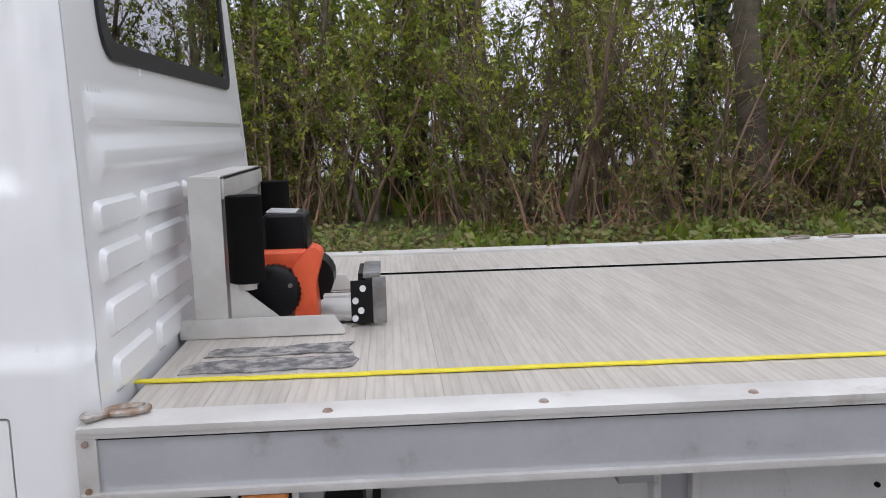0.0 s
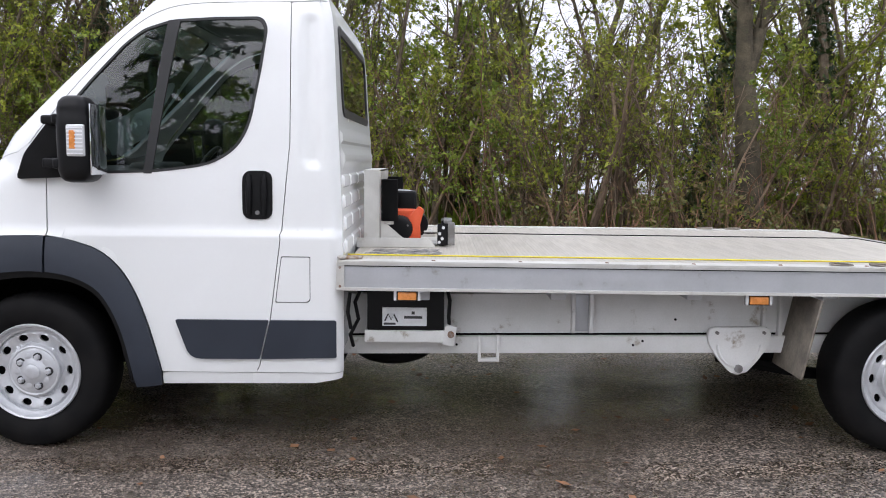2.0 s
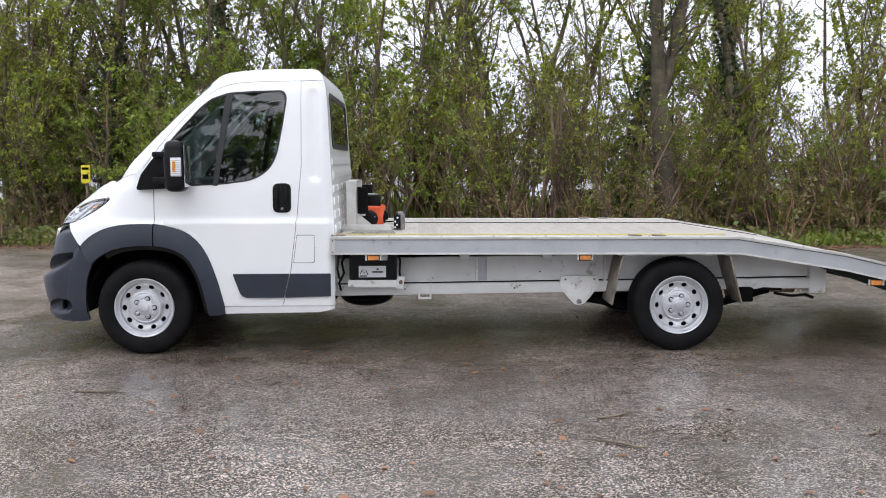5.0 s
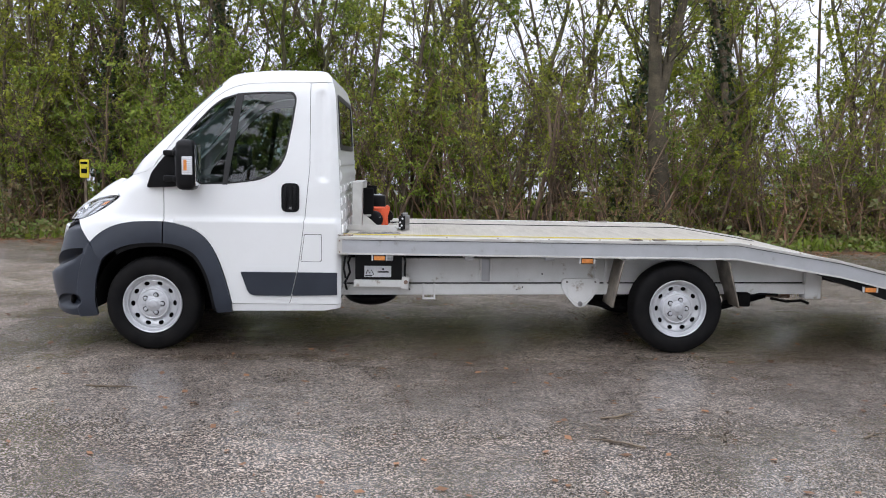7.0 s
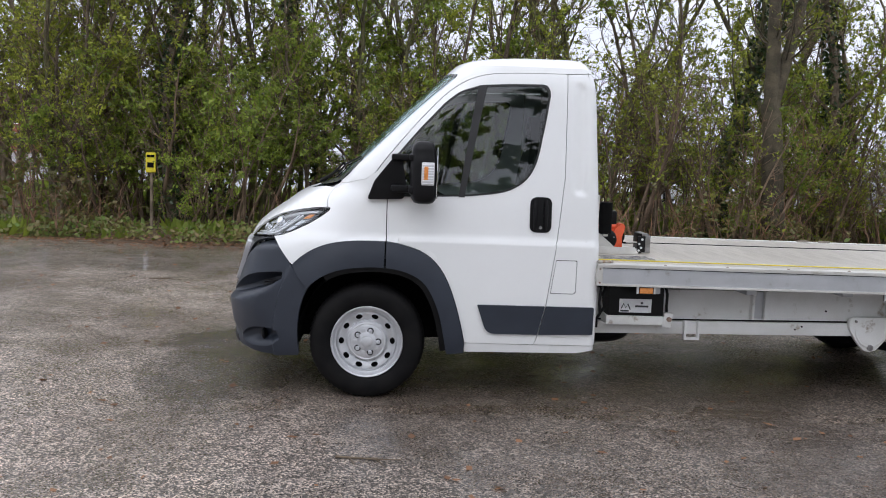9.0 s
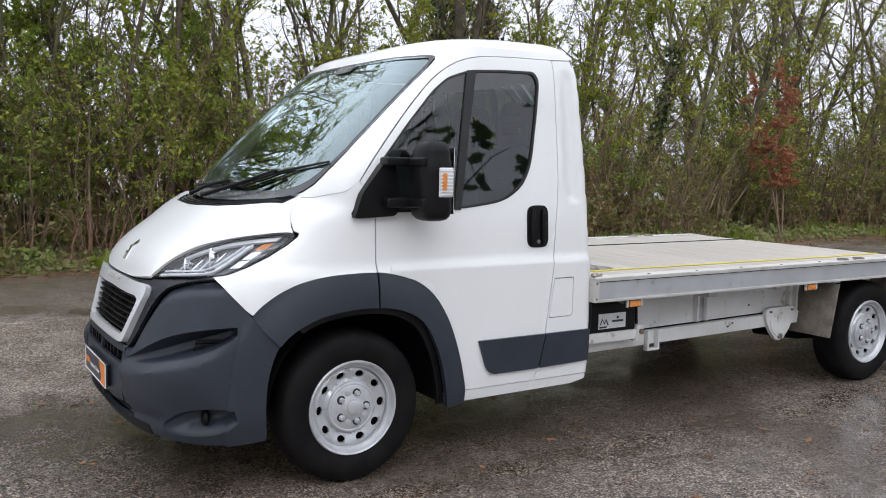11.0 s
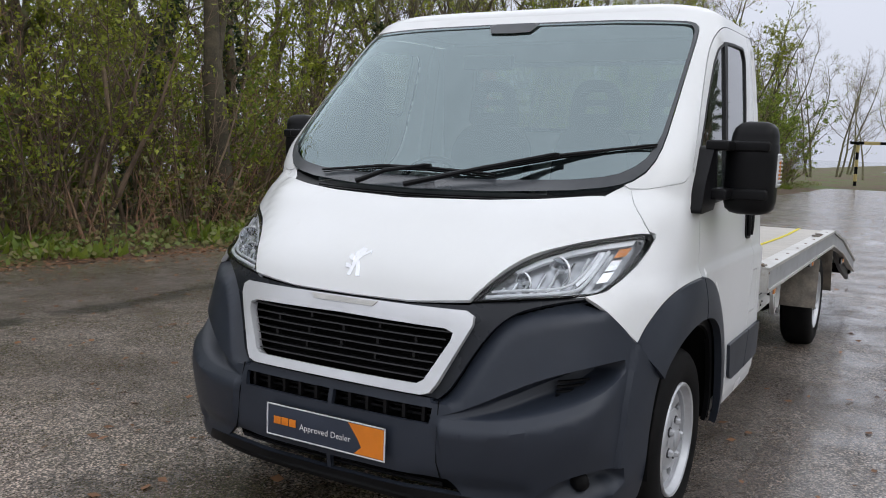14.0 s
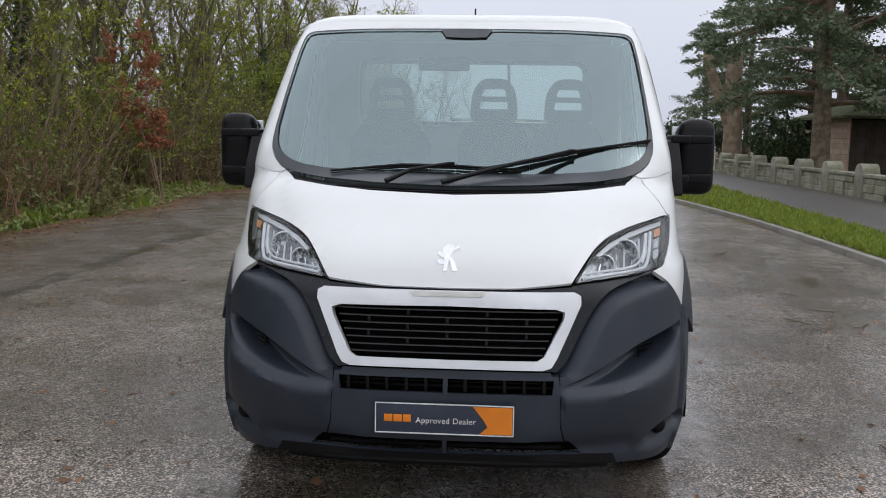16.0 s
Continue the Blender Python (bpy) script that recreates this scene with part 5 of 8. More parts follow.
sheet(bm, [(-0.90, 0.55), (0.90, 0.55), (0.90, 2.03), (-0.90, 2.03)], [rounded([(-0.70, 1.535), (0.70, 1.535), (0.70, 1.935), (-0.70, 1.935)], 0.075)], 0.1, lambda y, z, d: Vector((tail(z) - 0.035 + d, y, z)), 0.0)
part("back_wall_lining", bm, CAB_LINING, back_wall)

# under the skin: dark floor, bulkhead and engine bay
bm = bmesh.new()
box(bm, 0.50, 1.40, -0.96, 0.96, 0.33, 0.62)
box(bm, -0.50, 0.52, -0.56, 0.56, 0.28, 0.98)
box(bm, -0.66, -0.48, -0.62, 0.62, 0.40, 0.84)
part("underbody", bm, BLACK_MATT, truck)

# inside the cab: dashboard, wheel, three seats
dash = bmesh.new()
prism(dash, rounded([(-0.32, 0.95), (0.18, 0.80), (0.30, 1.00), (0.28, 1.17), (0.12, 1.245), (-0.22, 1.262)], 0.05), -0.76, 0.76, 0.01)
dash = part("dashboard", dash, DASH, truck, "dark grey moulded dashboard")
part("instrument_hood", box_mesh(0.02, 0.26, 0.24, 0.66, 1.16, 1.285, bevel=0.05, seg=4), DASH, dash)
part("paper_sheet", box_mesh(-0.11, -0.10, -0.62, -0.50, 1.296, 1.31), SHEET_WHITE, dash, "pale tax disc holder")
wheel_bm = bmesh.new()
m = Matrix.Translation((0.42, 0.44, 1.20)) @ Euler((0, radians(-62), 0)).to_matrix().to_4x4()
tube(wheel_bm, [m @ Vector((0.0 + 0.19 * math.cos(a), 0.19 * math.sin(a), 0)) for a in np.linspace(0, 2 * math.pi, 33)], 0.017, 10, False)
tube(wheel_bm, [m @ Vector((0, -0.19, 0)), m @ Vector((0, 0, -0.03)), m @ Vector((0, 0.19, 0))], 0.016, 8)
tube(wheel_bm, [m @ Vector((0, 0, -0.03)), m @ Vector((0, 0, -0.22))], 0.045, 12)
bmesh.ops.create_uvsphere(wheel_bm, u_segments=16, v_segments=8, radius=0.065, matrix=m @ Matrix.Diagonal((1, 1, 0.5, 1)))
part("steering_wheel", wheel_bm, BLACK_PLASTIC, truck, "black steering wheel")


def seat(y, w):
    s = part("seat", box_mesh(0.62, 1.12, y - w / 2, y + w / 2, 0.82, 1.0, bevel=0.05, seg=4), SEAT_CLOTH, truck, "dark grey cloth seat with a slotted headrest")
    bm = bmesh.new()
    sheet(bm, rounded([(y - w / 2, 0.95), (y + w / 2, 0.95), (y + w / 2 - 0.02, 1.45), (y + 0.15, 1.565), (y - 0.15, 1.565), (y - w / 2 + 0.02, 1.45)], 0.06), [], 0.06, lambda a, z, d: Vector((1.06 + 0.16 * (z - 0.95) + d, a, z)), -0.11)
    sheet(bm, rounded([(y - w / 2, 0.95), (y + w / 2, 0.95), (y + w / 2 - 0.02, 1.45), (y + 0.15, 1.565), (y - 0.15, 1.565), (y - w / 2 + 0.02, 1.45)], 0.06), [], 0.06, lambda a, z, d: Vector((1.17 + 0.16 * (z - 0.95) + d, a, z)), 0.0)
    part("backrest", bm, SEAT_CLOTH, s)
    bm = bmesh.new()
    outer = rounded([(y - 0.145, 1.56), (y + 0.145, 1.56), (y + 0.13, 1.74), (y + 0.075, 1.815), (y - 0.075, 1.815), (y - 0.13, 1.74)], 0.05)
    slots = [rounded([(y - 0.085, 1.635), (y + 0.085, 1.635), (y + 0.080, 1.68), (y - 0.080, 1.68)], 0.012), rounded([(y - 0.075, 1.71), (y + 0.075, 1.71), (y + 0.06, 1.755), (y - 0.06, 1.755)], 0.012)]
    sheet(bm, outer, slots, 0.04, lambda a, z, d: Vector((1.17 + d, a, z)), -0.07)
    sheet(bm, outer, slots, 0.04, lambda a, z, d: Vector((1.24 + d, a, z)), 0.0)
    part("headrest", bm, SEAT_CLOTH, s, "slotted headrest")


for y, w in ((0.48, 0.50), (-0.14, 0.46), (-0.58, 0.46)):
    seat(y, w)
part("rear_view_mirror", box_mesh(0.38, 0.42, -0.02, 0.24, 1.80, 1.87, bevel=0.018, seg=3), BLACK_PLASTIC, truck, "black cab mirror")

# door mirrors on two arms
for side in (-1, 1):
    bm = bmesh.new()
    prism(bm, rounded([(-0.02, 1.215), (0.20, 1.225), (0.215, 1.30), (0.185, 1.475), (0.13, 1.47), (0.02, 1.33)], 0.02), -0.035, 0.035, 0.008)
    turned(bm, Matrix.Translation((0, side * 0.990, 0)))
    mirror = part("door_mirror", bm, BLACK_PLASTIC, truck, "black two-part door mirror with a clear and amber repeater")
    bm = bmesh.new()
    rows = []
    for z, w, dx, out in ((1.207, 0.45, 0.45, 0.0), (1.214, 0.74, 0.72, 0.0), (1.230, 0.92, 0.90, 0.0), (1.262, 1.0, 1.0, 0.0), (1.340, 1.0, 1.0, 0.0), (1.420, 1.0, 1.0, 0.0), (1.480, 1.0, 0.99, 0.0), (1.489, 0.90, 0.93, 0.006), (1.520, 0.88, 0.90, 0.008), (1.548, 0.80, 0.80, 0.010), (1.566, 0.62, 0.62, 0.012), (1.574, 0.36, 0.36, 0.012)):
        ring = []
        for k in range(28):
            a = 2 * math.pi * k / 28
            ca, sa = math.cos(a), math.sin(a)
            px = 0.312 + 0.078 * dx * math.copysign(abs(ca) ** 0.62, ca) - 0.02 * (z - 1.39)
            py = -0.0075 - out + 0.0985 * w * math.copysign(abs(sa) ** 0.62, sa)
            ring.append(bm.verts.new((px, py, z)))
        rows.append(ring)
    for lower, upper in zip(rows, rows[1:]):
        for k in range(28):
            bm.faces.new((lower[k], lower[(k + 1) % 28], upper[(k + 1) % 28], upper[k]))
    bm.faces.new(rows[0][::-1])
    bm.faces.new(rows[-1])
    turned(bm, Matrix.Translation((0, side * 1.125, 0)) @ Matrix.Diagonal((1, -side, 1, 1)))
    house = part("housing", bm, BLACK_PLASTIC, mirror, "rounded black mirror housing with a domed top", 50)
    for z, h in ((1.476, 0.020), (1.288, 0.022)):
        bm = bmesh.new()
        box(bm, 0.224, 0.275, side * 1.125 - 0.085, side * 1.125 + 0.085, z - h, z + h, bevel=0.012, seg=3)
        box(bm, 0.12, 0.27, min(side * 0.99, side * 1.08), max(side * 0.99, side * 1.08), z - h, z + h, bevel=0.014, seg=3)
        part("mirror_arm", bm, BLACK_PLASTIC, mirror)
    bm = bmesh.new()
    box(bm, 0.296, 0.372, -0.010, 0.010, 1.318, 1.452, bevel=0.009, seg=3)
    turned(bm, Matrix.Translation((0, side * 1.226, 0)))
    repeater = part("repeater", bm, CHROME, mirror, "clear repeater lens with fine ribs")
    for k in range(8):
        part("lens_rib", box_mesh(0.302, 0.366, side * 1.238 - 0.002, side * 1.238 + 0.002, 1.328 + 0.0155 * k, 1.333 + 0.0155 * k), SHEET_WHITE, repeater)
    bm = bmesh.new()
    box(bm, 0.310, 0.336, -0.010, 0.010, 1.350, 1.428, bevel=0.004)
    turned(bm, Matrix.Translation((0, side * 1.2305, 0)))
    part("amber_repeater", bm, AMBER, mirror, "amber repeater")
    bm = bmesh.new()
    box(bm, 0.386, 0.392, side * 1.125 - 0.085, side * 1.125 + 0.085, 1.24, 1.54, bevel=0.004)
    part("mirror_glass", bm, MIRROR_CHROME, mirror, "mirror glass")


# near-black tone that paints the shade of the recesses round the wheel nuts
POCKET_SHADE = surface("nut_pocket_shade", (0.050, 0.050, 0.053), (0.030, 0.030, 0.032), 60.0, 0.35, 0.5, metal=0.5, fine=0.2)


def wheel(x, y, turn):
    """A steel wheel: y is its outer face, turn mirrors it to the far side."""
    holder = new("wheel")
    holder.parent = truck
    tagged(holder, "silver steel wheel with a black tyre")
    m = Matrix.Translation((x, y, 0.332)) @ Euler((0, radians(17), radians(turn))).to_matrix().to_4x4()
    bm = bmesh.new()
    lathe(bm, [(0.212, 0.030), (0.222, 0.012), (0.245, 0.000), (0.290, -0.006), (0.325, 0.002), (0.343, 0.016), (0.354, 0.034), (0.360, 0.060), (0.3615, 0.11), (0.360, 0.16), (0.350, 0.20), (0.31, 0.222), (0.22, 0.215)], 128)
    for v in bm.verts:
        # tread blocks: every other ring segment stands proud, in two staggered bands
        k = round(math.atan2(v.co.z, v.co.x) / (2 * math.pi) * 128)
        rr = math.hypot(v.co.x, v.co.z)
        if rr > 0.351 and (k + (v.co.y > 0.1)) % 2:
            v.co.x, v.co.z = v.co.x * (rr - 0.007) / rr, v.co.z * (rr - 0.007) / rr
    turned(bm, m)
    for v in bm.verts:
        # the tyre flattens where it bears on the road
        if v.co.z < 0.03 - LIFT:
            v.co.y += (0.008 if turn == 0 else -0.008) * -1 * ease((0.03 - LIFT - v.co.z) / 0.03)
        v.co.z = max(v.co.z, -LIFT)
    part("tyre", bm, RUBBER, holder, "black tyre, slightly dusty")
    bm = bmesh.new()
    lathe(bm, [(0.224, 0.006), (0.219, 0.000), (0.211, 0.004), (0.206, 0.018), (0.198, 0.028), (0.190, 0.030), (0.188, 0.10), (0.17, 0.15)], 56)
    lathe(bm, [(0.224, 0.006), (0.224, 0.030)], 56)
    part("rim", turned(bm, m), STEEL_SILVER, holder, "silver painted steel rim")
    bm = bmesh.new()
    circle = [(0.193 * math.cos(2 * math.pi * k / 60), 0.193 * math.sin(2 * math.pi * k / 60)) for k in range(60)]
    holes = []
    for k in range(10):
        a = 2 * math.pi * (k + 0.5) / 10
        c = Vector((0.158 * math.cos(a), 0.158 * math.sin(a)))
        holes.append([(c.x + 0.0165 * math.cos(b) * math.cos(a) - 0.0225 * math.sin(b) * math.sin(a), c.y + 0.0165 * math.cos(b) * math.sin(a) + 0.0225 * math.sin(b) * math.cos(a)) for b in [2 * math.pi * j / 10 for j in range(10)]])
    dish = curve_through((0.0, 0.045, 0.06, 0.095, 0.112, 0.128, 0.150, 0.175, 0.193), (0.010, 0.010, 0.020, 0.024, 0.030, 0.054, 0.046, 0.038, 0.050))
    sheet(bm, circle, holes, 0.014, lambda a, b, d: Vector((a, dish(math.hypot(a, b)) - d, b)), 0.012)
    part("wheel_disc", turned(bm, m), STEEL_SILVER, holder, "pressed steel disc with ten holes", 30)
    # a flat black disc added for the shade seen through the holes
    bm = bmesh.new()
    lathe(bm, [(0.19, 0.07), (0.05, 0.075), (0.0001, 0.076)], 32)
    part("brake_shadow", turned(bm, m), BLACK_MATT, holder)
    for k in range(5):
        a = 2 * math.pi * k / 5 + 0.3
        c = Vector((0.070 * math.cos(a), 0, 0.070 * math.sin(a)))
        bm = bmesh.new()
        tube(bm, [c + Vector((0, 0.030, 0)), c + Vector((0, 0.0185, 0))], [0.021, 0.0205], 16)
        pocket = part("nut_pocket", turned(bm, m), POCKET_SHADE, holder, "dark disc drawn for the shaded recess round a wheel nut")
        bm = bmesh.new()
        tube(bm, [c + Vector((0, 0.026, 0)), c + Vector((0, 0.008, 0)), c + Vector((0, 0.002, 0))], [0.0145, 0.0140, 0.009], 6)
        part("wheel_nut", turned(bm, m), STEEL_SILVER, pocket, "silver wheel nut")
    bm = bmesh.new()
    lathe(bm, [(0.121, 0.040), (0.118, 0.028), (0.112, 0.0255), (0.106, 0.0275), (0.104, 0.034)], 48)
    part("hub_ring", turned(bm, m), STEEL_SILVER, holder, "raised ring round the hub")
    bm = bmesh.new()
    lathe(bm, [(0.036, 0.018), (0.034, 0.004), (0.028, 0.001), (0.012, 0.0), (0.0005, 0.0)], 24)
    part("hub_cap", turned(bm, m), STEEL_SILVER, holder, "embossed hub cap")
    for k in range(5):
        a = 2 * math.pi * (k + 0.5) / 5 + 0.3
        c = Vector((0.072 * math.cos(a), 0.020, 0.072 * math.sin(a)))
        bm = bmesh.new()
        bmesh.ops.create_uvsphere(bm, u_segments=10, v_segments=6, radius=0.016, matrix=Matrix.Translation(c) @ Matrix.Diagonal((1, 0.12, 1, 1)))
        part("hub_boss", turned(bm, m), STEEL_SILVER, holder)


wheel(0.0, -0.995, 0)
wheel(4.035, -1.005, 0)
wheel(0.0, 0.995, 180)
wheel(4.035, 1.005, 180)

# ---- the bed: side rails, cross planks, ramp ----
BED = [(1.448, 0.868), (4.466, 0.858), (5.285, 0.727), (6.62, 0.415)]


def bed_z(x):
    return float(np.interp(x, [p[0] for p in BED], [p[1] for p in BED]))


def rail_mesh(y_out, y_in, low, high, bevel=0.003, x0=1.406, x1=6.62):
    """A length of rail that follows the bed, between two offsets below its top."""
    xs = [x0] + [p[0] for p in BED if x0 < p[0] < x1] + [x1]
    bm = bmesh.new()
    prism(bm, [(x, bed_z(x) - low) for x in xs] + [(x, bed_z(x) - high) for x in xs[::-1]], min(y_out, y_in), max(y_out, y_in), bevel)
    return bm


bed = part("truck_bed", rail_mesh(-0.965, 0.965, 0.020, 0.045, 0, 1.46, 6.60), ALUMINIUM, truck, "worn aluminium bed with side rails and a sloping tail")
for side in (-1, 1):
    part("side_rail", rail_mesh(side * 1.045, side * 1.012, 0.018, 0.126), RAIL_GREY, bed, "grey anodised side rail")
    part("rail_lip", rail_mesh(side * 1.058, side * 0.963, 0.0, 0.012), ALUMINIUM, bed, "pale top lip of the rail")
    part("rail_lip", rail_mesh(side * 1.056, side * 1.012, 0.010, 0.020, 0.002), ALUMINIUM, bed)
    part("rail_lip", rail_mesh(side * 1.058, side * 0.998, 0.121, 0.134), ALUMINIUM, bed, "pale bottom lip of the rail")
    part("rail_groove", rail_mesh(side * 1.046, side * 1.037, 0.0225, 0.026, 0), BLACK_MATT, bed)
    part("corner_post", box_mesh(1.402, 1.438, min(side * 1.052, side * 1.007), max(side * 1.052, side * 1.007), 0.736, 0.856, bevel=0.003), ALUMINIUM, bed, "aluminium corner post")
    for z in (0.752, 0.838):
        bm = bmesh.new()
        tube(bm, [(1.419, side * 1.050, z), (1.419, side * 1.056, z)], 0.006, 10)
        part("bolt", bm, RUST, bed, "rusty bolt")
    for k in range(14):
        x = 1.836 + 0.391 * k
        if x > 6.5:
            break
        bm = bmesh.new()
        tube(bm, [(x, side * 1.020, bed_z(x) - 0.001), (x, side * 1.020, bed_z(x) + 0.004)], [0.011, 0.007], 10)
        part("bolt", bm, RUST, bed, "rusty bolt")
part("front_beam", box_mesh(1.446, 1.475, -1.005, 1.005, 0.742, 0.850, bevel=0.003), RAIL_GREY, bed)
part("tail_beam", turned(box_mesh(-0.02, 0.02, -1.035, 1.035, -0.07, 0.0, bevel=0.004), Matrix.Translation((6.60, 0, 0.415))), RAIL_GREY, bed)

# cross planks, each its own length of ribbed extrusion
plank_w = 0.152
plank_mesh = None
runs = []
for (xa, za), (xb, zb) in zip(BED, BED[1:]):
    n = round(math.hypot(xb - xa, zb - za) / plank_w)
    for k in range(n):
        t = (k + 0.5) / n
        runs.append((xa + (xb - xa) * t, za + (zb - za) * t, math.atan2(zb - za, xb - xa), math.hypot(xb - xa, zb - za) / n / plank_w))
for k, (x, z, a, stretch) in enumerate(runs):
    if plank_mesh is None:
        ob = part("plank", box_mesh(-plank_w / 2 + 0.0002, plank_w / 2 - 0.0002, -0.962, 0.962, -0.016, 0.0, bevel=0.0004, seg=1), DECK, bed)
        plank_mesh = ob.data
    else:
        ob = new("plank", plank_mesh)
        ob.parent = bed
    ob.matrix_local = Matrix.Translation((x, 0, z - 0.008)) @ Matrix.Rotation(-a, 4, "Y") @ Matrix.Diagonal((stretch, 1, 1, 1))
part("bed_seam", rail_mesh(0.485, 0.493, 0.002, 0.0078, 0, 1.9, 5.2), BLACK_MATT, bed, "dark seam along the bed")
for side, xs in ((-1, (3.685, 3.866)), (1, (3.677, 3.867))):
    for x in xs:
        bm = bmesh.new()
        bmesh.ops.create_uvsphere(bm, u_segments=16, v_segments=8, radius=0.05, matrix=Matrix.Translation((x, side * 1.0, bed_z(x) + 0.001)) @ Matrix.Diagonal((1.0, 0.55, 0.05, 1)))
        tube(bm, [(x + 0.052 * math.cos(q), side * 1.0 + 0.026 * math.sin(q), bed_z(x) + 0.006 + 0.003 * math.sin(q + side)) for q in np.linspace(0, 2 * math.pi, 17)], 0.0045, 6, False)
        part("lashing_ring", bm, STAIN_PLATE, bed, "dull worn lashing ring in a dished cup")
for pts in ([(1.497, -0.722), (1.878, -0.705), (1.868, -0.602), (1.515, -0.615)], [(1.525, -0.588), (1.862, -0.574), (1.857, -0.490), (1.535, -0.508)]):
    bm = bmesh.new()
    rng = random.Random(5)
    outline = [(x + rng.uniform(-0.008, 0.008), y + rng.uniform(-0.008, 0.008)) for x, y in resample(pts, 0.03)]
    sheet(bm, outline, [], 0.05, lambda x, y, d: Vector((x, y, 0.8625 + d)), 0.002)
    part("grip_patch", bm, surface("worn_grip_tape", (0.10, 0.10, 0.105), (0.36, 0.34, 0.31), 34.0, 0.7, 0.8, bump=0.8, grain=260, fine=0.35), bed, "worn dark grip tape patch")

# chassis
chassis = part("chassis_rail", box_mesh(1.40, 5.25, -0.76, -0.70, 0.478, 0.672, bevel=0.006), CHASSIS_WHITE, truck, "grubby white chassis rail")
part("chassis_rail", box_mesh(1.40, 5.25, 0.70, 0.76, 0.478, 0.672, bevel=0.006), CHASSIS_WHITE, truck, "grubby white chassis rail")
for y0, y1 in ((-0.79, -0.70), (0.70, 0.79)):
    part("lower_rail", box_mesh(1.40, 5.15, y0, y1, 0.385, 0.468, bevel=0.006), CHASSIS_WHITE, chassis)
part("rail_web", box_mesh(1.42, 5.2, -0.755, -0.70, 0.466, 0.480), BLACK_MATT, chassis)
for x in np.arange(1.75, 5.2, 0.62):
    part("cross_member", box_mesh(x, x + 0.07, -1.0, 1.0, 0.68, 0.735, bevel=0.004), RAIL_GREY, chassis)
part("sub_frame", box_mesh(1.46, 4.45, -0.68, -0.60, 0.62, 0.74), BLACK_MATT, chassis)
part("sub_frame", box_mesh(1.46, 4.45, 0.60, 0.68, 0.62, 0.74), BLACK_MATT, chassis)
for x in (2.50, 2.585):
    part("rail_bracket", box_mesh(x, x + 0.018, -0.80, -0.75, 0.485, 0.675, bevel=0.003), CHASSIS_WHITE, chassis)
part("rail_bracket", box_mesh(2.51, 2.595, -0.772, -0.755, 0.49, 0.67, bevel=0.003), RAIL_GREY, chassis)
for x in (2.052, 2.140):
    part("rail_bracket", box_mesh(x, x + 0.014, -0.82, -0.785, 0.36, 0.476, bevel=0.002), CHASSIS_WHITE, chassis)
part("rail_bracket", box_mesh(2.052, 2.154, -0.82, -0.785, 0.352, 0.366, bevel=0.002), CHASSIS_WHITE, chassis)
for x in (3.42, 3.50):
    part("rail_bracket", box_mesh(x, x + 0.02, -0.79, -0.75, 0.46, 0.665, bevel=0.002), CHASSIS_WHITE, chassis)
for x, z in ((2.80, 0.425), (2.845, 0.445), (1.95, 0.43), (3.0, 0.55)):
    bm = bmesh.new()
    tube(bm, [(x, -0.788, z), (x, -0.796, z)], 0.006, 8)
    part("bolt", bm, BLACK_MATT, chassis)
bm = bmesh.new()
prism(bm, rounded([(3.155, 0.515), (3.455, 0.515), (3.455, 0.44), (3.395, 0.35), (3.335, 0.285), (3.275, 0.285), (3.205, 0.36), (3.155, 0.44)], 0.03), -0.815, -0.785, 0.012)
guard = part("hanger_plate", bm, CHASSIS_WHITE, chassis, "white pressed hanger plate")
for x, z, r in ((3.304, 0.315, 0.020), (3.195, 0.490, 0.008), (3.42, 0.490, 0.008)):
    bm = bmesh.new()
    tube(bm, [(x, -0.812, z), (x, -0.828, z)], r, 10)
    part("bolt", bm, STEEL, guard)
bm = bmesh.new()
tube(bm, [(3.304 + 0.105 * math.sin(a), -0.816, 0.44 - 0.12 * math.cos(a)) for a in np.linspace(-1.5, 1.5, 15)], 0.007, 6)
part("pressed_rib", bm, CHASSIS_WHITE, guard)

for ob in [chassis] + [c for c in truck.children if c.name.startswith("chassis_rail") and c != chassis]:
    for piece in [ob] + list(ob.children_recursive):
        for v in piece.data.vertices:
            v.co.z += 0.011 * (v.co.x - 1.45)

# battery box behind the cab, its label and tray
bm = box_mesh(1.526, 1.888, -0.875, -0.60, 0.515, 0.715, bevel=0.010)
battery = part("battery_box", bm, BLACK_PLASTIC, truck, "black battery with a pale printed label on a grey tray")
part("label", box_mesh(1.598, 1.806, -0.879, -0.874, 0.541, 0.628), SHEET_WHITE, battery, "pale lilac printed label")
bm = bmesh.new()
for x0, x1, z0, z1 in ((1.70, 1.785, 0.576, 0.588), (1.735, 1.75, 0.596, 0.610), (1.605, 1.66, 0.546, 0.556)):
    box(bm, x0, x1, -0.8812, -0.878, z0, z1)
tube(bm, [(1.61, -0.8795, 0.565), (1.625, -0.8795, 0.598), (1.64, -0.8795, 0.57), (1.652, -0.8795, 0.596), (1.67, -0.8795, 0.56)], 0.004, 5)
part("label_print", bm, DASH, battery, "dark print on the label")
part("battery_tray", box_mesh(1.515, 1.905, -0.885, -0.60, 0.463, 0.520, bevel=0.006), CHASSIS_WHITE, battery, "grubby grey steel tray")
part("tray_bracket", turned(box_mesh(-0.028, 0.028, -0.02, 0.02, -0.05, 0.045, bevel=0.006), Matrix.Translation((1.915, -0.87, 0.50)) @ Matrix.Rotation(0.15, 4, "Y")), CHASSIS_WHITE, battery)
bm = bmesh.new()
tube(bm, [(1.920, -0.892, 0.505), (1.920, -0.905, 0.505)], 0.016, 10)
part("knob", bm, RUST, battery)
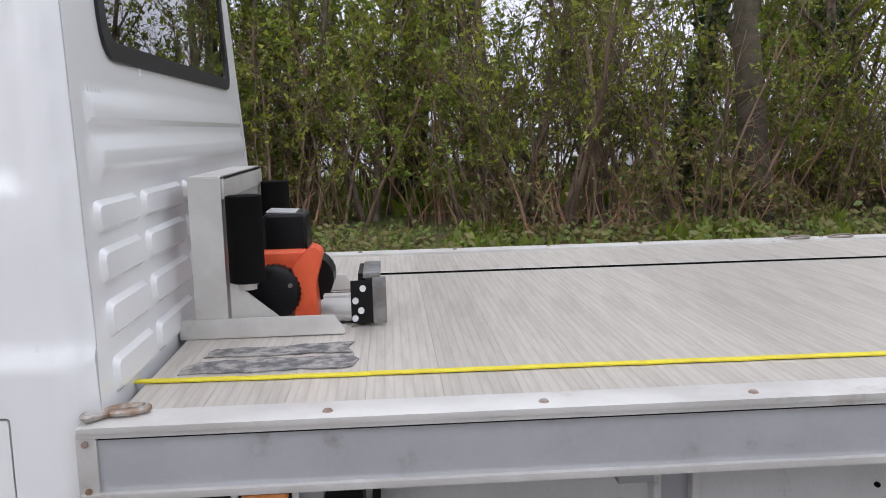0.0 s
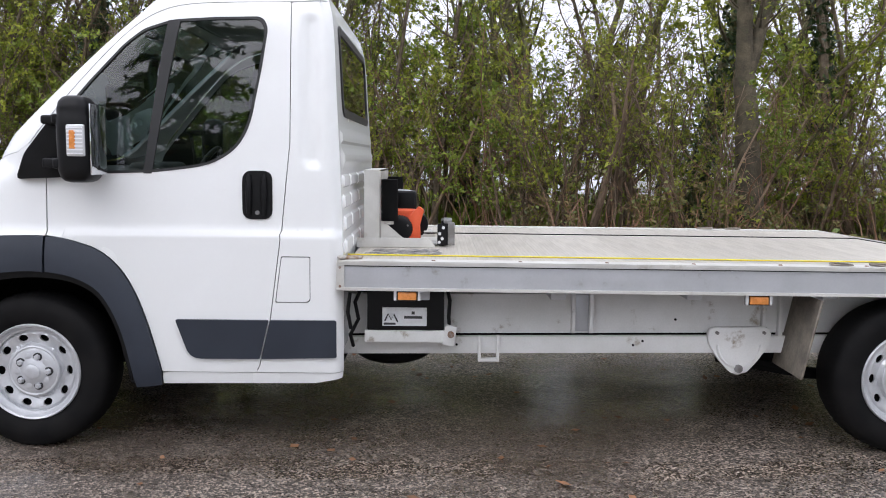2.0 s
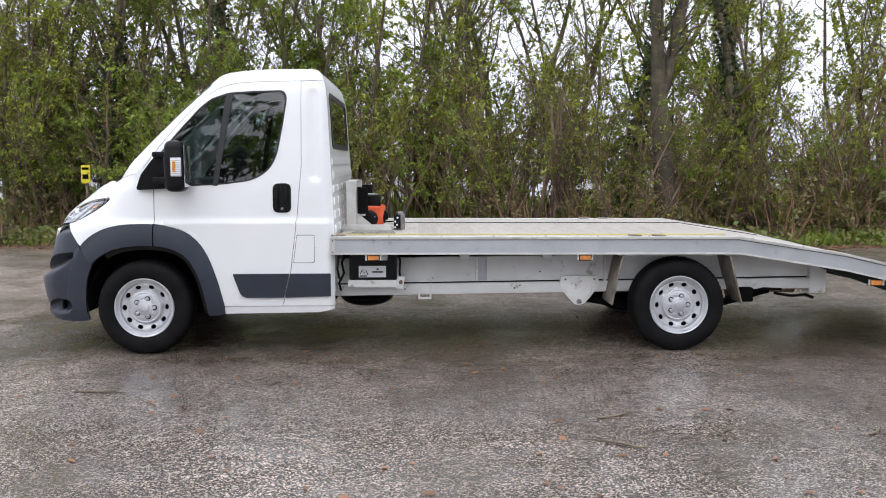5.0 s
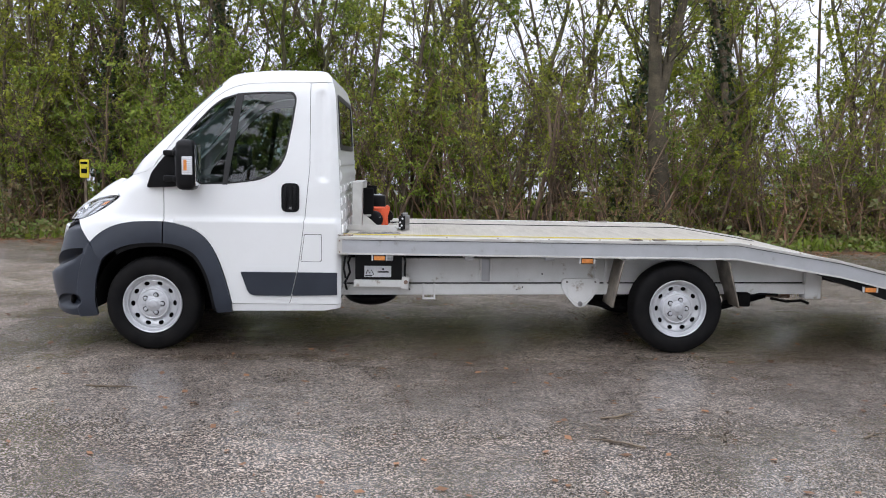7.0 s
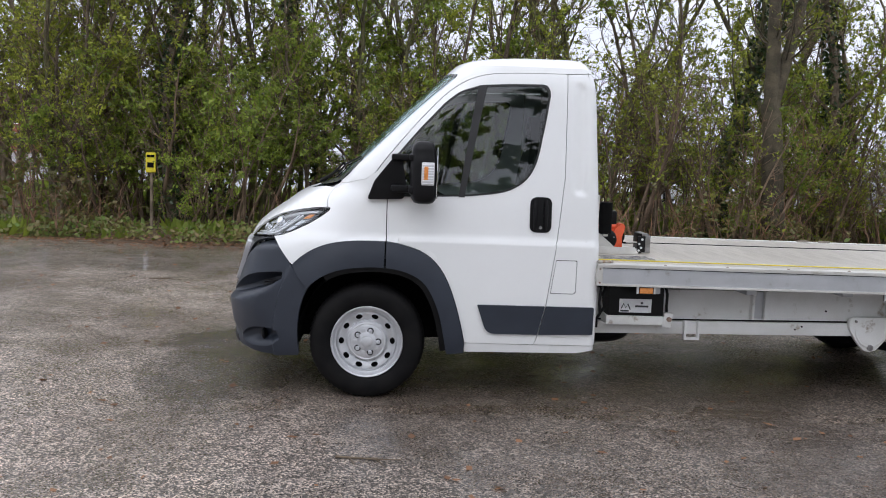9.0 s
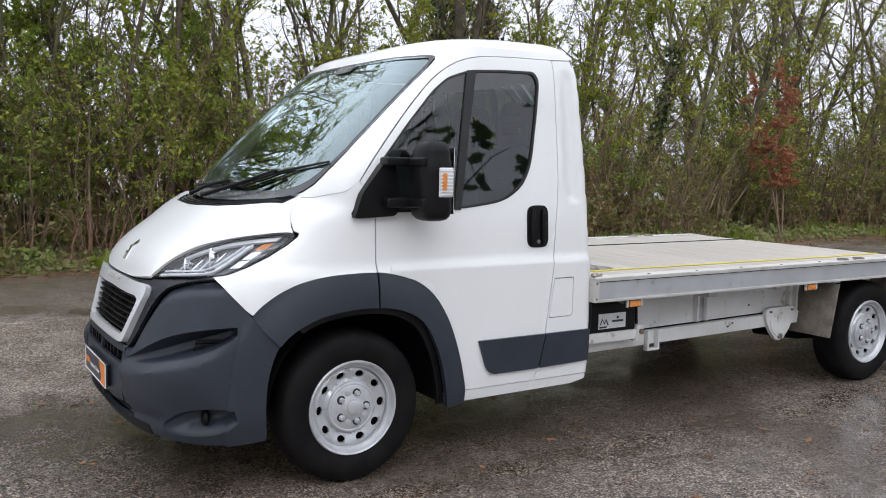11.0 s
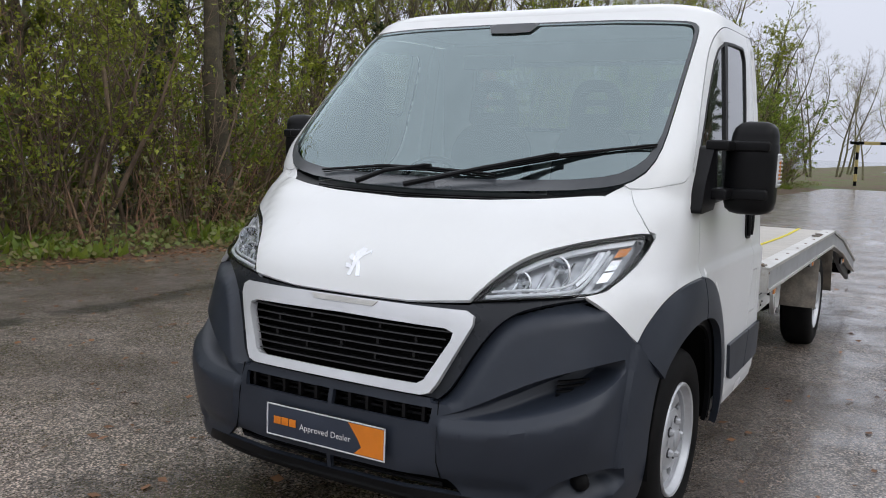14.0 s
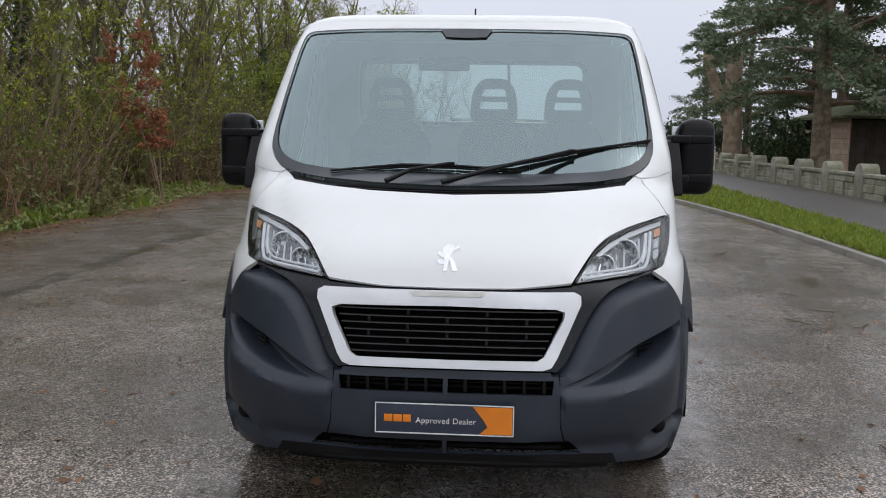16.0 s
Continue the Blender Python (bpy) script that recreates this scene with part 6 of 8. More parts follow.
for pts in ([(1.90, -0.84, 0.72), (1.915, -0.85, 0.66), (1.91, -0.86, 0.58), (1.915, -0.86, 0.52)], [(1.50, -0.90, 0.72), (1.475, -0.93, 0.66), (1.49, -0.92, 0.58), (1.45, -0.90, 0.50), (1.46, -0.86, 0.44)], [(1.455, -0.96, 0.71), (1.445, -0.97, 0.62), (1.458, -0.95, 0.54)]):
    bm = bmesh.new()
    tube(bm, pts, 0.009, 7)
    part("cable", bm, BLACK_PLASTIC, battery, "black cable")
for x in (1.719, 3.306, 5.53):
    z = bed_z(x) - 0.155 if x < 5 else bed_z(x) - 0.165
    bm = bmesh.new()
    box(bm, x - 0.058, x + 0.058, -1.03, -1.01, z - 0.028, z + 0.022, bevel=0.004)
    holder = part("marker_lamp", bm, BLACK_PLASTIC, bed, "small amber side marker lamp")
    part("lens", box_mesh(x - 0.042, x + 0.042, -1.044, -1.028, z - 0.022, z + 0.014, bevel=0.005), AMBER, holder, "amber lens")
    for q in (-0.054, 0.054):
        part("clip", box_mesh(x + q - 0.006, x + q + 0.006, -1.038, -1.026, z - 0.024, z + 0.02), CHROME, holder)

# mud flaps, axle, spare wheel and tail gear
for (xt, xb, zb) in ((3.585, 3.510, 0.345), (4.40, 4.495, 0.352)):
    for side in (-1, 1):
        bm = bmesh.new()
        box(bm, -0.006, 0.006, -0.17, 0.17, 0, 1, bevel=0.002)
        turned(bm, Matrix(((1, 0, (xt - xb), xb), (0, 1, 0, side * 0.885), (0, 0, 0.705 - zb, zb), (0, 0, 0, 1))))
        part("mud_flap", bm, STAIN_PLATE, truck, "muddy chequer-plate mud flap")
bm = bmesh.new()
tube(bm, [(4.035, -0.9, 0.335), (4.035, 0.9, 0.335)], 0.055, 12)
axle = part("rear_axle", bm, BLACK_MATT, truck)
for side in (-1, 1):
    bm = bmesh.new()
    tube(bm, [(3.25, side * 0.66, 0.36), (3.7, side * 0.66, 0.28), (4.035, side * 0.66, 0.26), (4.5, side * 0.66, 0.30), (4.85, side * 0.66, 0.40)], 0.03, 8)
    part("leaf_spring", bm, BLACK_MATT, axle)
bm = bmesh.new()
bmesh.ops.create_uvsphere(bm, u_segments=28, v_segments=14, radius=0.30, matrix=Matrix.Translation((1.62, -0.2, 0.31)) @ Matrix.Diagonal((0.75, 1, 0.30, 1)))
part("fuel_tank", bm, BLACK_PLASTIC, truck, "black plastic tank under the chassis")
bm = bmesh.new()
tube(bm, [(3.1, -0.1, 0.38), (4.2, -0.1, 0.36), (5.2, -0.35, 0.36)], 0.035, 10)
part("exhaust", bm, RUST, truck, "rusty exhaust pipe")
bm = bmesh.new()
box(bm, 4.56, 4.66, -0.86, -0.78, 0.33, 0.44, bevel=0.012)
tube(bm, [(4.62, -0.82, 0.40), (4.75, -0.82, 0.43), (4.9, -0.8, 0.42)], 0.010, 6)
tube(bm, [(4.45, -0.82, 0.36), (4.58, -0.82, 0.37)], 0.014, 8)
part("tail_coupling", bm, BLACK_MATT, truck, "dark tail coupling")
bm = bmesh.new()
tube(bm, [(4.85, -0.79, 0.39), (4.98, -0.79, 0.365), (5.1, -0.79, 0.375), (5.16, -0.79, 0.35)], 0.012, 6)
part("tail_cable", bm, BLACK_MATT, truck)
part("tail_end", box_mesh(5.12, 5.26, -0.80, -0.68, 0.385, 0.62, bevel=0.02), CHASSIS_WHITE, chassis)
for y in (-0.6, 0.6):
    part("ramp_beam", rail_mesh(y - 0.03, y + 0.03, 0.05, 0.13, 0, 5.0, 6.58), BLACK_MATT, bed)
for side in (-1, 1):
    bm = bmesh.new()
    prism(bm, [(x, bed_z(x) - 0.128) for x in (5.08, 5.285, 5.7, 6.58)] + [(6.58, bed_z(6.58) - 0.225), (5.7, bed_z(5.7) - 0.222), (5.08, bed_z(5.08) - 0.136)], min(side * 1.008, side * 0.975), max(side * 1.008, side * 0.975), 0.003)
    part("ramp_skirt", bm, BLACK_PLASTIC, bed, "black skirt under the sloping tail")
part("tail_lamp_bar", box_mesh(6.48, 6.60, -1.03, 1.03, 0.27, 0.36, bevel=0.01), BLACK_MATT, bed, "black tail lamp bar")

# ---- winch on its stand ----
Z0 = 0.862
winch = part("winch", box_mesh(1.60, 1.74, -0.20, 0.02, Z0 + 0.03, Z0 + 0.19, bevel=0.025, seg=3), ORANGE_PAINT, truck, "orange electric winch with a black control box on an aluminium stand")
bm = bmesh.new()
prism(bm, rounded([(1.70, Z0), (1.765, Z0), (1.757, Z0 + 0.10), (1.780, Z0 + 0.185), (1.750, Z0 + 0.205), (1.70, Z0 + 0.15)], 0.012), -0.25, -0.16, 0.006)
part("winch_foot", bm, ORANGE_PAINT, winch, "orange winch foot")
bm = bmesh.new()
tube(bm, [(1.735, -0.16, Z0 + 0.10), (1.735, -0.04, Z0 + 0.10)], 0.066, 24)
part("drum", bm, BLACK_PLASTIC, winch, "black rope drum")
bm = bmesh.new()
lathe(bm, [(0.066, 0.062), (0.069, 0.050), (0.069, 0.014), (0.066, 0.008), (0.056, 0.0), (0.030, -0.001), (0.0005, -0.001)], 60)
for v in bm.verts:
    # every other strip of the rim stands proud
    rr = math.hypot(v.co.x, v.co.z)
    if rr > 0.064 and round(math.atan2(v.co.z, v.co.x) / (2 * math.pi) * 60) % 2:
        v.co.x, v.co.z = v.co.x * 1.055, v.co.z * 1.055
turned(bm, Matrix.Translation((1.648, -0.272, Z0 + 0.085)))
part("motor_cap", bm, BLACK_PLASTIC, winch, "ribbed black motor cap")
for a in (0.4, 2.5, 4.6):
    bm = bmesh.new()
    tube(bm, [(1.648 + 0.05 * math.cos(a), -0.270, Z0 + 0.085 + 0.05 * math.sin(a)), (1.648 + 0.05 * math.cos(a), -0.278, Z0 + 0.085 + 0.05 * math.sin(a))], 0.006, 8)
    part("screw", bm, STEEL, winch)
control = part("control_box", box_mesh(1.615, 1.735, -0.18, -0.02, Z0 + 0.165, Z0 + 0.285, bevel=0.02, seg=3), BLACK_PLASTIC, winch, "black control box")
part("control_label", turned(box_mesh(-0.04, 0.04, -0.06, 0.06, 0.0, 0.003), Matrix.Translation((1.665, -0.10, Z0 + 0.285)) @ Matrix.Rotation(0.06, 4, "Y")), CHROME, control, "silver label plate")
for y, z0 in ((-0.375, 0.0), (0.235, 0.0)):
    sgn = -1 if y < 0 else 1
    bm = bmesh.new()
    channel = [(1.471, y - 0.012), (1.551, y - 0.012), (1.551, y + 0.045), (1.541, y + 0.045), (1.541, y - 0.002), (1.481, y - 0.002), (1.481, y + 0.045), (1.471, y + 0.045)]
    low, high = ([bm.verts.new((px, py, z)) for px, py in channel] for z in (Z0 + 0.01, 1.258))
    for i in range(8):
        bm.faces.new((low[i - 1], low[i], high[i], high[i - 1]))
    bm.faces.new(low[::-1])
    bm.faces.new(high)
    post = part("stand_post", bm, ALUMINIUM, winch, "pale aluminium channel post")
    bm = bmesh.new()
    prism(bm, [(1.558, Z0 + 0.045), (1.675, Z0 + 0.045), (1.558, Z0 + 0.145)], y - 0.004, y + 0.002)
    part("gusset", bm, ALUMINIUM, post)
    bm = bmesh.new()
    prism(bm, [(1.432, Z0 - 0.001), (1.838, Z0 - 0.001), (1.838, Z0 + 0.010), (1.812, Z0 + 0.048), (1.432, Z0 + 0.048)], y - 0.022, y - 0.014, 0.001)
    box(bm, 1.432, 1.838, y - 0.02, y + 0.05, Z0 - 0.001, Z0 + 0.007)
    part("stand_foot", bm, ALUMINIUM, post, "aluminium angle foot")
    bm = bmesh.new()
    tube(bm, [(1.602, y + 0.0, 0.998), (1.602, y, 1.0), (1.602, y, 1.212), (1.602, y, 1.214)], [0.040, 0.044, 0.044, 0.040], 24)
    part("roller", bm, BLACK_MATT, post, "black foam-covered roller")
    bm = bmesh.new()
    tube(bm, [(1.602, y, 0.98), (1.602, y, 1.0)], 0.022, 12)
    part("roller_pin", bm, ALUMINIUM, post)
bm = bmesh.new()
box(bm, 1.466, 1.557, -0.375, 0.28, 1.252, 1.262, bevel=0.002)
box(bm, 1.547, 1.557, -0.375, 0.28, 1.205, 1.262, bevel=0.002)
part("stand_top", bm, ALUMINIUM, winch, "aluminium channel top bar")
part("stand_plate", box_mesh(1.50, 1.90, -0.26, 0.12, Z0, Z0 + 0.008, bevel=0.002), ALUMINIUM, winch)
lead = part("fairlead", box_mesh(1.872, 1.890, -0.30, -0.13, Z0 + 0.0, Z0 + 0.135, bevel=0.004), BLACK_PLASTIC, winch, "black roller fairlead")
for z in (Z0 + 0.018, Z0 + 0.115):
    bm = bmesh.new()
    tube(bm, [(1.905, -0.30, z), (1.905, -0.13, z)], 0.014, 12)
    part("fairlead_roller", bm, STEEL, lead, "steel roller")
for y in (-0.285, -0.145):
    bm = bmesh.new()
    tube(bm, [(1.912, y, Z0 + 0.01), (1.912, y, Z0 + 0.125)], 0.015, 12)
    part("fairlead_roller", bm, STEEL, lead, "steel roller")
part("fairlead_cap", box_mesh(1.885, 1.93, -0.31, -0.12, Z0 + 0.122, Z0 + 0.138, bevel=0.003), STEEL, lead)
for z in (0.035, 0.065, 0.095):
    bm = bmesh.new()
    tube(bm, [(1.88, -0.302, Z0 + z), (1.88, -0.310, Z0 + z)], 0.010, 10)
    part("bolt", bm, CHROME, lead)
part("fairlead_side", box_mesh(1.852, 1.908, -0.318, -0.310, Z0 + 0.006, Z0 + 0.118, bevel=0.003), BLACK_PLASTIC, lead, "black drilled side plate")
for x, z in ((1.884, 0.098), (1.864, 0.066), (1.878, 0.040), (1.862, 0.020)):
    bm = bmesh.new()
    tube(bm, [(x, -0.318, Z0 + z), (x, -0.324, Z0 + z)], 0.0085, 10)
    part("bolt", bm, CHROME, lead)
part("fairlead_frame", box_mesh(1.908, 1.944, -0.316, -0.300, Z0 + 0.004, Z0 + 0.125, bevel=0.003), STEEL, lead, "steel frame end")
bm = bmesh.new()
tube(bm, [(1.735, -0.10, Z0 + 0.06), (1.80, -0.16, Z0 + 0.055), (1.88, -0.21, Z0 + 0.065)], 0.006, 6)
part("rope", bm, BLACK_MATT, winch, "dark winch rope")
for z in (0.02, 0.07):
    part("angle_bracket", box_mesh(1.78, 1.875, -0.29, -0.25, Z0 + z, Z0 + z + 0.006), ALUMINIUM, winch)

# loose on the bed: strap and hook
bm = bmesh.new()
xs = np.linspace(1.412, 4.45, 60)
rng = random.Random(3)
rows = []
for x in xs:
    y = -0.755 - 0.032 * (x - 1.41) * (1 - (x - 1.41) / 4.2) + 0.006 * math.sin(3 * x) + rng.uniform(-0.002, 0.002)
    z = bed_z(x) - 0.0065 + 0.0035
    rows.append([bm.verts.new((x, y - 0.010, z)), bm.verts.new((x, y + 0.010, z + 0.001)), bm.verts.new((x, y + 0.010, z - 0.003)), bm.verts.new((x, y - 0.010, z - 0.003))])
for a, b in zip(rows, rows[1:]):
    for i in range(4):
        bm.faces.new((a[i], a[(i + 1) % 4], b[(i + 1) % 4], b[i]))
bm.faces.new(rows[0])
bm.faces.new(rows[-1][::-1])
strap = tagged(finish("strap", bm, YELLOW), "long thin bright yellow strap lying along the aluminium bed", "strap")
strap.location.z = LIFT
bm = bmesh.new()
c = Vector((1.535, -1.015, 0.876))
tube(bm, [c + Vector((0.050 * math.cos(a), 0.026 * math.sin(a), 0)) for a in np.linspace(0.7, 2 * math.pi + 0.2, 22)], 0.0095, 8)
tube(bm, [c + Vector((-0.045, -0.012, 0)), c + Vector((-0.075, -0.03, 0.003)), c + Vector((-0.095, -0.03, 0.0))], [0.010, 0.014, 0.016], 8)
tube(bm, [c + Vector((-0.09 + 0.014 * math.cos(a), -0.034 + 0.018 * math.sin(a), 0.004)) for a in np.linspace(0, 2 * math.pi, 13)], 0.007, 6, False)
hook = tagged(finish("tow_hook", bm, surface("galvanised_hook", (0.40, 0.39, 0.36), (0.25, 0.16, 0.10), 25.0, 0.45, 0.6, metal=0.6, bump=0.4, grain=200), None), "galvanised steel hook with rust on the bed's front corner", "hook")
hook.matrix_basis = Matrix.Translation((1.475, -0.985, 0.876 + LIFT)) @ Matrix.Rotation(0.25, 4, "Z") @ Matrix.Scale(0.72, 4) @ Matrix.Translation(-c)

# ---- plants ----
BARK = surface("brown_bark", (0.185, 0.145, 0.100), (0.095, 0.072, 0.050), 6.0, 0.85, 0.95, bump=0.8, grain=60, dist=0.01, fine=0.35, random=0.25)
GREEN_BARK = surface("mossy_bark", (0.165, 0.160, 0.075), (0.095, 0.080, 0.052), 4.0, 0.85, 0.95, bump=0.8, grain=60, dist=0.01, fine=0.35, random=0.2)
TWIG = surface("twig_bark", (0.235, 0.165, 0.110), (0.115, 0.080, 0.052), 3.0, 0.8, 0.9, fine=0.2, random=0.3)
CANE = surface("red_brown_cane", (0.27, 0.14, 0.085), (0.18, 0.115, 0.07), 5.0, 0.7, 0.8, fine=0.2, random=0.2)
SPRING = leaf_mat("spring_leaf", (0.39, 0.42, 0.046), (0.135, 0.175, 0.025), 0.45)
HEDGE_LEAF = leaf_mat("hedge_leaf", (0.32, 0.40, 0.050), (0.105, 0.160, 0.026), 0.45)
IVY = leaf_mat("ivy_leaf", (0.020, 0.042, 0.013), (0.045, 0.075, 0.022), 0.15, 0.35)
BRAMBLE_LEAF = leaf_mat("bramble_leaf", (0.085, 0.125, 0.025), (0.19, 0.13, 0.05), 0.25, 0.45)
NETTLE = leaf_mat("verge_leaf", (0.130, 0.205, 0.035), (0.200, 0.155, 0.060), 0.3)
DRY_LEAF = leaf_mat("dry_leaf", (0.36, 0.185, 0.095), (0.165, 0.090, 0.050), 0.2, 0.8)
COPPER_LEAF = leaf_mat("copper_leaf", (0.38, 0.150, 0.070), (0.23, 0.092, 0.046), 0.40)
NEEDLE = leaf_mat("dark_needles", (0.085, 0.120, 0.066), (0.150, 0.190, 0.108), 0.28, 0.6)
GRASS_BLADE = leaf_mat("grass_blade", (0.30, 0.36, 0.050), (0.17, 0.24, 0.036), 0.4)


class Growth:
    """Collects tapering branches and leaf blades as plain mesh data."""

    def __init__(self, seed, simple=True):
        self.simple = simple
        self.rng = random.Random(seed)
        self.verts, self.faces, self.lines = [], [], []

    def spread(self, d, angle):
        """The direction d bent by about angle radians to a random side."""
        r = self.rng
        side = Vector((r.gauss(0, 1), r.gauss(0, 1), r.gauss(0, 1)))
        side = (side - d * side.dot(d))
        side = side.normalized() if side.length > 1e-6 else d.orthogonal().normalized()
        return (d * math.cos(angle) + side * math.sin(angle)).normalized()

    def branch(self, p, d, length, r0, r1, steps, wander, lift):
        pts, radii = [p.copy()], [r0]
        for k in range(steps):
            d = self.spread(d, abs(self.rng.gauss(0, wander)))
            d = (d + Vector((0, 0, lift))).normalized()
            p = p + d * (length / steps)
            pts.append(p.copy())
            radii.append(r0 + (r1 - r0) * (k + 1) / steps)
        self.lines.append((pts, radii))
        return pts, radii

    def stick(self, pts, radii, seg):
        base = len(self.verts)
        side = None
        for i, p in enumerate(pts):
            d = (pts[min(i + 1, len(pts) - 1)] - pts[max(i - 1, 0)]).normalized()
            side = d.orthogonal() if side is None else side - d * side.dot(d)
            side = side.normalized() if side.length > 1e-6 else d.orthogonal().normalized()
            up = d.cross(side)
            for k in range(seg):
                a = 2 * math.pi * k / seg
                self.verts.append(tuple(p + radii[i] * (math.cos(a) * side + math.sin(a) * up)))
        for i in range(len(pts) - 1):
            for k in range(seg):
                a, b = base + i * seg + k, base + i * seg + (k + 1) % seg
                self.faces.append((a, b, b + seg, a + seg))

    def leaf(self, p, size, flat=0.0, lean=None):
        r = self.rng
        d = Vector((r.gauss(0, 1), r.gauss(0, 1), r.gauss(0, 1) * (1 - flat) + (0 if lean is None else lean))).normalized()
        n = d.orthogonal().normalized() if flat < 0.5 else Vector((-d.y, d.x, 0)).normalized()
        n = self.spread(n, r.uniform(0, 0.6 if flat else 3.1))
        w = n * size * r.uniform(0.28, 0.42)
        l = d * size * r.uniform(0.7, 1.3)
        k = len(self.verts)
        if self.simple:
            self.verts += [tuple(p + w * 1.25), tuple(p + l), tuple(p - w * 1.25)]
            self.faces.append((k, k + 1, k + 2))
        else:
            self.verts += [tuple(p), tuple(p + l * 0.45 + w), tuple(p + l), tuple(p + l * 0.45 - w)]
            self.faces.append((k, k + 1, k + 2, k + 3))

    def mesh(self, name, material, smooth=True):
        me = bpy.data.meshes.new(name)
        me.from_pydata(self.verts, [], self.faces)
        me.materials.append(material)
        if smooth:
            me.polygons.foreach_set("use_smooth", [True] * len(me.polygons))
        return me


def child(name, mesh, parent, label=""):
    ob = new(name, mesh)
    ob.parent = parent
    if label:
        tagged(ob, label)
    return ob


def leafy_tips(tips, seed, scale):
    """The twigs that have broken into leaf: whole sprays at a time, with bare ones between."""
    out = [t for t in tips if noise.noise(t[0] * scale + Vector((seed, 0, 0))) > -0.06]
    return out or tips


def make_tree(seed, height, stems, leaves, leaf_size, spread, bark, leaf_material, lift=0.10, low=0.18, twigs=1.0, ivy=0.0):
    """trunk, branches and crown meshes of one thin woodland tree at the origin."""
    trunk, fine, crown, coat = Growth(seed), Growth(seed + 1), Growth(seed + 2), Growth(seed + 3)
    r = trunk.rng
    tips = []
    for s in range(stems):
        h = height * r.uniform(0.75, 1.0)
        d = trunk.spread(Vector((0, 0, 1)), r.uniform(0.03, 0.10 + 0.10 * (stems > 1)))
        r0 = (0.011 + 0.003 * r.random()) * h * (1.0 if stems == 1 else 0.75)
        pts, radii = trunk.branch(Vector((r.uniform(-0.15, 0.15), r.uniform(-0.15, 0.15), -0.1)) * (stems > 1) + Vector((0, 0, -0.05)), d, h, r0 * r.uniform(0.7, 1.35), 0.012, 12, 0.15, 0.05)
        trunk.stick(pts, radii, 8)
        if ivy:
            for k in range(int(900 * ivy)):
                t = r.random() ** 1.3 * 0.55
                i = min(int(t * 12), 11)
                q = pts[i].lerp(pts[i + 1], t * 12 - i)
                a = r.uniform(0, 2 * math.pi)
                rad = radii[i] + r.uniform(0.02, 0.16) * (1 - t)
                coat.leaf(q + Vector((rad * math.cos(a), rad * math.sin(a), r.uniform(-0.1, 0.1))), 0.085)
        limbs = int(r.uniform(11, 16))
        for b in range(limbs):
            t = low + (1 - low) * (b + r.random()) / limbs
            i = min(int(t * 12), 11)
            p = pts[i].lerp(pts[i + 1], t * 12 - i)
            ln = h * r.uniform(0.16, 0.30) * (1.15 - 0.6 * t) * spread
            lp, lr = trunk.branch(p, trunk.spread(Vector((0, 0, 1)), r.uniform(0.5, 1.15)), ln, max(radii[i] * 0.45, 0.012), 0.005, 6, 0.22, lift)
            trunk.stick(lp, lr, 5)
            for w in range(int(r.uniform(5, 9) * twigs)):
                u = r.uniform(0.15, 1.0)
                j = min(int(u * 6), 5)
                q = lp[j].lerp(lp[j + 1], u * 6 - j)
                tp, tr = fine.branch(q, fine.spread((lp[j + 1] - lp[j]).normalized(), r.uniform(0.4, 1.1)), r.uniform(0.25, 0.75), 0.0055, 0.002, 2, 0.32, 0.06)
                fine.stick(tp, tr, 3)
                tips.append(tp)
                for v in range(int(r.uniform(1, 4) * twigs)):
                    m = r.randrange(1, 3)
                    sp, sr = fine.branch(tp[m], fine.spread((tp[m] - tp[m - 1]).normalized(), r.uniform(0.4, 1.0)), r.uniform(0.12, 0.38), 0.0032, 0.0014, 1, 0.2, 0.04)
                    fine.stick(sp, sr, 3)
                    tips.append(sp)
    c = crown.rng
    leafy = leafy_tips(tips, seed, 1.1) if leaves else tips
    for k in range(leaves):
        tp = c.choice(leafy)
        i = c.randrange(len(tp) - 1)
        crown.leaf(tp[i].lerp(tp[i + 1], c.random()) + Vector((c.gauss(0, 0.02), c.gauss(0, 0.02), c.gauss(0, 0.02))), leaf_size * c.uniform(0.6, 1.3))
    return (trunk.mesh("trunk", bark), fine.mesh("brushwood", TWIG), crown.mesh("crown", leaf_material, False) if leaves else None, coat.mesh("ivy", IVY, False) if ivy else None)


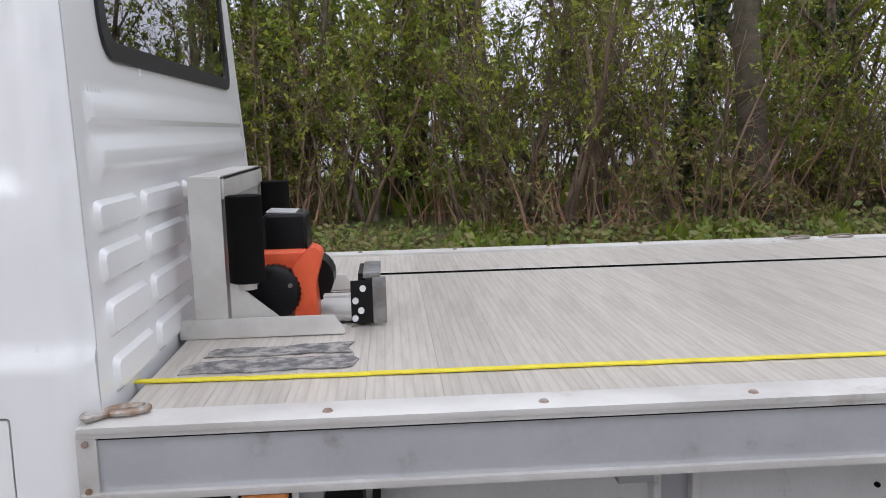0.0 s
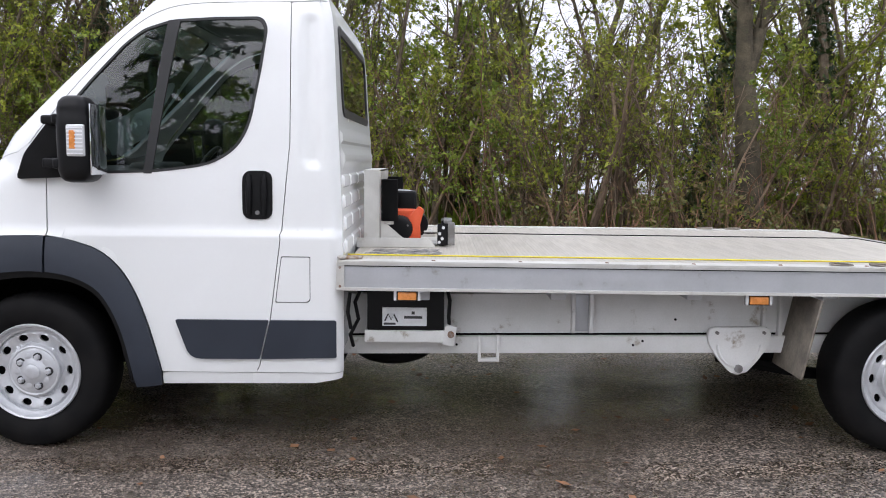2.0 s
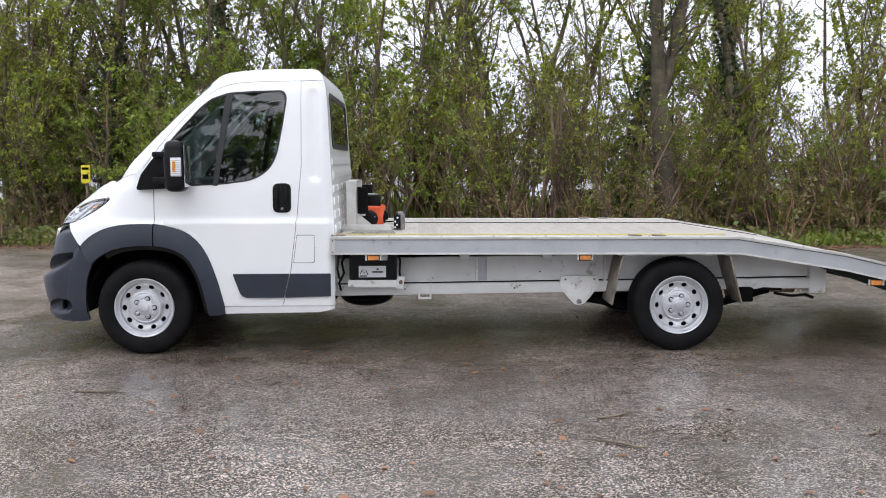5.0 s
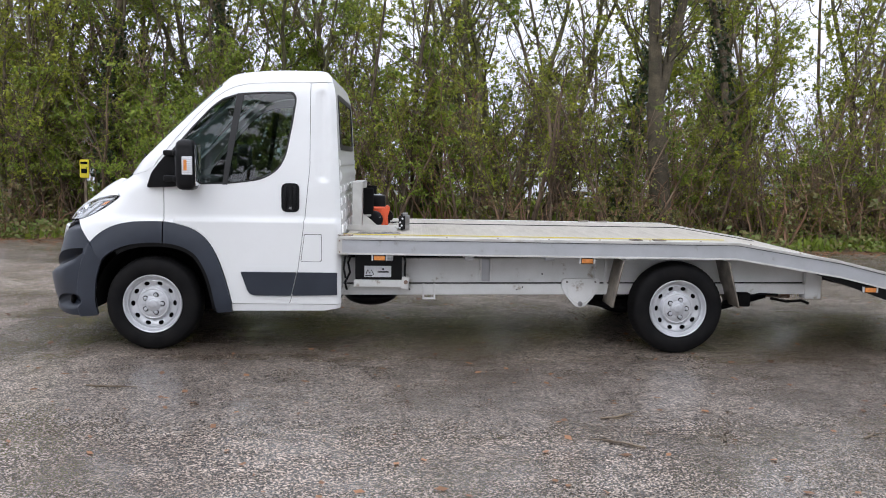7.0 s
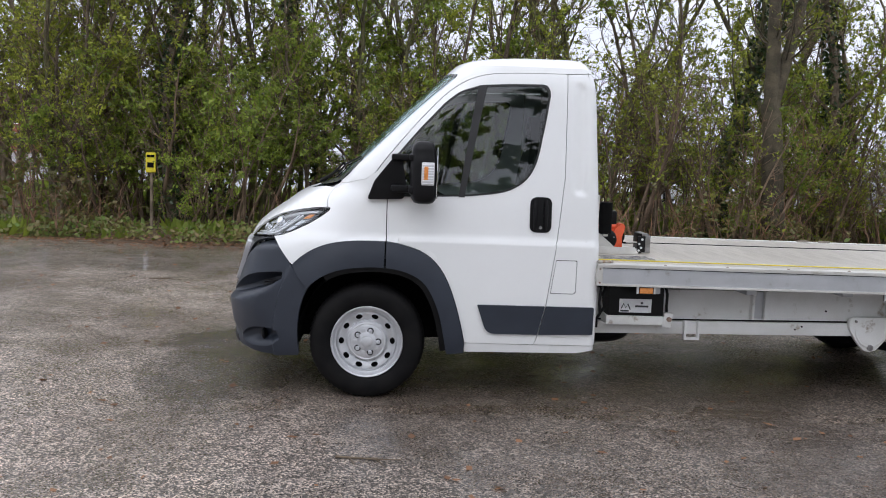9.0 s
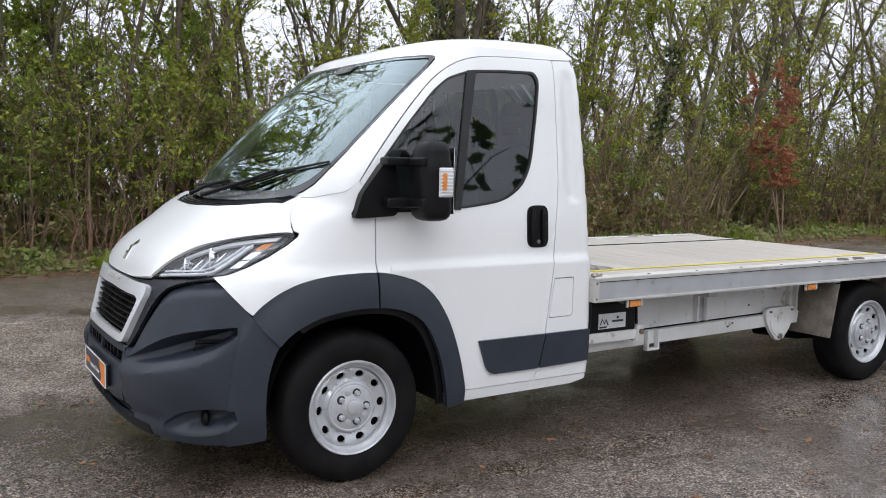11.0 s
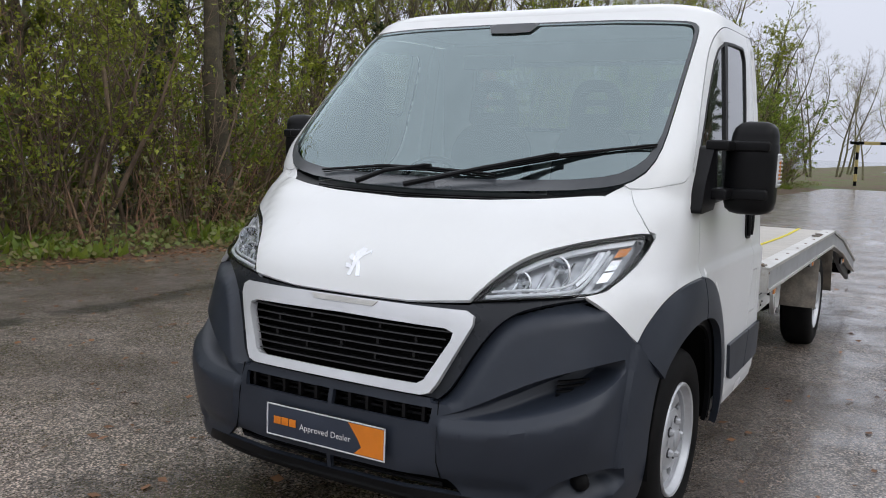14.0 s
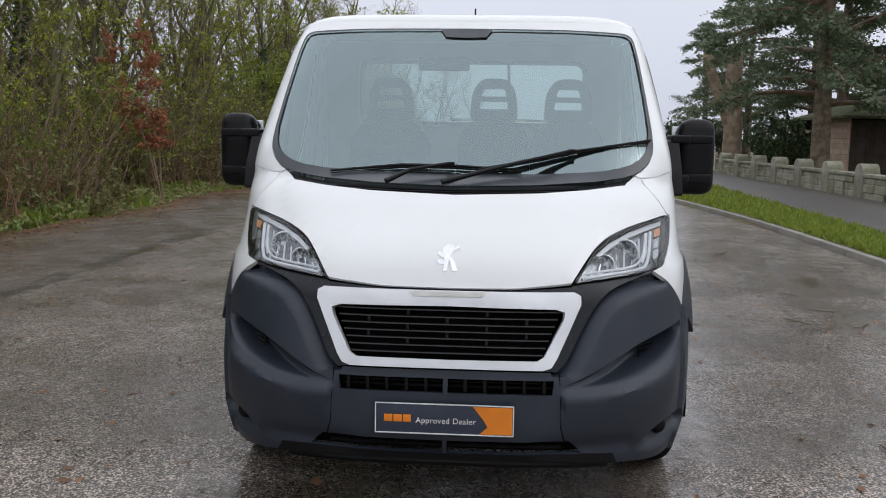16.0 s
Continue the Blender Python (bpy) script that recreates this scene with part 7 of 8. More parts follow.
def make_shrub(seed, height, width, stems, leaves, leaf_size, leaf_material, bark=None, lean=0.35, clear=0.10):
    wood, crown = Growth(seed), Growth(seed + 1)
    r = wood.rng
    tips = []
    for s in range(stems):
        a, q = r.uniform(0, 2 * math.pi), width * 0.30 * math.sqrt(r.random())
        d = wood.spread(Vector((lean * math.cos(a), lean * math.sin(a), 1)).normalized(), r.uniform(0, 0.25))
        h = height * r.uniform(0.55, 1.0)
        pts, radii = wood.branch(Vector((q * math.cos(a), q * math.sin(a), -0.05)), d, h, 0.010 + 0.035 * r.random() ** 2.5, 0.004, 7, 0.20, 0.03)
        wood.stick(pts, radii, 5)
        for b in range(int(h * 6)):
            t = r.uniform(clear, 1.0)
            i = min(int(t * 7), 6)
            p = pts[i].lerp(pts[i + 1], t * 7 - i)
            tp, tr = wood.branch(p, wood.spread((pts[i + 1] - pts[i]).normalized(), r.uniform(0.5, 1.3)), r.uniform(0.2, 0.65) * (0.6 + 0.2 * width), 0.005, 0.002, 2, 0.34, 0.03)
            wood.stick(tp, tr, 3)
            tips.append(tp)
            for v in range(2):
                m = r.randrange(1, 3)
                sp, sr = wood.branch(tp[m], wood.spread((tp[m] - tp[m - 1]).normalized(), r.uniform(0.4, 1.1)), r.uniform(0.10, 0.30), 0.003, 0.0014, 1, 0.25, 0.02)
                wood.stick(sp, sr, 3)
                tips.append(sp)
    c = crown.rng
    leafy = leafy_tips(tips, seed, 2.0)
    for k in range(leaves):
        tp = c.choice(leafy)
        i = c.randrange(len(tp) - 1)
        crown.leaf(tp[i].lerp(tp[i + 1], c.random()) + Vector((c.gauss(0, 0.025), c.gauss(0, 0.025), c.gauss(0, 0.025))), leaf_size * c.uniform(0.6, 1.3))
    return wood.mesh("brushwood", bark or TWIG), crown.mesh("crown", leaf_material, False)


def plant(meshes, name, label, category, group, at, turn, scale, parts):
    top = new(name)
    tagged(top, label, category, group)
    for me, part_name in zip(meshes, parts):
        if me:
            tagged(child(part_name, me, top), kind="stuff" if part_name != "trunk" else "")
    top.matrix_basis = Matrix.Translation(at) @ Matrix.Rotation(turn, 4, "Z") @ Matrix.Diagonal((scale, scale, scale, 1))
    return top


TREE_PARTS = ("trunk", "brushwood", "crown", "ivy")
trees_a = [make_tree(100 + 10 * k, h, st, lv, 0.062, sp, bk, SPRING, low=0.10, twigs=1.15, ivy=iv) for k, (h, st, lv, sp, bk, iv) in enumerate((
    (8.2, 1, 4200, 1.0, GREEN_BARK, 0.0), (7.4, 2, 5000, 1.0, BARK, 0.0), (8.8, 2, 4000, 0.9, GREEN_BARK, 1.0), (6.8, 3, 5000, 1.0, BARK, 0.0), (7.8, 1, 4200, 1.1, BARK, 1.2), (8.6, 3, 3800, 0.9, GREEN_BARK, 0.0)))]
tree_words = ("slender woodland tree with fresh green buds in a hedgerow", "twin-stemmed brown tree with small spring leaves", "ivy-clad tree with mossy forked stems in the hedgerow", "many-stemmed brown tree leafing out in spring", "tree with a thick dark ivy coat on its trunk", "tall thin mossy stems with few new leaves")
shrubs = [make_shrub(300 + 10 * k, h, w, st, lv, ls, m) for k, (h, w, st, lv, ls, m) in enumerate((
    (2.9, 1.5, 19, 4600, 0.056, HEDGE_LEAF), (2.4, 1.4, 17, 2400, 0.054, SPRING), (3.2, 1.4, 19, 1700, 0.054, SPRING), (2.7, 1.6, 20, 5600, 0.058, HEDGE_LEAF), (2.2, 1.5, 19, 900, 0.052, SPRING)))]
shrubs += [make_shrub(350, 3.6, 1.5, 13, 1500, 0.060, SPRING, None, 0.16, 0.38), make_shrub(360, 2.9, 1.3, 11, 1900, 0.062, HEDGE_LEAF, CANE, 0.20, 0.30), make_shrub(370, 3.3, 1.6, 16, 5600, 0.060, HEDGE_LEAF, None, 0.24, 0.34)]
shrub_words = ("dense green hedge shrub coming into leaf", "open twiggy shrub with yellow-green leaves", "tall thin twiggy shrub with sparse leaves", "thick dark green hedge bush", "bare brown twiggy shrub with few leaves", "upright hedge stems bare below and leafing above", "thin reddish stems with loose green leaves", "thick green hedge bush on bare lower stems")
brambles = [make_shrub(400 + 10 * k, h, w, 13, lv, 0.070, BRAMBLE_LEAF, CANE) for k, (h, w, lv) in enumerate(((1.1, 2.6, 700), (0.9, 2.2, 1100), (1.3, 2.4, 450)))]



def open_spot(x):
    """Where the hedge lets the eye through: its thin end and a gap near the bend."""
    return x < -5.9 or -1.9 < x < -0.3


rng = random.Random(11)
x = -10.2
while x < 44:
    if open_spot(x):
        x += 0.5
        continue
    dense_part = x < -2.5 or x > 8.0
    kind = rng.choice((7, 0, 7, 5, 7) if x < 0 else ((0, 4, 2, 4, 1) if dense_part else (5, 6, 5, 2, 4, 6)))
    y = edge_y(x) + rng.uniform(1.35, 2.1)
    plant(shrubs[kind], "shrub", shrub_words[kind], "shrub", "shrubs of the hedgerow", (x, y, ground_z(x, y) - 0.03), rng.uniform(0, 6.28), rng.uniform(0.85, 1.15) * (1.0 if dense_part else 0.95), ("brushwood", "crown"))
    if (x < 10 or x > 24 or rng.random() < 0.5) and (dense_part or rng.random() < 0.45):
        kind = rng.choice((7, 3, 7) if x < 0 or x > 24 else ((2, 4, 3) if dense_part else (5, 1, 6)))
        y += rng.uniform(0.7, 1.3)
        plant(shrubs[kind], "shrub", shrub_words[kind], "shrub", "shrubs of the hedgerow", (x + 0.4, y, ground_z(x, y) - 0.03), rng.uniform(0, 6.28), rng.uniform(0.95, 1.3) * (1.35 if x > 24 else 1.0), ("brushwood", "crown"))
    x += (rng.uniform(0.65, 1.0) if dense_part else rng.uniform(0.75, 1.15)) if x < 25 else rng.uniform(1.0, 1.5)
x = -10.5
while x < 44:
    kind = rng.randrange(6)
    y = edge_y(x) + rng.uniform(2.3, 3.6)
    if x > -6.2:
        plant(trees_a[kind], "tree", tree_words[kind], "tree", "trees of the hedgerow", (x, y, ground_z(x, y) - 0.05), rng.uniform(0, 6.28), rng.uniform(0.9, 1.15), TREE_PARTS)
    x += rng.uniform(0.55, 1.1) if x < -1 else (rng.uniform(0.65, 1.25) if x < 14 else rng.uniform(0.95, 1.6))
x = -13.0
while x < 46:
    kind = rng.choice((0, 1, 3, 5))
    y = edge_y(x) + rng.uniform(4.5, 8.0)
    if x > -5.0:
        plant(trees_a[kind], "tree", tree_words[kind], "tree", "trees of the hedgerow", (x, y, ground_z(x, y) - 0.05), rng.uniform(0, 6.28), rng.uniform(1.0, 1.3) * (0.92 if x > 12 else 1.0), TREE_PARTS)
    x += rng.uniform(1.0, 1.8) if x < 0 else (rng.uniform(1.0, 1.9) if x < 14 else rng.uniform(1.7, 2.7))
for k in range(6):
    # a second thicket deeper in the hedge half hides the open ground behind
    x = -1.6 + 1.9 * k + rng.uniform(-0.2, 0.2)
    if open_spot(x):
        continue
    y = edge_y(x) + rng.uniform(3.9, 5.6)
    plant(shrubs[3 if k % 2 else 0], "shrub", shrub_words[3 if k % 2 else 0], "shrub", "shrubs of the hedgerow", (x, y, ground_z(x, y) - 0.03), rng.uniform(0, 6.28), rng.uniform(1.15, 1.45), ("brushwood", "crown"))
high_trees = [make_tree(700 + 10 * k, h, st, 5200, 0.066, 1.1, bk, HEDGE_LEAF, low=0.22, twigs=1.2) for k, (h, st, bk) in enumerate(((6.4, 2, BARK), (7.0, 1, GREEN_BARK)))]
for k, (x, over) in enumerate(((-3.4, 2.5), (-2.3, 2.7), (-1.3, 2.3), (-0.3, 3.0), (0.7, 2.6), (-1.8, 4.6), (0.2, 4.9), (2.0, 3.3), (8.7, 3.4), (9.5, 5.6))):
    # leafy young trees that close the hedge near the bend, bare below
    y = edge_y(x) + over
    plant(high_trees[k % 2], "tree", "young hedgerow tree in full fresh leaf above bare stems", "tree", "trees of the hedgerow", (x, y, ground_z(x, y) - 0.05), 0.7 + 1.9 * k, 0.82 + 0.06 * (k % 4), TREE_PARTS)
for k, (x, over) in enumerate(((-9.9, 4.6), (-8.0, 5.4), (-7.3, 3.6), (-6.7, 5.6), (-8.6, 3.7), (-6.2, 3.6), (-9.0, 7.0), (-5.6, 1.7), (-5.4, 3.0), (-4.8, 2.4), (-4.6, 4.0))):
    y = edge_y(x) + over
    plant(trees_a[(1, 3)[k % 2]], "tree", tree_words[(1, 3)[k % 2]], "tree", "trees of the hedgerow", (x, y, ground_z(x, y) - 0.05), 1.3 * k, (1.15 if over > 3.4 else 0.8) + 0.05 * (k % 4), TREE_PARTS)
for k in range(26):
    x = -6.5 + 1.35 * k + rng.uniform(-0.4, 0.4)
    y = edge_y(x) + rng.uniform(0.75, 1.35)
    if rng.random() < 0.72:
        plant(brambles[k % 3], "bramble", "low tangle of reddish bramble canes on the verge", "bramble", "brambles along the verge", (x, y, ground_z(x, y) - 0.02), rng.uniform(0, 6.28), rng.uniform(0.7, 1.1), ("bramble_wood", "foliage"))

# a beech hedge plant that kept its copper leaves
copper = make_shrub(460, 4.2, 0.10, 3, 4000, 0.066, COPPER_LEAF, None, 0.02, 0.22)
plant(copper, "copper_beech", "narrow beech with rust-red dry leaves in the hedge", "tree", "", (13.65, edge_y(13.65) + 0.35, 0.05), 0.4, 1.0, ("brushwood", "crown"))
plant(copper, "copper_beech", "low beech with rust-red leaves at the hedge foot", "tree", "", (37.6, edge_y(37.6) + 0.5, 0.1), 2.0, 0.75, ("brushwood", "crown"))

# low growth on the verge, grass tufts and fallen leaves
verge, tufts, litter = Growth(21, False), Growth(22), Growth(23, False)
r = verge.rng
for k in range(21000):
    x = r.uniform(-9, 24) if k % 4 else r.uniform(20, 47)
    over = abs(r.gauss(0.25, 0.75)) + 0.12
    y = edge_y(x) + over
    clump = noise.noise(Vector((x * 1.3, y * 1.3, 5)))
    if clump < -0.12 and r.random() < 0.65:
        continue
    z = ground_z(x, y) + r.random() ** 1.5 * (0.10 + 0.24 * max(0, clump + 0.2))
    verge.leaf(Vector((x, y, z)), r.uniform(0.05, 0.11), 0.3)
tagged(new("verge_plants", verge.mesh("verge_plants", NETTLE, False)), "low ivy, nettles and weeds covering the verge", "undergrowth", kind="stuff")
r = tufts.rng
for k in range(24000):
    if k % 2:
        x = r.uniform(-9, 40)
        y = edge_y(x) + r.uniform(0.15, 1.6)
        if noise.noise(Vector((x * 0.8, y * 0.8, 9))) < 0.12:
            continue
        size = r.uniform(0.10, 0.24)
    else:
        x = 5.5 + 34 * r.random() ** 1.6
        y = r.uniform(-5.75 - 0.025 * (x - 4), kerb_y(x) - 0.13)
        size = r.uniform(0.06, 0.12)
    tufts.leaf(Vector((x, y, ground_z(x, y) - 0.01)), size, 0.0, 2.5)
tagged(new("grass_tufts", tufts.mesh("grass_tufts", GRASS_BLADE, False)), "short bright green grass blades on the verges", "grass", kind="stuff")
r = litter.rng
for k in range(27000):
    x = r.uniform(-9, 30)
    y = edge_y(x) + (r.gauss(0.20, 0.50) if k % 3 else r.gauss(0.10, 0.16))
    if r.random() < 0.10:
        y = r.uniform(-6.5, 6.2)
        x = r.uniform(-8, 22)
    z = max(ground_z(x, y), 0.0) + 0.008
    litter.leaf(Vector((x, y, z)), r.uniform(0.025, 0.065), 0.93)
tagged(new("leaf_litter", litter.mesh("leaf_litter", DRY_LEAF, False)), "brown fallen leaves along the road's edge", "leaves", kind="stuff")

# pale daffodils in the park behind the hedge
flowers = Growth(24)
r = flowers.rng
for k in range(1500):
    x, y = r.uniform(-6, 24), 0
    y = edge_y(x) + r.uniform(3.2, 9.0)
    if noise.noise(Vector((x * 0.5, y * 0.5, 2))) < -0.05:
        continue
    flowers.leaf(Vector((x, y, ground_z(x, y) + r.uniform(0.25, 0.45))), 0.10)
blades = Growth(25)
r = blades.rng
for k in range(15000):
    x = r.uniform(-9, 22)
    y = edge_y(x) + r.uniform(2.6, 9.5)
    if noise.noise(Vector((x * 0.5, y * 0.5, 2))) < -0.15:
        continue
    blades.leaf(Vector((x, y, ground_z(x, y) - 0.02)), r.uniform(0.22, 0.42), 0.0, 2.8)
tagged(new("daffodil_leaves", blades.mesh("daffodil_leaves", GRASS_BLADE, False)), "long fresh green leaves and grass behind the hedge", "grass", kind="stuff")
tagged(new("daffodils", flowers.mesh("daffodils", surface("pale_petal", (0.80, 0.78, 0.55), (0.80, 0.72, 0.25), 8.0, 0.6), False)), "pale daffodils growing behind the hedge", "flowers", kind="stuff")

# fallen twigs on the asphalt
for k, (x, y, a, ln) in enumerate(((3.06, -2.74, 0.3, 0.30), (3.18, -3.25, 2.4, 0.32), (3.64, -3.15, 1.4, 0.24), (-0.11, -2.07, -0.2, 0.34), (4.43, -3.08, 0.6, 0.25), (-2.6, 3.6, 0.3, 0.4), (7.6, -3.2, 2.7, 0.5))):
    g = Growth(500 + k)
    pts, radii = g.branch(Vector((0, 0, 0.008)), Vector((math.cos(a), math.sin(a), 0)), ln, 0.007, 0.003, 5, 0.25, 0.0)
    pts = [Vector((p.x, p.y, 0.008)) for p in pts]
    g.stick(pts, radii, 5)
    for i in (1, 2, 3):
        sp, sr = g.branch(pts[i], Vector((math.cos(a + 0.8 * (-1) ** i), math.sin(a + 0.8 * (-1) ** i), 0)), ln * 0.35, 0.004, 0.002, 3, 0.2, 0.0)
        g.stick([Vector((p.x, p.y, 0.007)) for p in sp], sr, 4)
    ob = tagged(new("fallen_twig", g.mesh("fallen_twig", BARK)), "dark fallen twig on the wet asphalt", "twig", "twigs on the road")
    ob.location = (x, y, 0)

# an old forked tree with mossy limbs
fork, fork_twigs, fork_leaves = Growth(560), Growth(561), Growth(562)
r = fork.rng
bole, bole_r = fork.branch(Vector((0, 0, -0.1)), Vector((0, 0, 1)), 2.55, 0.20, 0.15, 6, 0.05, 0.05)
fork.stick(bole, bole_r, 12)
sprays = []
for side, ln, lean in ((-1, 6.2, 0.09), (1, 6.6, 0.10), (1, 4.8, 0.30)):
    limb, limb_r = fork.branch(bole[-1] - Vector((0, 0, 0.15)), Vector((side * lean, 0.04, 1)).normalized(), ln, 0.115, 0.02, 12, 0.05, 0.04)
    fork.stick(limb, limb_r, 9)
    for k in range(22):
        i = r.randrange(2, 12)
        tp, tr = fork.branch(limb[i], fork.spread(Vector((0, 0, 1)), r.uniform(0.5, 1.2)), r.uniform(0.7, 1.9), 0.02, 0.005, 6, 0.2, 0.08)
        fork.stick(tp, tr, 5)
        for j in range(10):
            q = tp[r.randrange(1, 6)]
            sp, sr = fork_twigs.branch(q, fork_twigs.spread((tp[-1] - tp[0]).normalized(), r.uniform(0.4, 1.1)), r.uniform(0.2, 0.6), 0.005, 0.002, 3, 0.25, 0.05)
            fork_twigs.stick(sp, sr, 3)
            sprays.append(sp)
for k in range(1800):
    tp = r.choice(sprays)
    fork_leaves.leaf(tp[r.randrange(1, 4)], r.uniform(0.03, 0.07))
FORK_BARK = surface("dark_furrowed_bark", (0.105, 0.088, 0.055), (0.055, 0.045, 0.030), 5.0, 0.85, 0.95, bump=0.9, grain=45, dist=0.015, fine=0.4, stain=(0.10, 0.115, 0.045), stain_scale=2.5)
plant((fork.mesh("trunk", FORK_BARK), fork_twigs.mesh("brushwood", TWIG), fork_leaves.mesh("crown", SPRING, False)), "tree", "old forked tree with mossy green limbs in the hedge", "tree", "trees of the hedgerow", (6.43, 7.7, 0.1), 0.0, 1.0, ("trunk", "brushwood", "crown"))
plant(trees_a[4], "tree", tree_words[4], "tree", "trees of the hedgerow", (-3.65, 8.9, 0.1), 1.0, 1.0, TREE_PARTS)

# a snapped pale branch and a bare sapling in the gap
PALE_WOOD = surface("torn_pale_wood", (0.30, 0.22, 0.14), (0.20, 0.145, 0.095), 9.0, 0.8, 0.9, bump=0.6, grain=60, dist=0.004)
for name, label, pts, rad in (("broken_branch", "torn pale branch hanging in the hedge", ((4.35, 7.8, 2.45), (4.38, 7.8, 2.24), (4.42, 7.78, 1.85), (4.50, 7.78, 1.39)), [0.012, 0.03, 0.026, 0.008]),
                              ("sapling", "thin pale forked sapling at the hedge foot", ((6.08, 7.7, 0.0), (6.09, 7.7, 0.5), (6.06, 7.7, 0.9), (6.04, 7.7, 1.4)), [0.014, 0.012, 0.009, 0.004])):
    bm = bmesh.new()
    tube(bm, pts, rad, 8)
    if name == "sapling":
        tube(bm, [(6.07, 7.7, 0.7), (6.16, 7.7, 0.95), (6.22, 7.72, 1.3)], [0.012, 0.009, 0.004], 6)
    tagged(finish(name, bm, PALE_WOOD), label, "branch")

# trees that close the place behind the camera and across the road
far_trees = [make_tree(900 + 10 * k, 9.5, 2, 15000, 0.21, 1.35, BARK, HEDGE_LEAF, low=0.05, twigs=0.35) for k in range(2)]
rng = random.Random(31)
for k in range(34):
    if k < 17:
        x, y = -19 - rng.uniform(0, 7), -24 + 2.6 * k + rng.uniform(-0.8, 0.8)
    else:
        x, y = -22 + 2.6 * (k - 17) + rng.uniform(-0.8, 0.8), -23.5 - rng.uniform(0, 5)
    plant(far_trees[k % 2], "tree", "broad leafy tree closing the far side of the yard", "tree", "trees around the yard", (x, y, ground_z(x, y) - 0.05), rng.uniform(0, 6.28), rng.uniform(0.9, 1.25) * (1.0 if k < 17 else 0.95), ("trunk", "brushwood", "crown"))

# ---- the far verge: low wall, trees, hut ----
STONE = surface("mossy_wall_stone", (0.30, 0.285, 0.235), (0.18, 0.18, 0.11), 2.5, 0.85, 0.95, bump=0.9, grain=35, dist=0.02, fine=0.3, random=0.12)
wall_y = -8.15
low_wall = tagged(new("garden_wall"), "low mossy stone wall with round-topped posts beside the footpath", "wall", kind="structure")
bm = bmesh.new()
rng = random.Random(8)
for k in range(64):
    x0 = 7.0 + 0.55 * k
    z0 = ground_z(x0, wall_y) - 0.05
    for z, h in ((z0, 0.22), (z0 + 0.20, 0.20), (z0 + 0.38, 0.16)):
        w = rng.uniform(0.45, 0.60)
        j = rng.uniform(-0.02, 0.02)
        box(bm, x0 + j, x0 + w + j, wall_y - 0.15 + rng.uniform(-0.02, 0.02), wall_y + 0.13 + rng.uniform(-0.02, 0.025), z, z + h - 0.008, bevel=0.025, seg=1)
tagged(part("wall_stone", bm, STONE, low_wall), kind="stuff")
coping_mesh = post_mesh = None
for k in range(18):
    x0 = 7.4 + 2.0 * k
    z0 = ground_z(x0, wall_y)
    if coping_mesh is None:
        ob = part("coping_stone", box_mesh(0.22, 1.78, -0.17, 0.17, 0.0, 0.075, bevel=0.02), STONE, low_wall)
        coping_mesh = ob.data
        bm = bmesh.new()
        prism(bm, [(-0.20, 0.0), (0.20, 0.0), (0.20, 0.62)] + [(0.20 * math.cos(a), 0.62 + 0.17 * math.sin(a)) for a in np.linspace(0.1, math.pi - 0.1, 9)] + [(-0.20, 0.62)], -0.19, 0.19, 0.02)
        ob2 = part("wall_post", bm, STONE, low_wall)
        post_mesh = ob2.data
    else:
        ob, ob2 = new("coping_stone", coping_mesh), new("wall_post", post_mesh)
        ob.parent = ob2.parent = low_wall
    ob.matrix_local = Matrix.Translation((x0, wall_y, z0 + 0.48))
    ob2.matrix_local = Matrix.Translation((x0, wall_y, z0 - 0.02))


def make_conifer(seed, height, boughs, blades, sprigs=16, blade=0.19):
    """A broad dark evergreen with level, drooping boughs."""
    trunk, fine, crown = Growth(seed), Growth(seed + 1), Growth(seed + 2)
    r = trunk.rng
    pts, radii = trunk.branch(Vector((0, 0, -0.1)), Vector((0, 0, 1)), height, height * 0.024, 0.05, 14, 0.03, 0.05)
    trunk.stick(pts, radii, 12)
    sprays = []
    for b in range(boughs):
        t = 0.20 + 0.78 * (b + r.random()) / boughs
        i = min(int(t * 14), 13)
        p = pts[i].lerp(pts[i + 1], t * 14 - i)
        a = r.uniform(0, 2 * math.pi)
        ln = height * (0.40 - 0.26 * t) * r.uniform(0.45, 1.1)
        d = Vector((math.cos(a), math.sin(a), r.uniform(-0.05, 0.55)))
        lp, lr = trunk.branch(p, d.normalized(), ln, 0.06 + 0.05 * (1 - t), 0.012, 8, 0.10, -0.035)
        fine.stick(lp, lr, 6)
        for w in range(sprigs):
            u = r.uniform(0.2, 1.0)
            j = min(int(u * 8), 7)
            q = lp[j].lerp(lp[j + 1], u * 8 - j)
            side = r.choice((-1, 1))
            dd = (lp[j + 1] - lp[j]).normalized()
            out = (dd + side * Vector((-dd.y, dd.x, 0)) * r.uniform(0.5, 1.2)).normalized()
            tp, tr = fine.branch(q, out, r.uniform(0.5, 1.3), 0.012, 0.003, 4, 0.12, -0.06)
            fine.stick(tp, tr, 3)
            sprays.append(tp)
    c = crown.rng
    for k in range(blades):
        tp = c.choice(sprays)
        i = c.randrange(4)
        crown.leaf(tp[i].lerp(tp[i + 1], c.random()) + Vector((c.gauss(0, 0.11), c.gauss(0, 0.11), c.gauss(0, 0.11) - 0.06)), blade * c.uniform(0.65, 1.35), 0.35)
    return trunk.mesh("trunk", BARK), fine.mesh("brushwood", TWIG), crown.mesh("crown", NEEDLE, False)


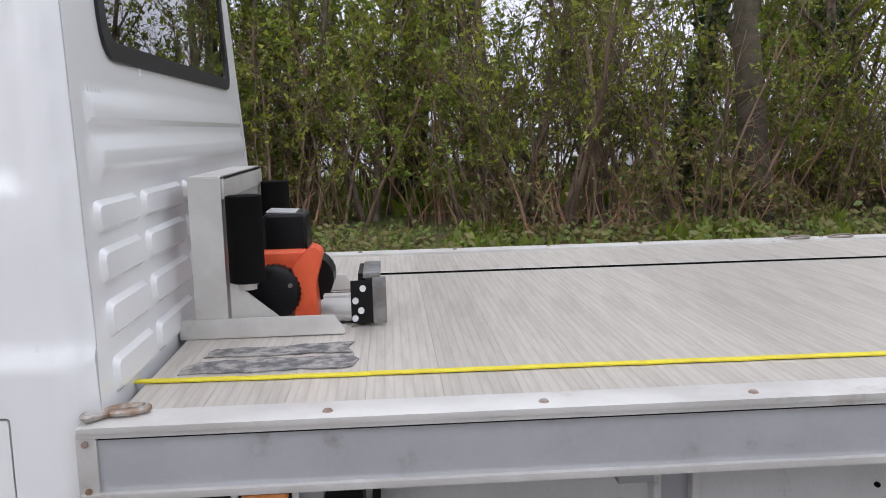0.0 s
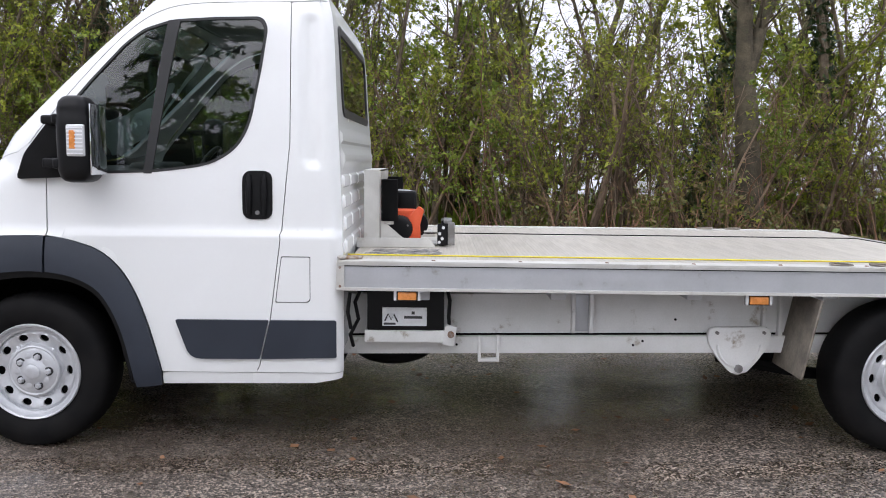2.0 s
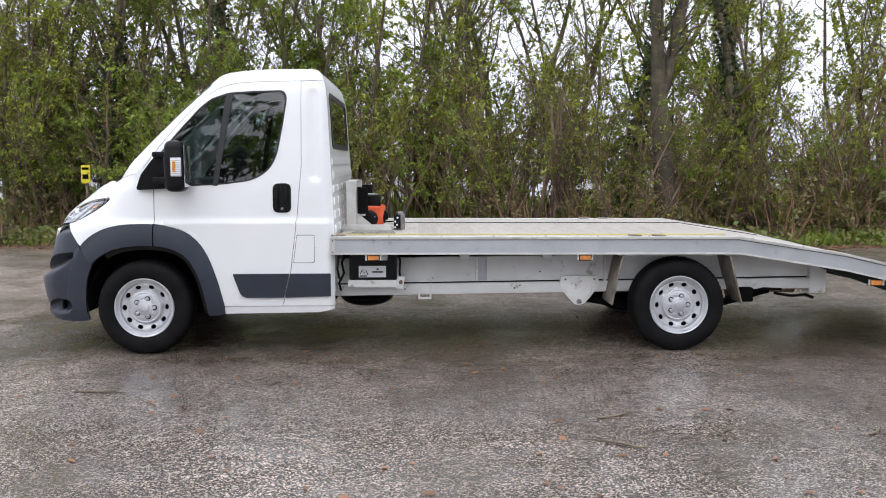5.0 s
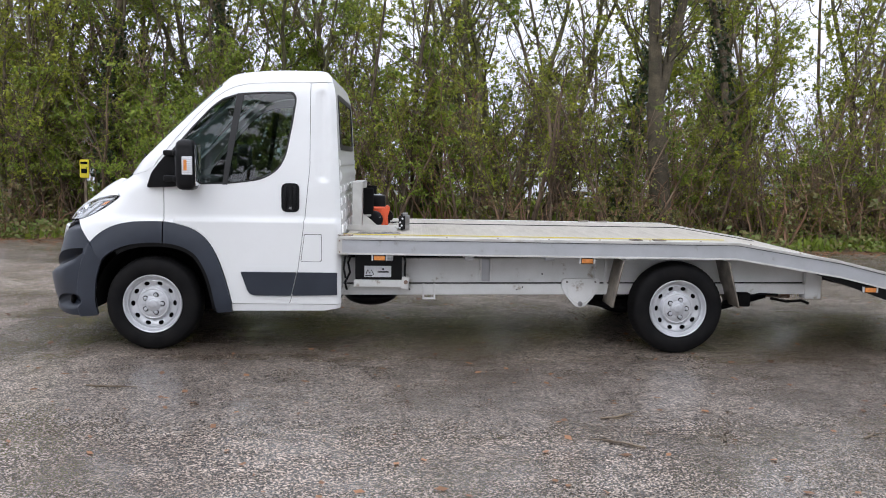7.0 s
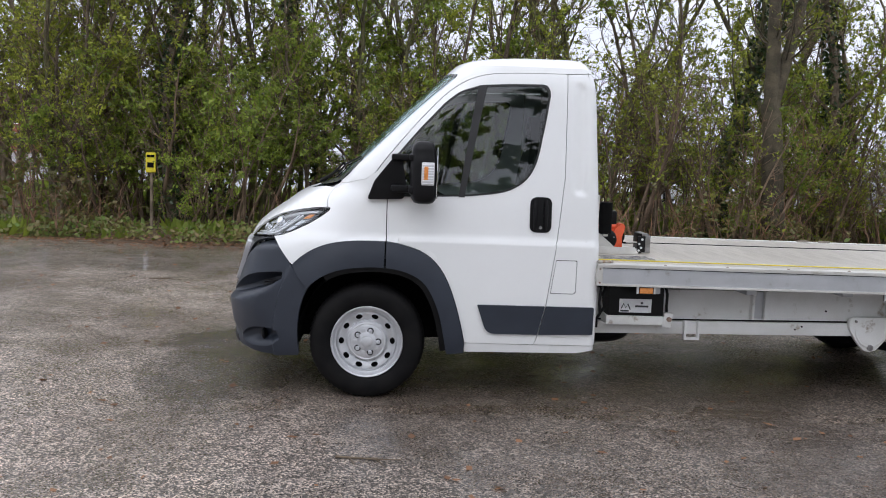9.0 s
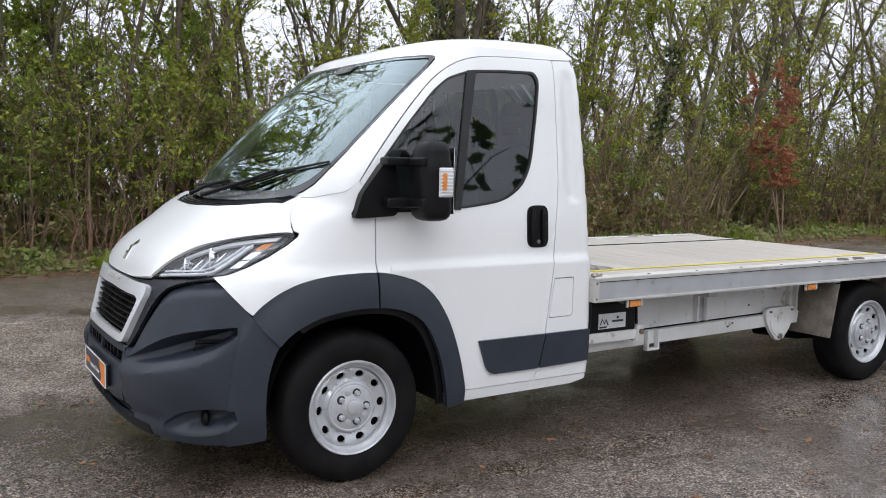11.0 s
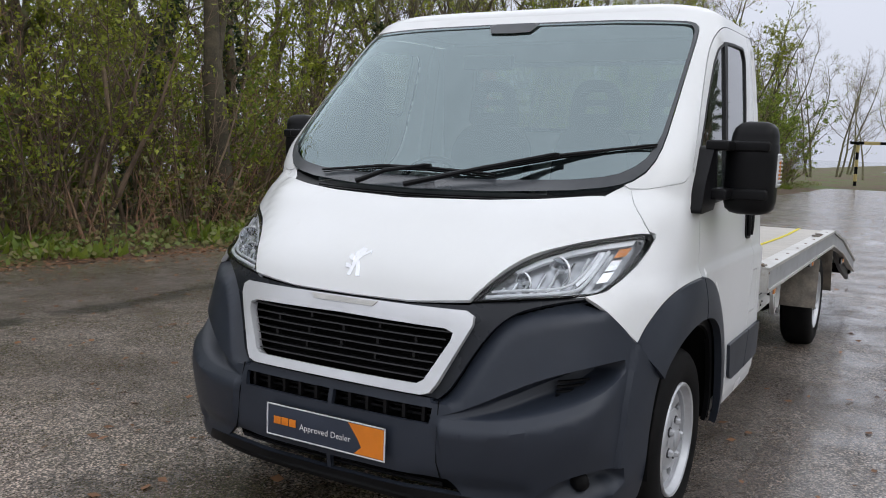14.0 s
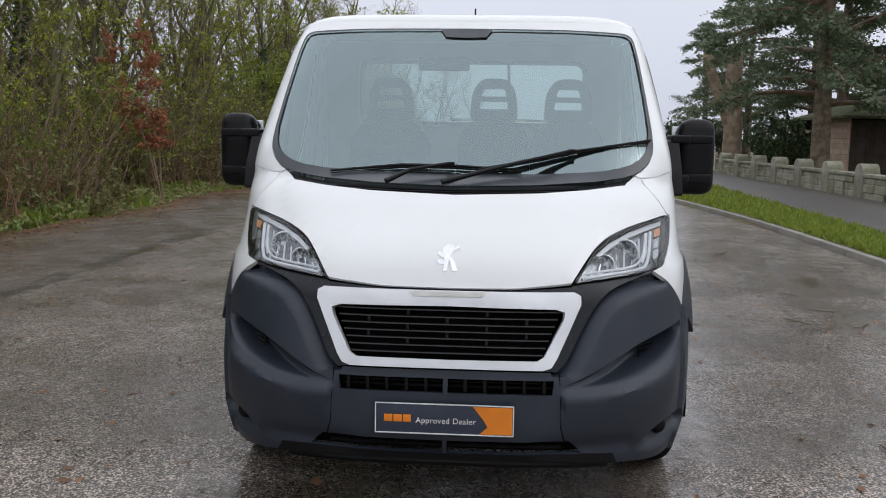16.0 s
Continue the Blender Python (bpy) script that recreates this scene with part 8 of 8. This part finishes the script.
conifers = make_conifer(700, 13.0, 54, 30000, 20, 0.115), make_conifer(760, 13.0, 36, 7000, 9, 0.28)
for x, y, turn, scale in ((22.8, -9.75, 0.3, 0.95), (30.5, -13.2, 2.0, 0.9), (36.0, -14.0, 3.1, 0.85), (42.5, -13.0, 0.9, 0.75), (47.0, -11.8, 2.7, 0.62), (18.0, -14.5, 4.0, 1.1), (27.5, -18.5, 5.2, 1.2), (6.0, -19.0, 1.0, 1.05), (-6.0, -20.0, 3.0, 1.1), (-17.0, -17.0, 4.6, 1.0)):
    plant(conifers[0 if x > 20 and y > -15 else 1], "conifer", "tall dark evergreen tree with drooping boughs behind a low wall", "tree", "evergreens beyond the wall", (x, y, ground_z(x, y) - 0.1), turn, scale, ("trunk", "brushwood", "crown"))

# pollarded stump: two lopped limbs
PALE_BARK = surface("pale_lopped_bark", (0.33, 0.25, 0.175), (0.20, 0.15, 0.105), 3.0, 0.85, 0.95, bump=0.9, grain=25, dist=0.03, fine=0.3)
CUT_WOOD = surface("fresh_cut_wood", (0.50, 0.36, 0.20), (0.40, 0.27, 0.15), 6.0, 0.8)
g = Growth(720)
sx0, sy0 = 32.2, -9.6
limb_a, ra = g.branch(Vector((0, 0, -0.1)), Vector((0.02, 0.0, 1)), 5.1, 0.40, 0.30, 9, 0.05, 0.03)
g.stick(limb_a, ra, 14)
limb_b, rb = g.branch(limb_a[3], Vector((0.05, 0.42, 0.9)).normalized(), 3.2, 0.26, 0.19, 6, 0.06, 0.08)
g.stick(limb_b, rb, 12)
stump = new("lopped_tree")
tagged(stump, "lopped tree trunk with two sawn-off limbs behind the wall", "tree")
child("trunk", g.mesh("trunk", PALE_BARK), stump)
for end, rad in ((limb_a[-1], ra[-1]), (limb_b[-1], rb[-1])):
    bm = bmesh.new()
    tube(bm, [end + Vector((0, 0, -0.05)), end + Vector((0, 0, 0.04))], rad * 0.99, 14)
    part("sawn_end", bm, CUT_WOOD, stump, "pale sawn wood")
stump.location = (sx0, sy0, ground_z(sx0, sy0))

# evergreen bushes and a clipped dark hedge
bush = make_shrub(740, 2.1, 2.6, 26, 5200, 0.13, IVY)
for x, y, sc in ((27.8, -10.6, 1.0), (29.6, -10.9, 1.1), (26.2, -10.2, 0.7), (40.0, -10.5, 1.0), (42.5, -10.5, 1.0), (45.0, -10.8, 1.1)):
    plant(bush, "evergreen_bush", "broad glossy dark green evergreen bush behind the wall", "bush", "bushes behind the wall", (x, y, ground_z(x, y)), x, sc, ("brushwood", "crown"))

# timber hut
HUT_WOOD = surface("weathered_board", (0.46, 0.34, 0.26), (0.36, 0.26, 0.19), 5.0, 0.8, 0.9, bump=0.4, grain=40, dist=0.004, random=0.12)
HUT_ROOF = surface("mossy_roof", (0.10, 0.12, 0.035), (0.055, 0.05, 0.04), 3.0, 0.9, 0.95, bump=0.7, grain=30, dist=0.02)
hut = new("garden_hut")
tagged(hut, "small timber hut with a mossy roof behind the wall", "hut")
hz = ground_z(25, -11.5)
part("hut_core", box_mesh(24.0, 27.60, -14.45, -10.95, hz - 0.1, hz + 1.95), BLACK_MATT, hut)
board_mesh = None
for k in range(12):
    for x0, x1 in ((23.65, 27.65),):
        ob = part("board", box_mesh(x0, x1, -10.94, -10.90, hz + 0.165 * k, hz + 0.165 * k + 0.161, bevel=0.008, seg=1), HUT_WOOD, hut)
    ob = part("board", box_mesh(23.60, 23.65, -14.5, -13.2, hz + 0.165 * k, hz + 0.165 * k + 0.161, bevel=0.008, seg=1), HUT_WOOD, hut)
bm = bmesh.new()
rv = [bm.verts.new(p) for p in ((23.25, -14.9, hz + 2.02), (27.8, -14.9, hz + 2.02), (27.8, -10.5, hz + 2.02), (23.25, -10.5, hz + 2.02), (25.4, -12.7, hz + 2.75), (26.5, -12.7, hz + 2.75), (23.25, -14.9, hz + 1.94), (27.8, -14.9, hz + 1.94), (27.8, -10.5, hz + 1.94), (23.25, -10.5, hz + 1.94))]
for f in ((3, 2, 5, 4), (1, 0, 4, 5), (0, 3, 4), (2, 1, 5), (3, 9, 8, 2), (0, 6, 9, 3), (2, 8, 7, 1), (1, 7, 6, 0), (6, 7, 8, 9)):
    bm.faces.new([rv[i] for i in f])
# front boards in a darker brown: the shade on this face is in the colour
HUT_SHADE = surface("shaded_hut_board", (0.055, 0.038, 0.028), (0.035, 0.025, 0.019), 4.0, 0.7, 0.85, bump=0.4, grain=40, dist=0.004, random=0.15)
for k in range(8):
    part("door_board", box_mesh(23.90, 23.94, -13.2 + 0.283 * k, -13.2 + 0.283 * k + 0.277, hz, hz + 1.90, bevel=0.006, seg=1), HUT_SHADE, hut, "hut board coloured dark for shade")
part("roof", bm, HUT_ROOF, hut, "mossy hipped roof", 0)

# ---- the far end of the road ----
POLE_WOOD = surface("grey_pole_wood", (0.14, 0.12, 0.095), (0.09, 0.078, 0.06), 4.0, 0.85, 0.95)
for x, y, h, lean in ((62, -8.5, 8.5, 0.10), (58, -0.8, 7.5, -0.03)):
    bm = bmesh.new()
    tube(bm, [(x, y, -0.3), (x + 0.2, y - lean * h * 0.5, h * 0.5), (x + 0.3, y - lean * h, h)], [0.16, 0.13, 0.10], 10)
    tagged(finish("telegraph_pole", bm, POLE_WOOD), "leaning grey wooden telegraph pole beside the road", "pole", "poles by the road")
STRAW = surface("faded_yellow_paint", (0.50, 0.40, 0.16), (0.42, 0.33, 0.13), 5.0, 0.6)
barrier = new("height_barrier")
tagged(barrier, "black and yellow height barrier across the car park entrance", "barrier")
for y in (2.6, -6.2):
    bm = bmesh.new()
    tube(bm, [(50, y, -0.1), (50, y, 2.45)], 0.085, 10)
    post = part("post", bm, BLACK_MATT, barrier, "square post with black and yellow bands")
    for k in range(3):
        bm = bmesh.new()
        tube(bm, [(50, y, 0.30 + 0.80 * k), (50, y, 0.70 + 0.80 * k)], 0.10, 12)
        part("band", bm, STRAW, post)
beam = part("beam", box_mesh(49.93, 50.07, -6.5, 3.0, 2.34, 2.50, bevel=0.01), BLACK_MATT, barrier)
for k in range(6):
    part("band", box_mesh(49.92, 50.08, 2.3 - 1.6 * k - 0.8, 2.3 - 1.6 * k, 2.33, 2.51, bevel=0.01), STRAW, beam)
bare = [make_tree(800 + 10 * k, 9.0, st, lv, 0.07, 1.3, GREEN_BARK, SPRING, low=0.22, twigs=2.0) for k, (st, lv) in enumerate(((2, 0), (1, 500)))]
for k, (x, y, sc) in enumerate(((62, 6.5, 0.75), (66, 3.4, 0.70), (70, 5.5, 0.8), (74, 8.5, 0.85), (60, 9.5, 0.8), (80, 2.0, 0.75), (84, 6.0, 0.9), (68, 11, 0.9), (56, 7.5, 0.8), (90, -12, 0.8), (50, 6.8, 0.75), (78, -9.0, 0.6))):
    plant(bare[k % 2], "bare_tree", "bare-branched tree on open grass", "tree", "bare trees on the green", (x, y, ground_z(x, y) - 0.05), 1.7 * k, sc * 1.3, ("trunk", "brushwood", "crown"))
bm = bmesh.new()
box(bm, 47.0, 47.06, -7.4, -5.7, 1.05, 2.35, bevel=0.01)
sign = tagged(finish("notice_board", bm, SHEET_WHITE), "white notice board on posts beside the road", "sign")
bm = bmesh.new()
for k, z in enumerate((2.15, 2.0, 1.9, 1.8, 1.7)):
    box(bm, 46.985, 47.0, -7.2, -5.9 - 0.1 * (k % 3), z, z + 0.045)
part("print", bm, DASH, sign)
for y in (-7.3, -5.8):
    part("leg", box_mesh(47.06, 47.12, y - 0.04, y + 0.04, -0.1, 2.3), POLE_WOOD, sign)
banner = tagged(finish("banner", box_mesh(45.0, 45.03, -7.6, -5.2, 0.35, 1.0, bevel=0.01), SHEET_WHITE), "white printed banner tied to a low fence", "banner")
bm = bmesh.new()
for y0, y1, z0, z1 in ((-7.3, -6.4, 0.6, 0.75), (-6.2, -5.5, 0.55, 0.8), (-7.2, -5.8, 0.42, 0.48)):
    box(bm, 44.985, 45.0, y0, y1, z0, z1)
part("print", bm, DASH, banner)
for y in (-7.55, -5.25):
    part("stake", box_mesh(45.03, 45.08, y - 0.03, y + 0.03, -0.1, 1.05), POLE_WOOD, banner)
bm = bmesh.new()
tube(bm, [(39.6, -8.0, 0.2), (39.6, -8.0, 1.0), (39.6, -8.0, 1.35), (39.6, -8.0, 1.45)], [0.30, 0.30, 0.30, 0.2], 16)
litter_bin = tagged(finish("litter_bin", bm, BLACK_PLASTIC), "black roadside litter bin at the end of the wall", "bin")
part("bin_label", box_mesh(39.28, 39.31, -8.1, -7.9, 1.15, 1.25), ORANGE_SIGN, litter_bin)


# ---- parked cars ----
CAR_GREY = surface("dark_grey_car_paint", (0.075, 0.080, 0.090), (0.065, 0.070, 0.080), 3.0, 0.22, 0.3, metal=0.45, coat=0.8, fine=0.03)
CAR_WHITE = surface("white_car_paint", (0.75, 0.76, 0.77), (0.72, 0.73, 0.74), 3.0, 0.25, 0.3, coat=0.5, fine=0.02)
CAR_SILVER = surface("silver_car_paint", (0.45, 0.46, 0.48), (0.42, 0.43, 0.45), 3.0, 0.25, 0.3, metal=0.5, coat=0.5, fine=0.02)
CAR_GLASS = surface("dark_car_glass", (0.04, 0.047, 0.05), None, 3.0, 0.05, 0.08, coat=1.0)


# the car at each station: half width, sill, waist height, roof height (0 where there is no cabin), half width of the roof
CAR_STATIONS = ((-2.20, 0.60, 0.34, 0.74), (-2.12, 0.74, 0.28, 0.86), (-1.95, 0.83, 0.25, 0.94), (-1.70, 0.88, 0.24, 1.00), (-1.25, 0.90, 0.24, 1.05), (-0.85, 0.91, 0.23, 1.07),
                (0.0, 0.91, 0.23, 1.08), (0.9, 0.91, 0.23, 1.08), (1.6, 0.90, 0.25, 1.07), (1.95, 0.86, 0.28, 1.05), (2.15, 0.78, 0.34, 1.00), (2.20, 0.66, 0.42, 0.94))


def car_skin(bm, rings):
    loops = [[bm.verts.new(p) for p in ring] for ring in rings]
    for a, b in zip(loops, loops[1:]):
        for k in range(len(a)):
            bm.faces.new((a[k], a[(k + 1) % len(a)], b[(k + 1) % len(b)], b[k]))
    bm.faces.new(loops[0][::-1])
    bm.faces.new(loops[-1])
    bmesh.ops.recalc_face_normals(bm, faces=bm.faces)


def roof_z(x):
    """Height of the cabin's outline: windscreen, domed roof, sloping tail."""
    if x < -0.30:
        return 1.06 + 0.43 * math.sin(ease((x + 1.22) / 1.05) * math.pi / 2)
    if x < 1.35:
        return 1.50 + 0.06 * math.sin((x + 0.30) / 1.65 * math.pi)
    return 1.50 - 0.46 * ((x - 1.35) / 0.72) ** 1.5


def parked_car(paint, at, turn, label):
    """A five-door car, nose to -x, 4.4 m long."""
    car = new("parked_car")
    tagged(car, label, "car")
    bm = bmesh.new()
    rings = []
    for x, w, low, high in CAR_STATIONS:
        half = [(0.0, low), (w * 0.86, low), (w * 0.97, low + 0.08), (w, low + 0.30), (w * 0.985, high - 0.14), (w * 0.93, high - 0.03), (w * 0.70, high + 0.012), (w * 0.40, high + 0.028), (0.0, high + 0.03)]
        rings.append([(x, y, z) for y, z in half] + [(x, -y, z) for y, z in half[-2:0:-1]])
    car_skin(bm, rings)
    part("body", bm, paint, car, "", 50)
    bm = bmesh.new()
    rings = []
    for x in np.linspace(-1.18, 2.05, 17):
        h, b = roof_z(x), 1.02
        w = 0.84 - 0.10 * ease((-x - 0.6) / 0.6) - 0.08 * ease((x - 1.5) / 0.6)
        t = min(max((h - b) / 0.5, 0.0), 1.0)
        half = [(0.0, b), (w, b), (w - 0.09 * t, b + 0.55 * (h - b)), (w - 0.17 * t, h - 0.05 * t), (w - 0.26 * t, h - 0.012 * t), (0.0, h)]
        rings.append([(x, y, z) for y, z in half] + [(x, -y, z) for y, z in half[-2:0:-1]])
    car_skin(bm, rings)
    part("cabin", bm, CAR_GLASS, car, "dark car windows", 40)
    bm = bmesh.new()
    rings = []
    for x in np.linspace(-0.36, 1.50, 12):
        h = roof_z(x)
        half = [(0.0, h - 0.02), (0.69, h - 0.07), (0.69, h - 0.045), (0.62, h - 0.002), (0.45, h + 0.010), (0.0, h + 0.012)]
        rings.append([(x, y, z) for y, z in half] + [(x, -y, z) for y, z in half[-2:0:-1]])
    car_skin(bm, rings)
    part("car_roof", bm, paint, car, "", 50)
    for s in (-1, 1):
        for pts in ([(-1.16, s * 0.77, 1.04), (-0.75, s * 0.76, 1.28), (-0.32, s * 0.68, 1.455)], [(0.42, s * 0.835, 1.04), (0.46, s * 0.755, 1.28), (0.48, s * 0.67, 1.50)], [(2.0, s * 0.76, 1.06), (1.72, s * 0.72, 1.30), (1.42, s * 0.66, 1.46)]):
            bm = bmesh.new()
            tube(bm, pts, 0.034, 8)
            part("pillar", bm, paint, car)
        bm = bmesh.new()
        tube(bm, [(-0.30, s * 0.62, 1.50), (-0.15, s * 0.62, 1.545), (0.5, s * 0.62, 1.585), (1.2, s * 0.62, 1.545), (1.35, s * 0.62, 1.50)], 0.014, 6)
        part("roof_rail", bm, CHROME, car)
        bm = bmesh.new()
        prism(bm, rounded([(-2.14, 0.72), (-2.10, 0.84), (-1.80, 0.92), (-1.72, 0.86), (-2.02, 0.76)], 0.02), 0.0, 0.30, 0.02)
        turned(bm, Matrix.Translation((0.015, s * 0.72 - 0.15, 0.0)))
        part("headlamp", bm, SHEET_WHITE, car, "clear slanted headlamp")
        part("fog_lamp", box_mesh(-2.16, -2.05, s * 0.66 - 0.09, s * 0.66 + 0.09, 0.44, 0.50, bevel=0.015), SHEET_WHITE, car)
        part("tail_lamp", box_mesh(2.06, 2.19, s * 0.66 - 0.10, s * 0.66 + 0.10, 0.80, 0.98, bevel=0.03), RUST, car)
        bm = bmesh.new()
        bmesh.ops.create_uvsphere(bm, u_segments=14, v_segments=8, radius=1.0)
        turned(bm, Matrix.Translation((-0.80, s * 0.99, 1.13)) @ Matrix.Diagonal((0.075, 0.115, 0.078, 1)))
        tube(bm, [(-0.78, s * 0.84, 1.06), (-0.79, s * 0.95, 1.10)], 0.025, 6)
        part("door_mirror", bm, BLACK_PLASTIC, car)
        for x in (-1.35, 1.38):
            place = Matrix.Translation((x, s * 0.90, 0.335)) @ (Matrix.Rotation(math.pi, 4, "Z") if s > 0 else Matrix.Identity(4))
            bm = bmesh.new()
            lathe(bm, [(0.335, -0.014), (0.405, -0.012), (0.41, 0.05), (0.335, 0.06)], 28)
            turned(bm, place)
            part("arch_trim", bm, BLACK_PLASTIC, car, "black wheel arch trim")
            bm = bmesh.new()
            lathe(bm, [(0.20, -0.02), (0.30, -0.02), (0.335, 0.01), (0.335, 0.18), (0.2, 0.2)], 28)
            turned(bm, place)
            w = part("wheel", bm, RUBBER, car, "black tyre")
            bm = bmesh.new()
            lathe(bm, [(0.205, -0.015), (0.19, 0.01), (0.06, 0.0), (0.001, -0.005)], 20)
            turned(bm, place)
            part("rim", bm, STEEL_SILVER, w, "silver rim")
    bm = bmesh.new()
    prism(bm, rounded([(-0.36, 0.86), (0.36, 0.86), (0.22, 0.60), (-0.22, 0.60)], 0.03), -0.02, 0.08, 0.01)
    turned(bm, Matrix.Translation((-2.15, 0, 0)) @ Matrix.Rotation(-math.pi / 2, 4, "Z"))
    part("grille", bm, BLACK_PLASTIC, car, "black tapering grille")
    for s in (-1, 1):
        bm = bmesh.new()
        tube(bm, [(-2.13, s * 0.40, 0.86), (-2.225, s * 0.24, 0.64), (-2.235, s * 0.10, 0.61)], 0.016, 6)
        part("grille_trim", bm, CHROME, car, "chrome strip beside the grille")
    part("chin", box_mesh(-2.205, -2.0, -0.62, 0.62, 0.26, 0.42, bevel=0.04), BLACK_PLASTIC, car, "black lower bumper")
    part("number_plate", box_mesh(-2.245, -2.20, -0.26, 0.26, 0.47, 0.575, bevel=0.004), SHEET_WHITE, car, "blank white plate")
    car.matrix_basis = Matrix.Translation(at) @ Matrix.Rotation(turn, 4, "Z")
    return car


parked_car(CAR_GREY, (21.0, -2.02, 0), 0.0, "dark grey family car parked on the wet road")
parked_car(CAR_SILVER, (46.0, -1.7, 0), 0.0, "silver car parked far along the road")
parked_car(CAR_WHITE, (9.5, 23.5, 0.06), 0.6, "white car parked on grass behind the hedge")
parked_car(CAR_SILVER, (16.5, 23.5, 0.06), 0.4, "silver car parked behind the hedge")
parked_car(CAR_WHITE, (-1.0, 24.0, 0.06), 1.0, "white car parked behind the hedge")
parked_car(CAR_WHITE, (3.5, 26.0, 0.06), 0.2, "white car parked behind the hedge")

rng = random.Random(77)
for k in range(13):
    x = 12.5 + 2.5 * k
    y = edge_y(x) + 4.6 + rng.uniform(-1.2, 1.6)
    plant(bare[k % 2], "bare_tree", "tall bare-branched tree rising behind the hedge", "tree", "bare trees behind the hedge", (x, y, ground_z(x, y) - 0.05), 2.1 * k, rng.uniform(0.95, 1.25), ("trunk", "brushwood", "crown"))

# a small yellow marker in the hedge
marker = tagged(finish("marker_post", box_mesh(-3.76, -3.72, 7.85, 7.89, -0.1, 1.10), BARK), "short dark stake with a small yellow plate in the hedge", "marker")
part("plate", box_mesh(-3.82, -3.66, 7.81, 7.84, 1.06, 1.38, bevel=0.02), YELLOW, marker, "bright yellow plate")
bm = bmesh.new()
box(bm, -3.80, -3.68, 7.803, 7.812, 1.30, 1.34)
box(bm, -3.79, -3.69, 7.803, 7.812, 1.14, 1.22)
part("print", bm, BLACK_MATT, marker)

# brick houses far behind the hedge's open end
BRICK = surface("red_brick", (0.30, 0.115, 0.065), (0.23, 0.085, 0.05), 3.0, 0.85, 0.9, fine=0.25, grain=12)
ROOF_TILE = surface("brown_roof_tile", (0.13, 0.075, 0.055), (0.10, 0.06, 0.045), 3.0, 0.85, 0.9)
for hx, hy in ((-58, 100), (-45, 103)):
    house = new("brick_house")
    tagged(house, "red brick house with a brown tiled roof", "house")
    part("wall", box_mesh(hx - 4.5, hx + 4.5, hy - 3.5, hy + 3.5, -0.3, 4.9), BRICK, house)
    bm = bmesh.new()
    prism(bm, [(hx - 4.9, 4.8), (hx + 4.9, 4.8), (hx + 4.9, 4.95), (hx, 7.6), (hx - 4.9, 4.95)], hy - 3.9, hy + 3.9)
    part("roof", bm, ROOF_TILE, house)
    for wx in (-2.6, 0.0, 2.6):
        for wz in (1.0, 3.2):
            win = part("window", box_mesh(hx + wx - 0.65, hx + wx + 0.65, hy - 3.54, hy - 3.48, wz, wz + 1.2), WHITE_PRINT, house, "white window frame")
            part("pane", box_mesh(hx + wx - 0.55, hx + wx + 0.55, hy - 3.56, hy - 3.53, wz + 0.1, wz + 1.1), CAR_GLASS, win)
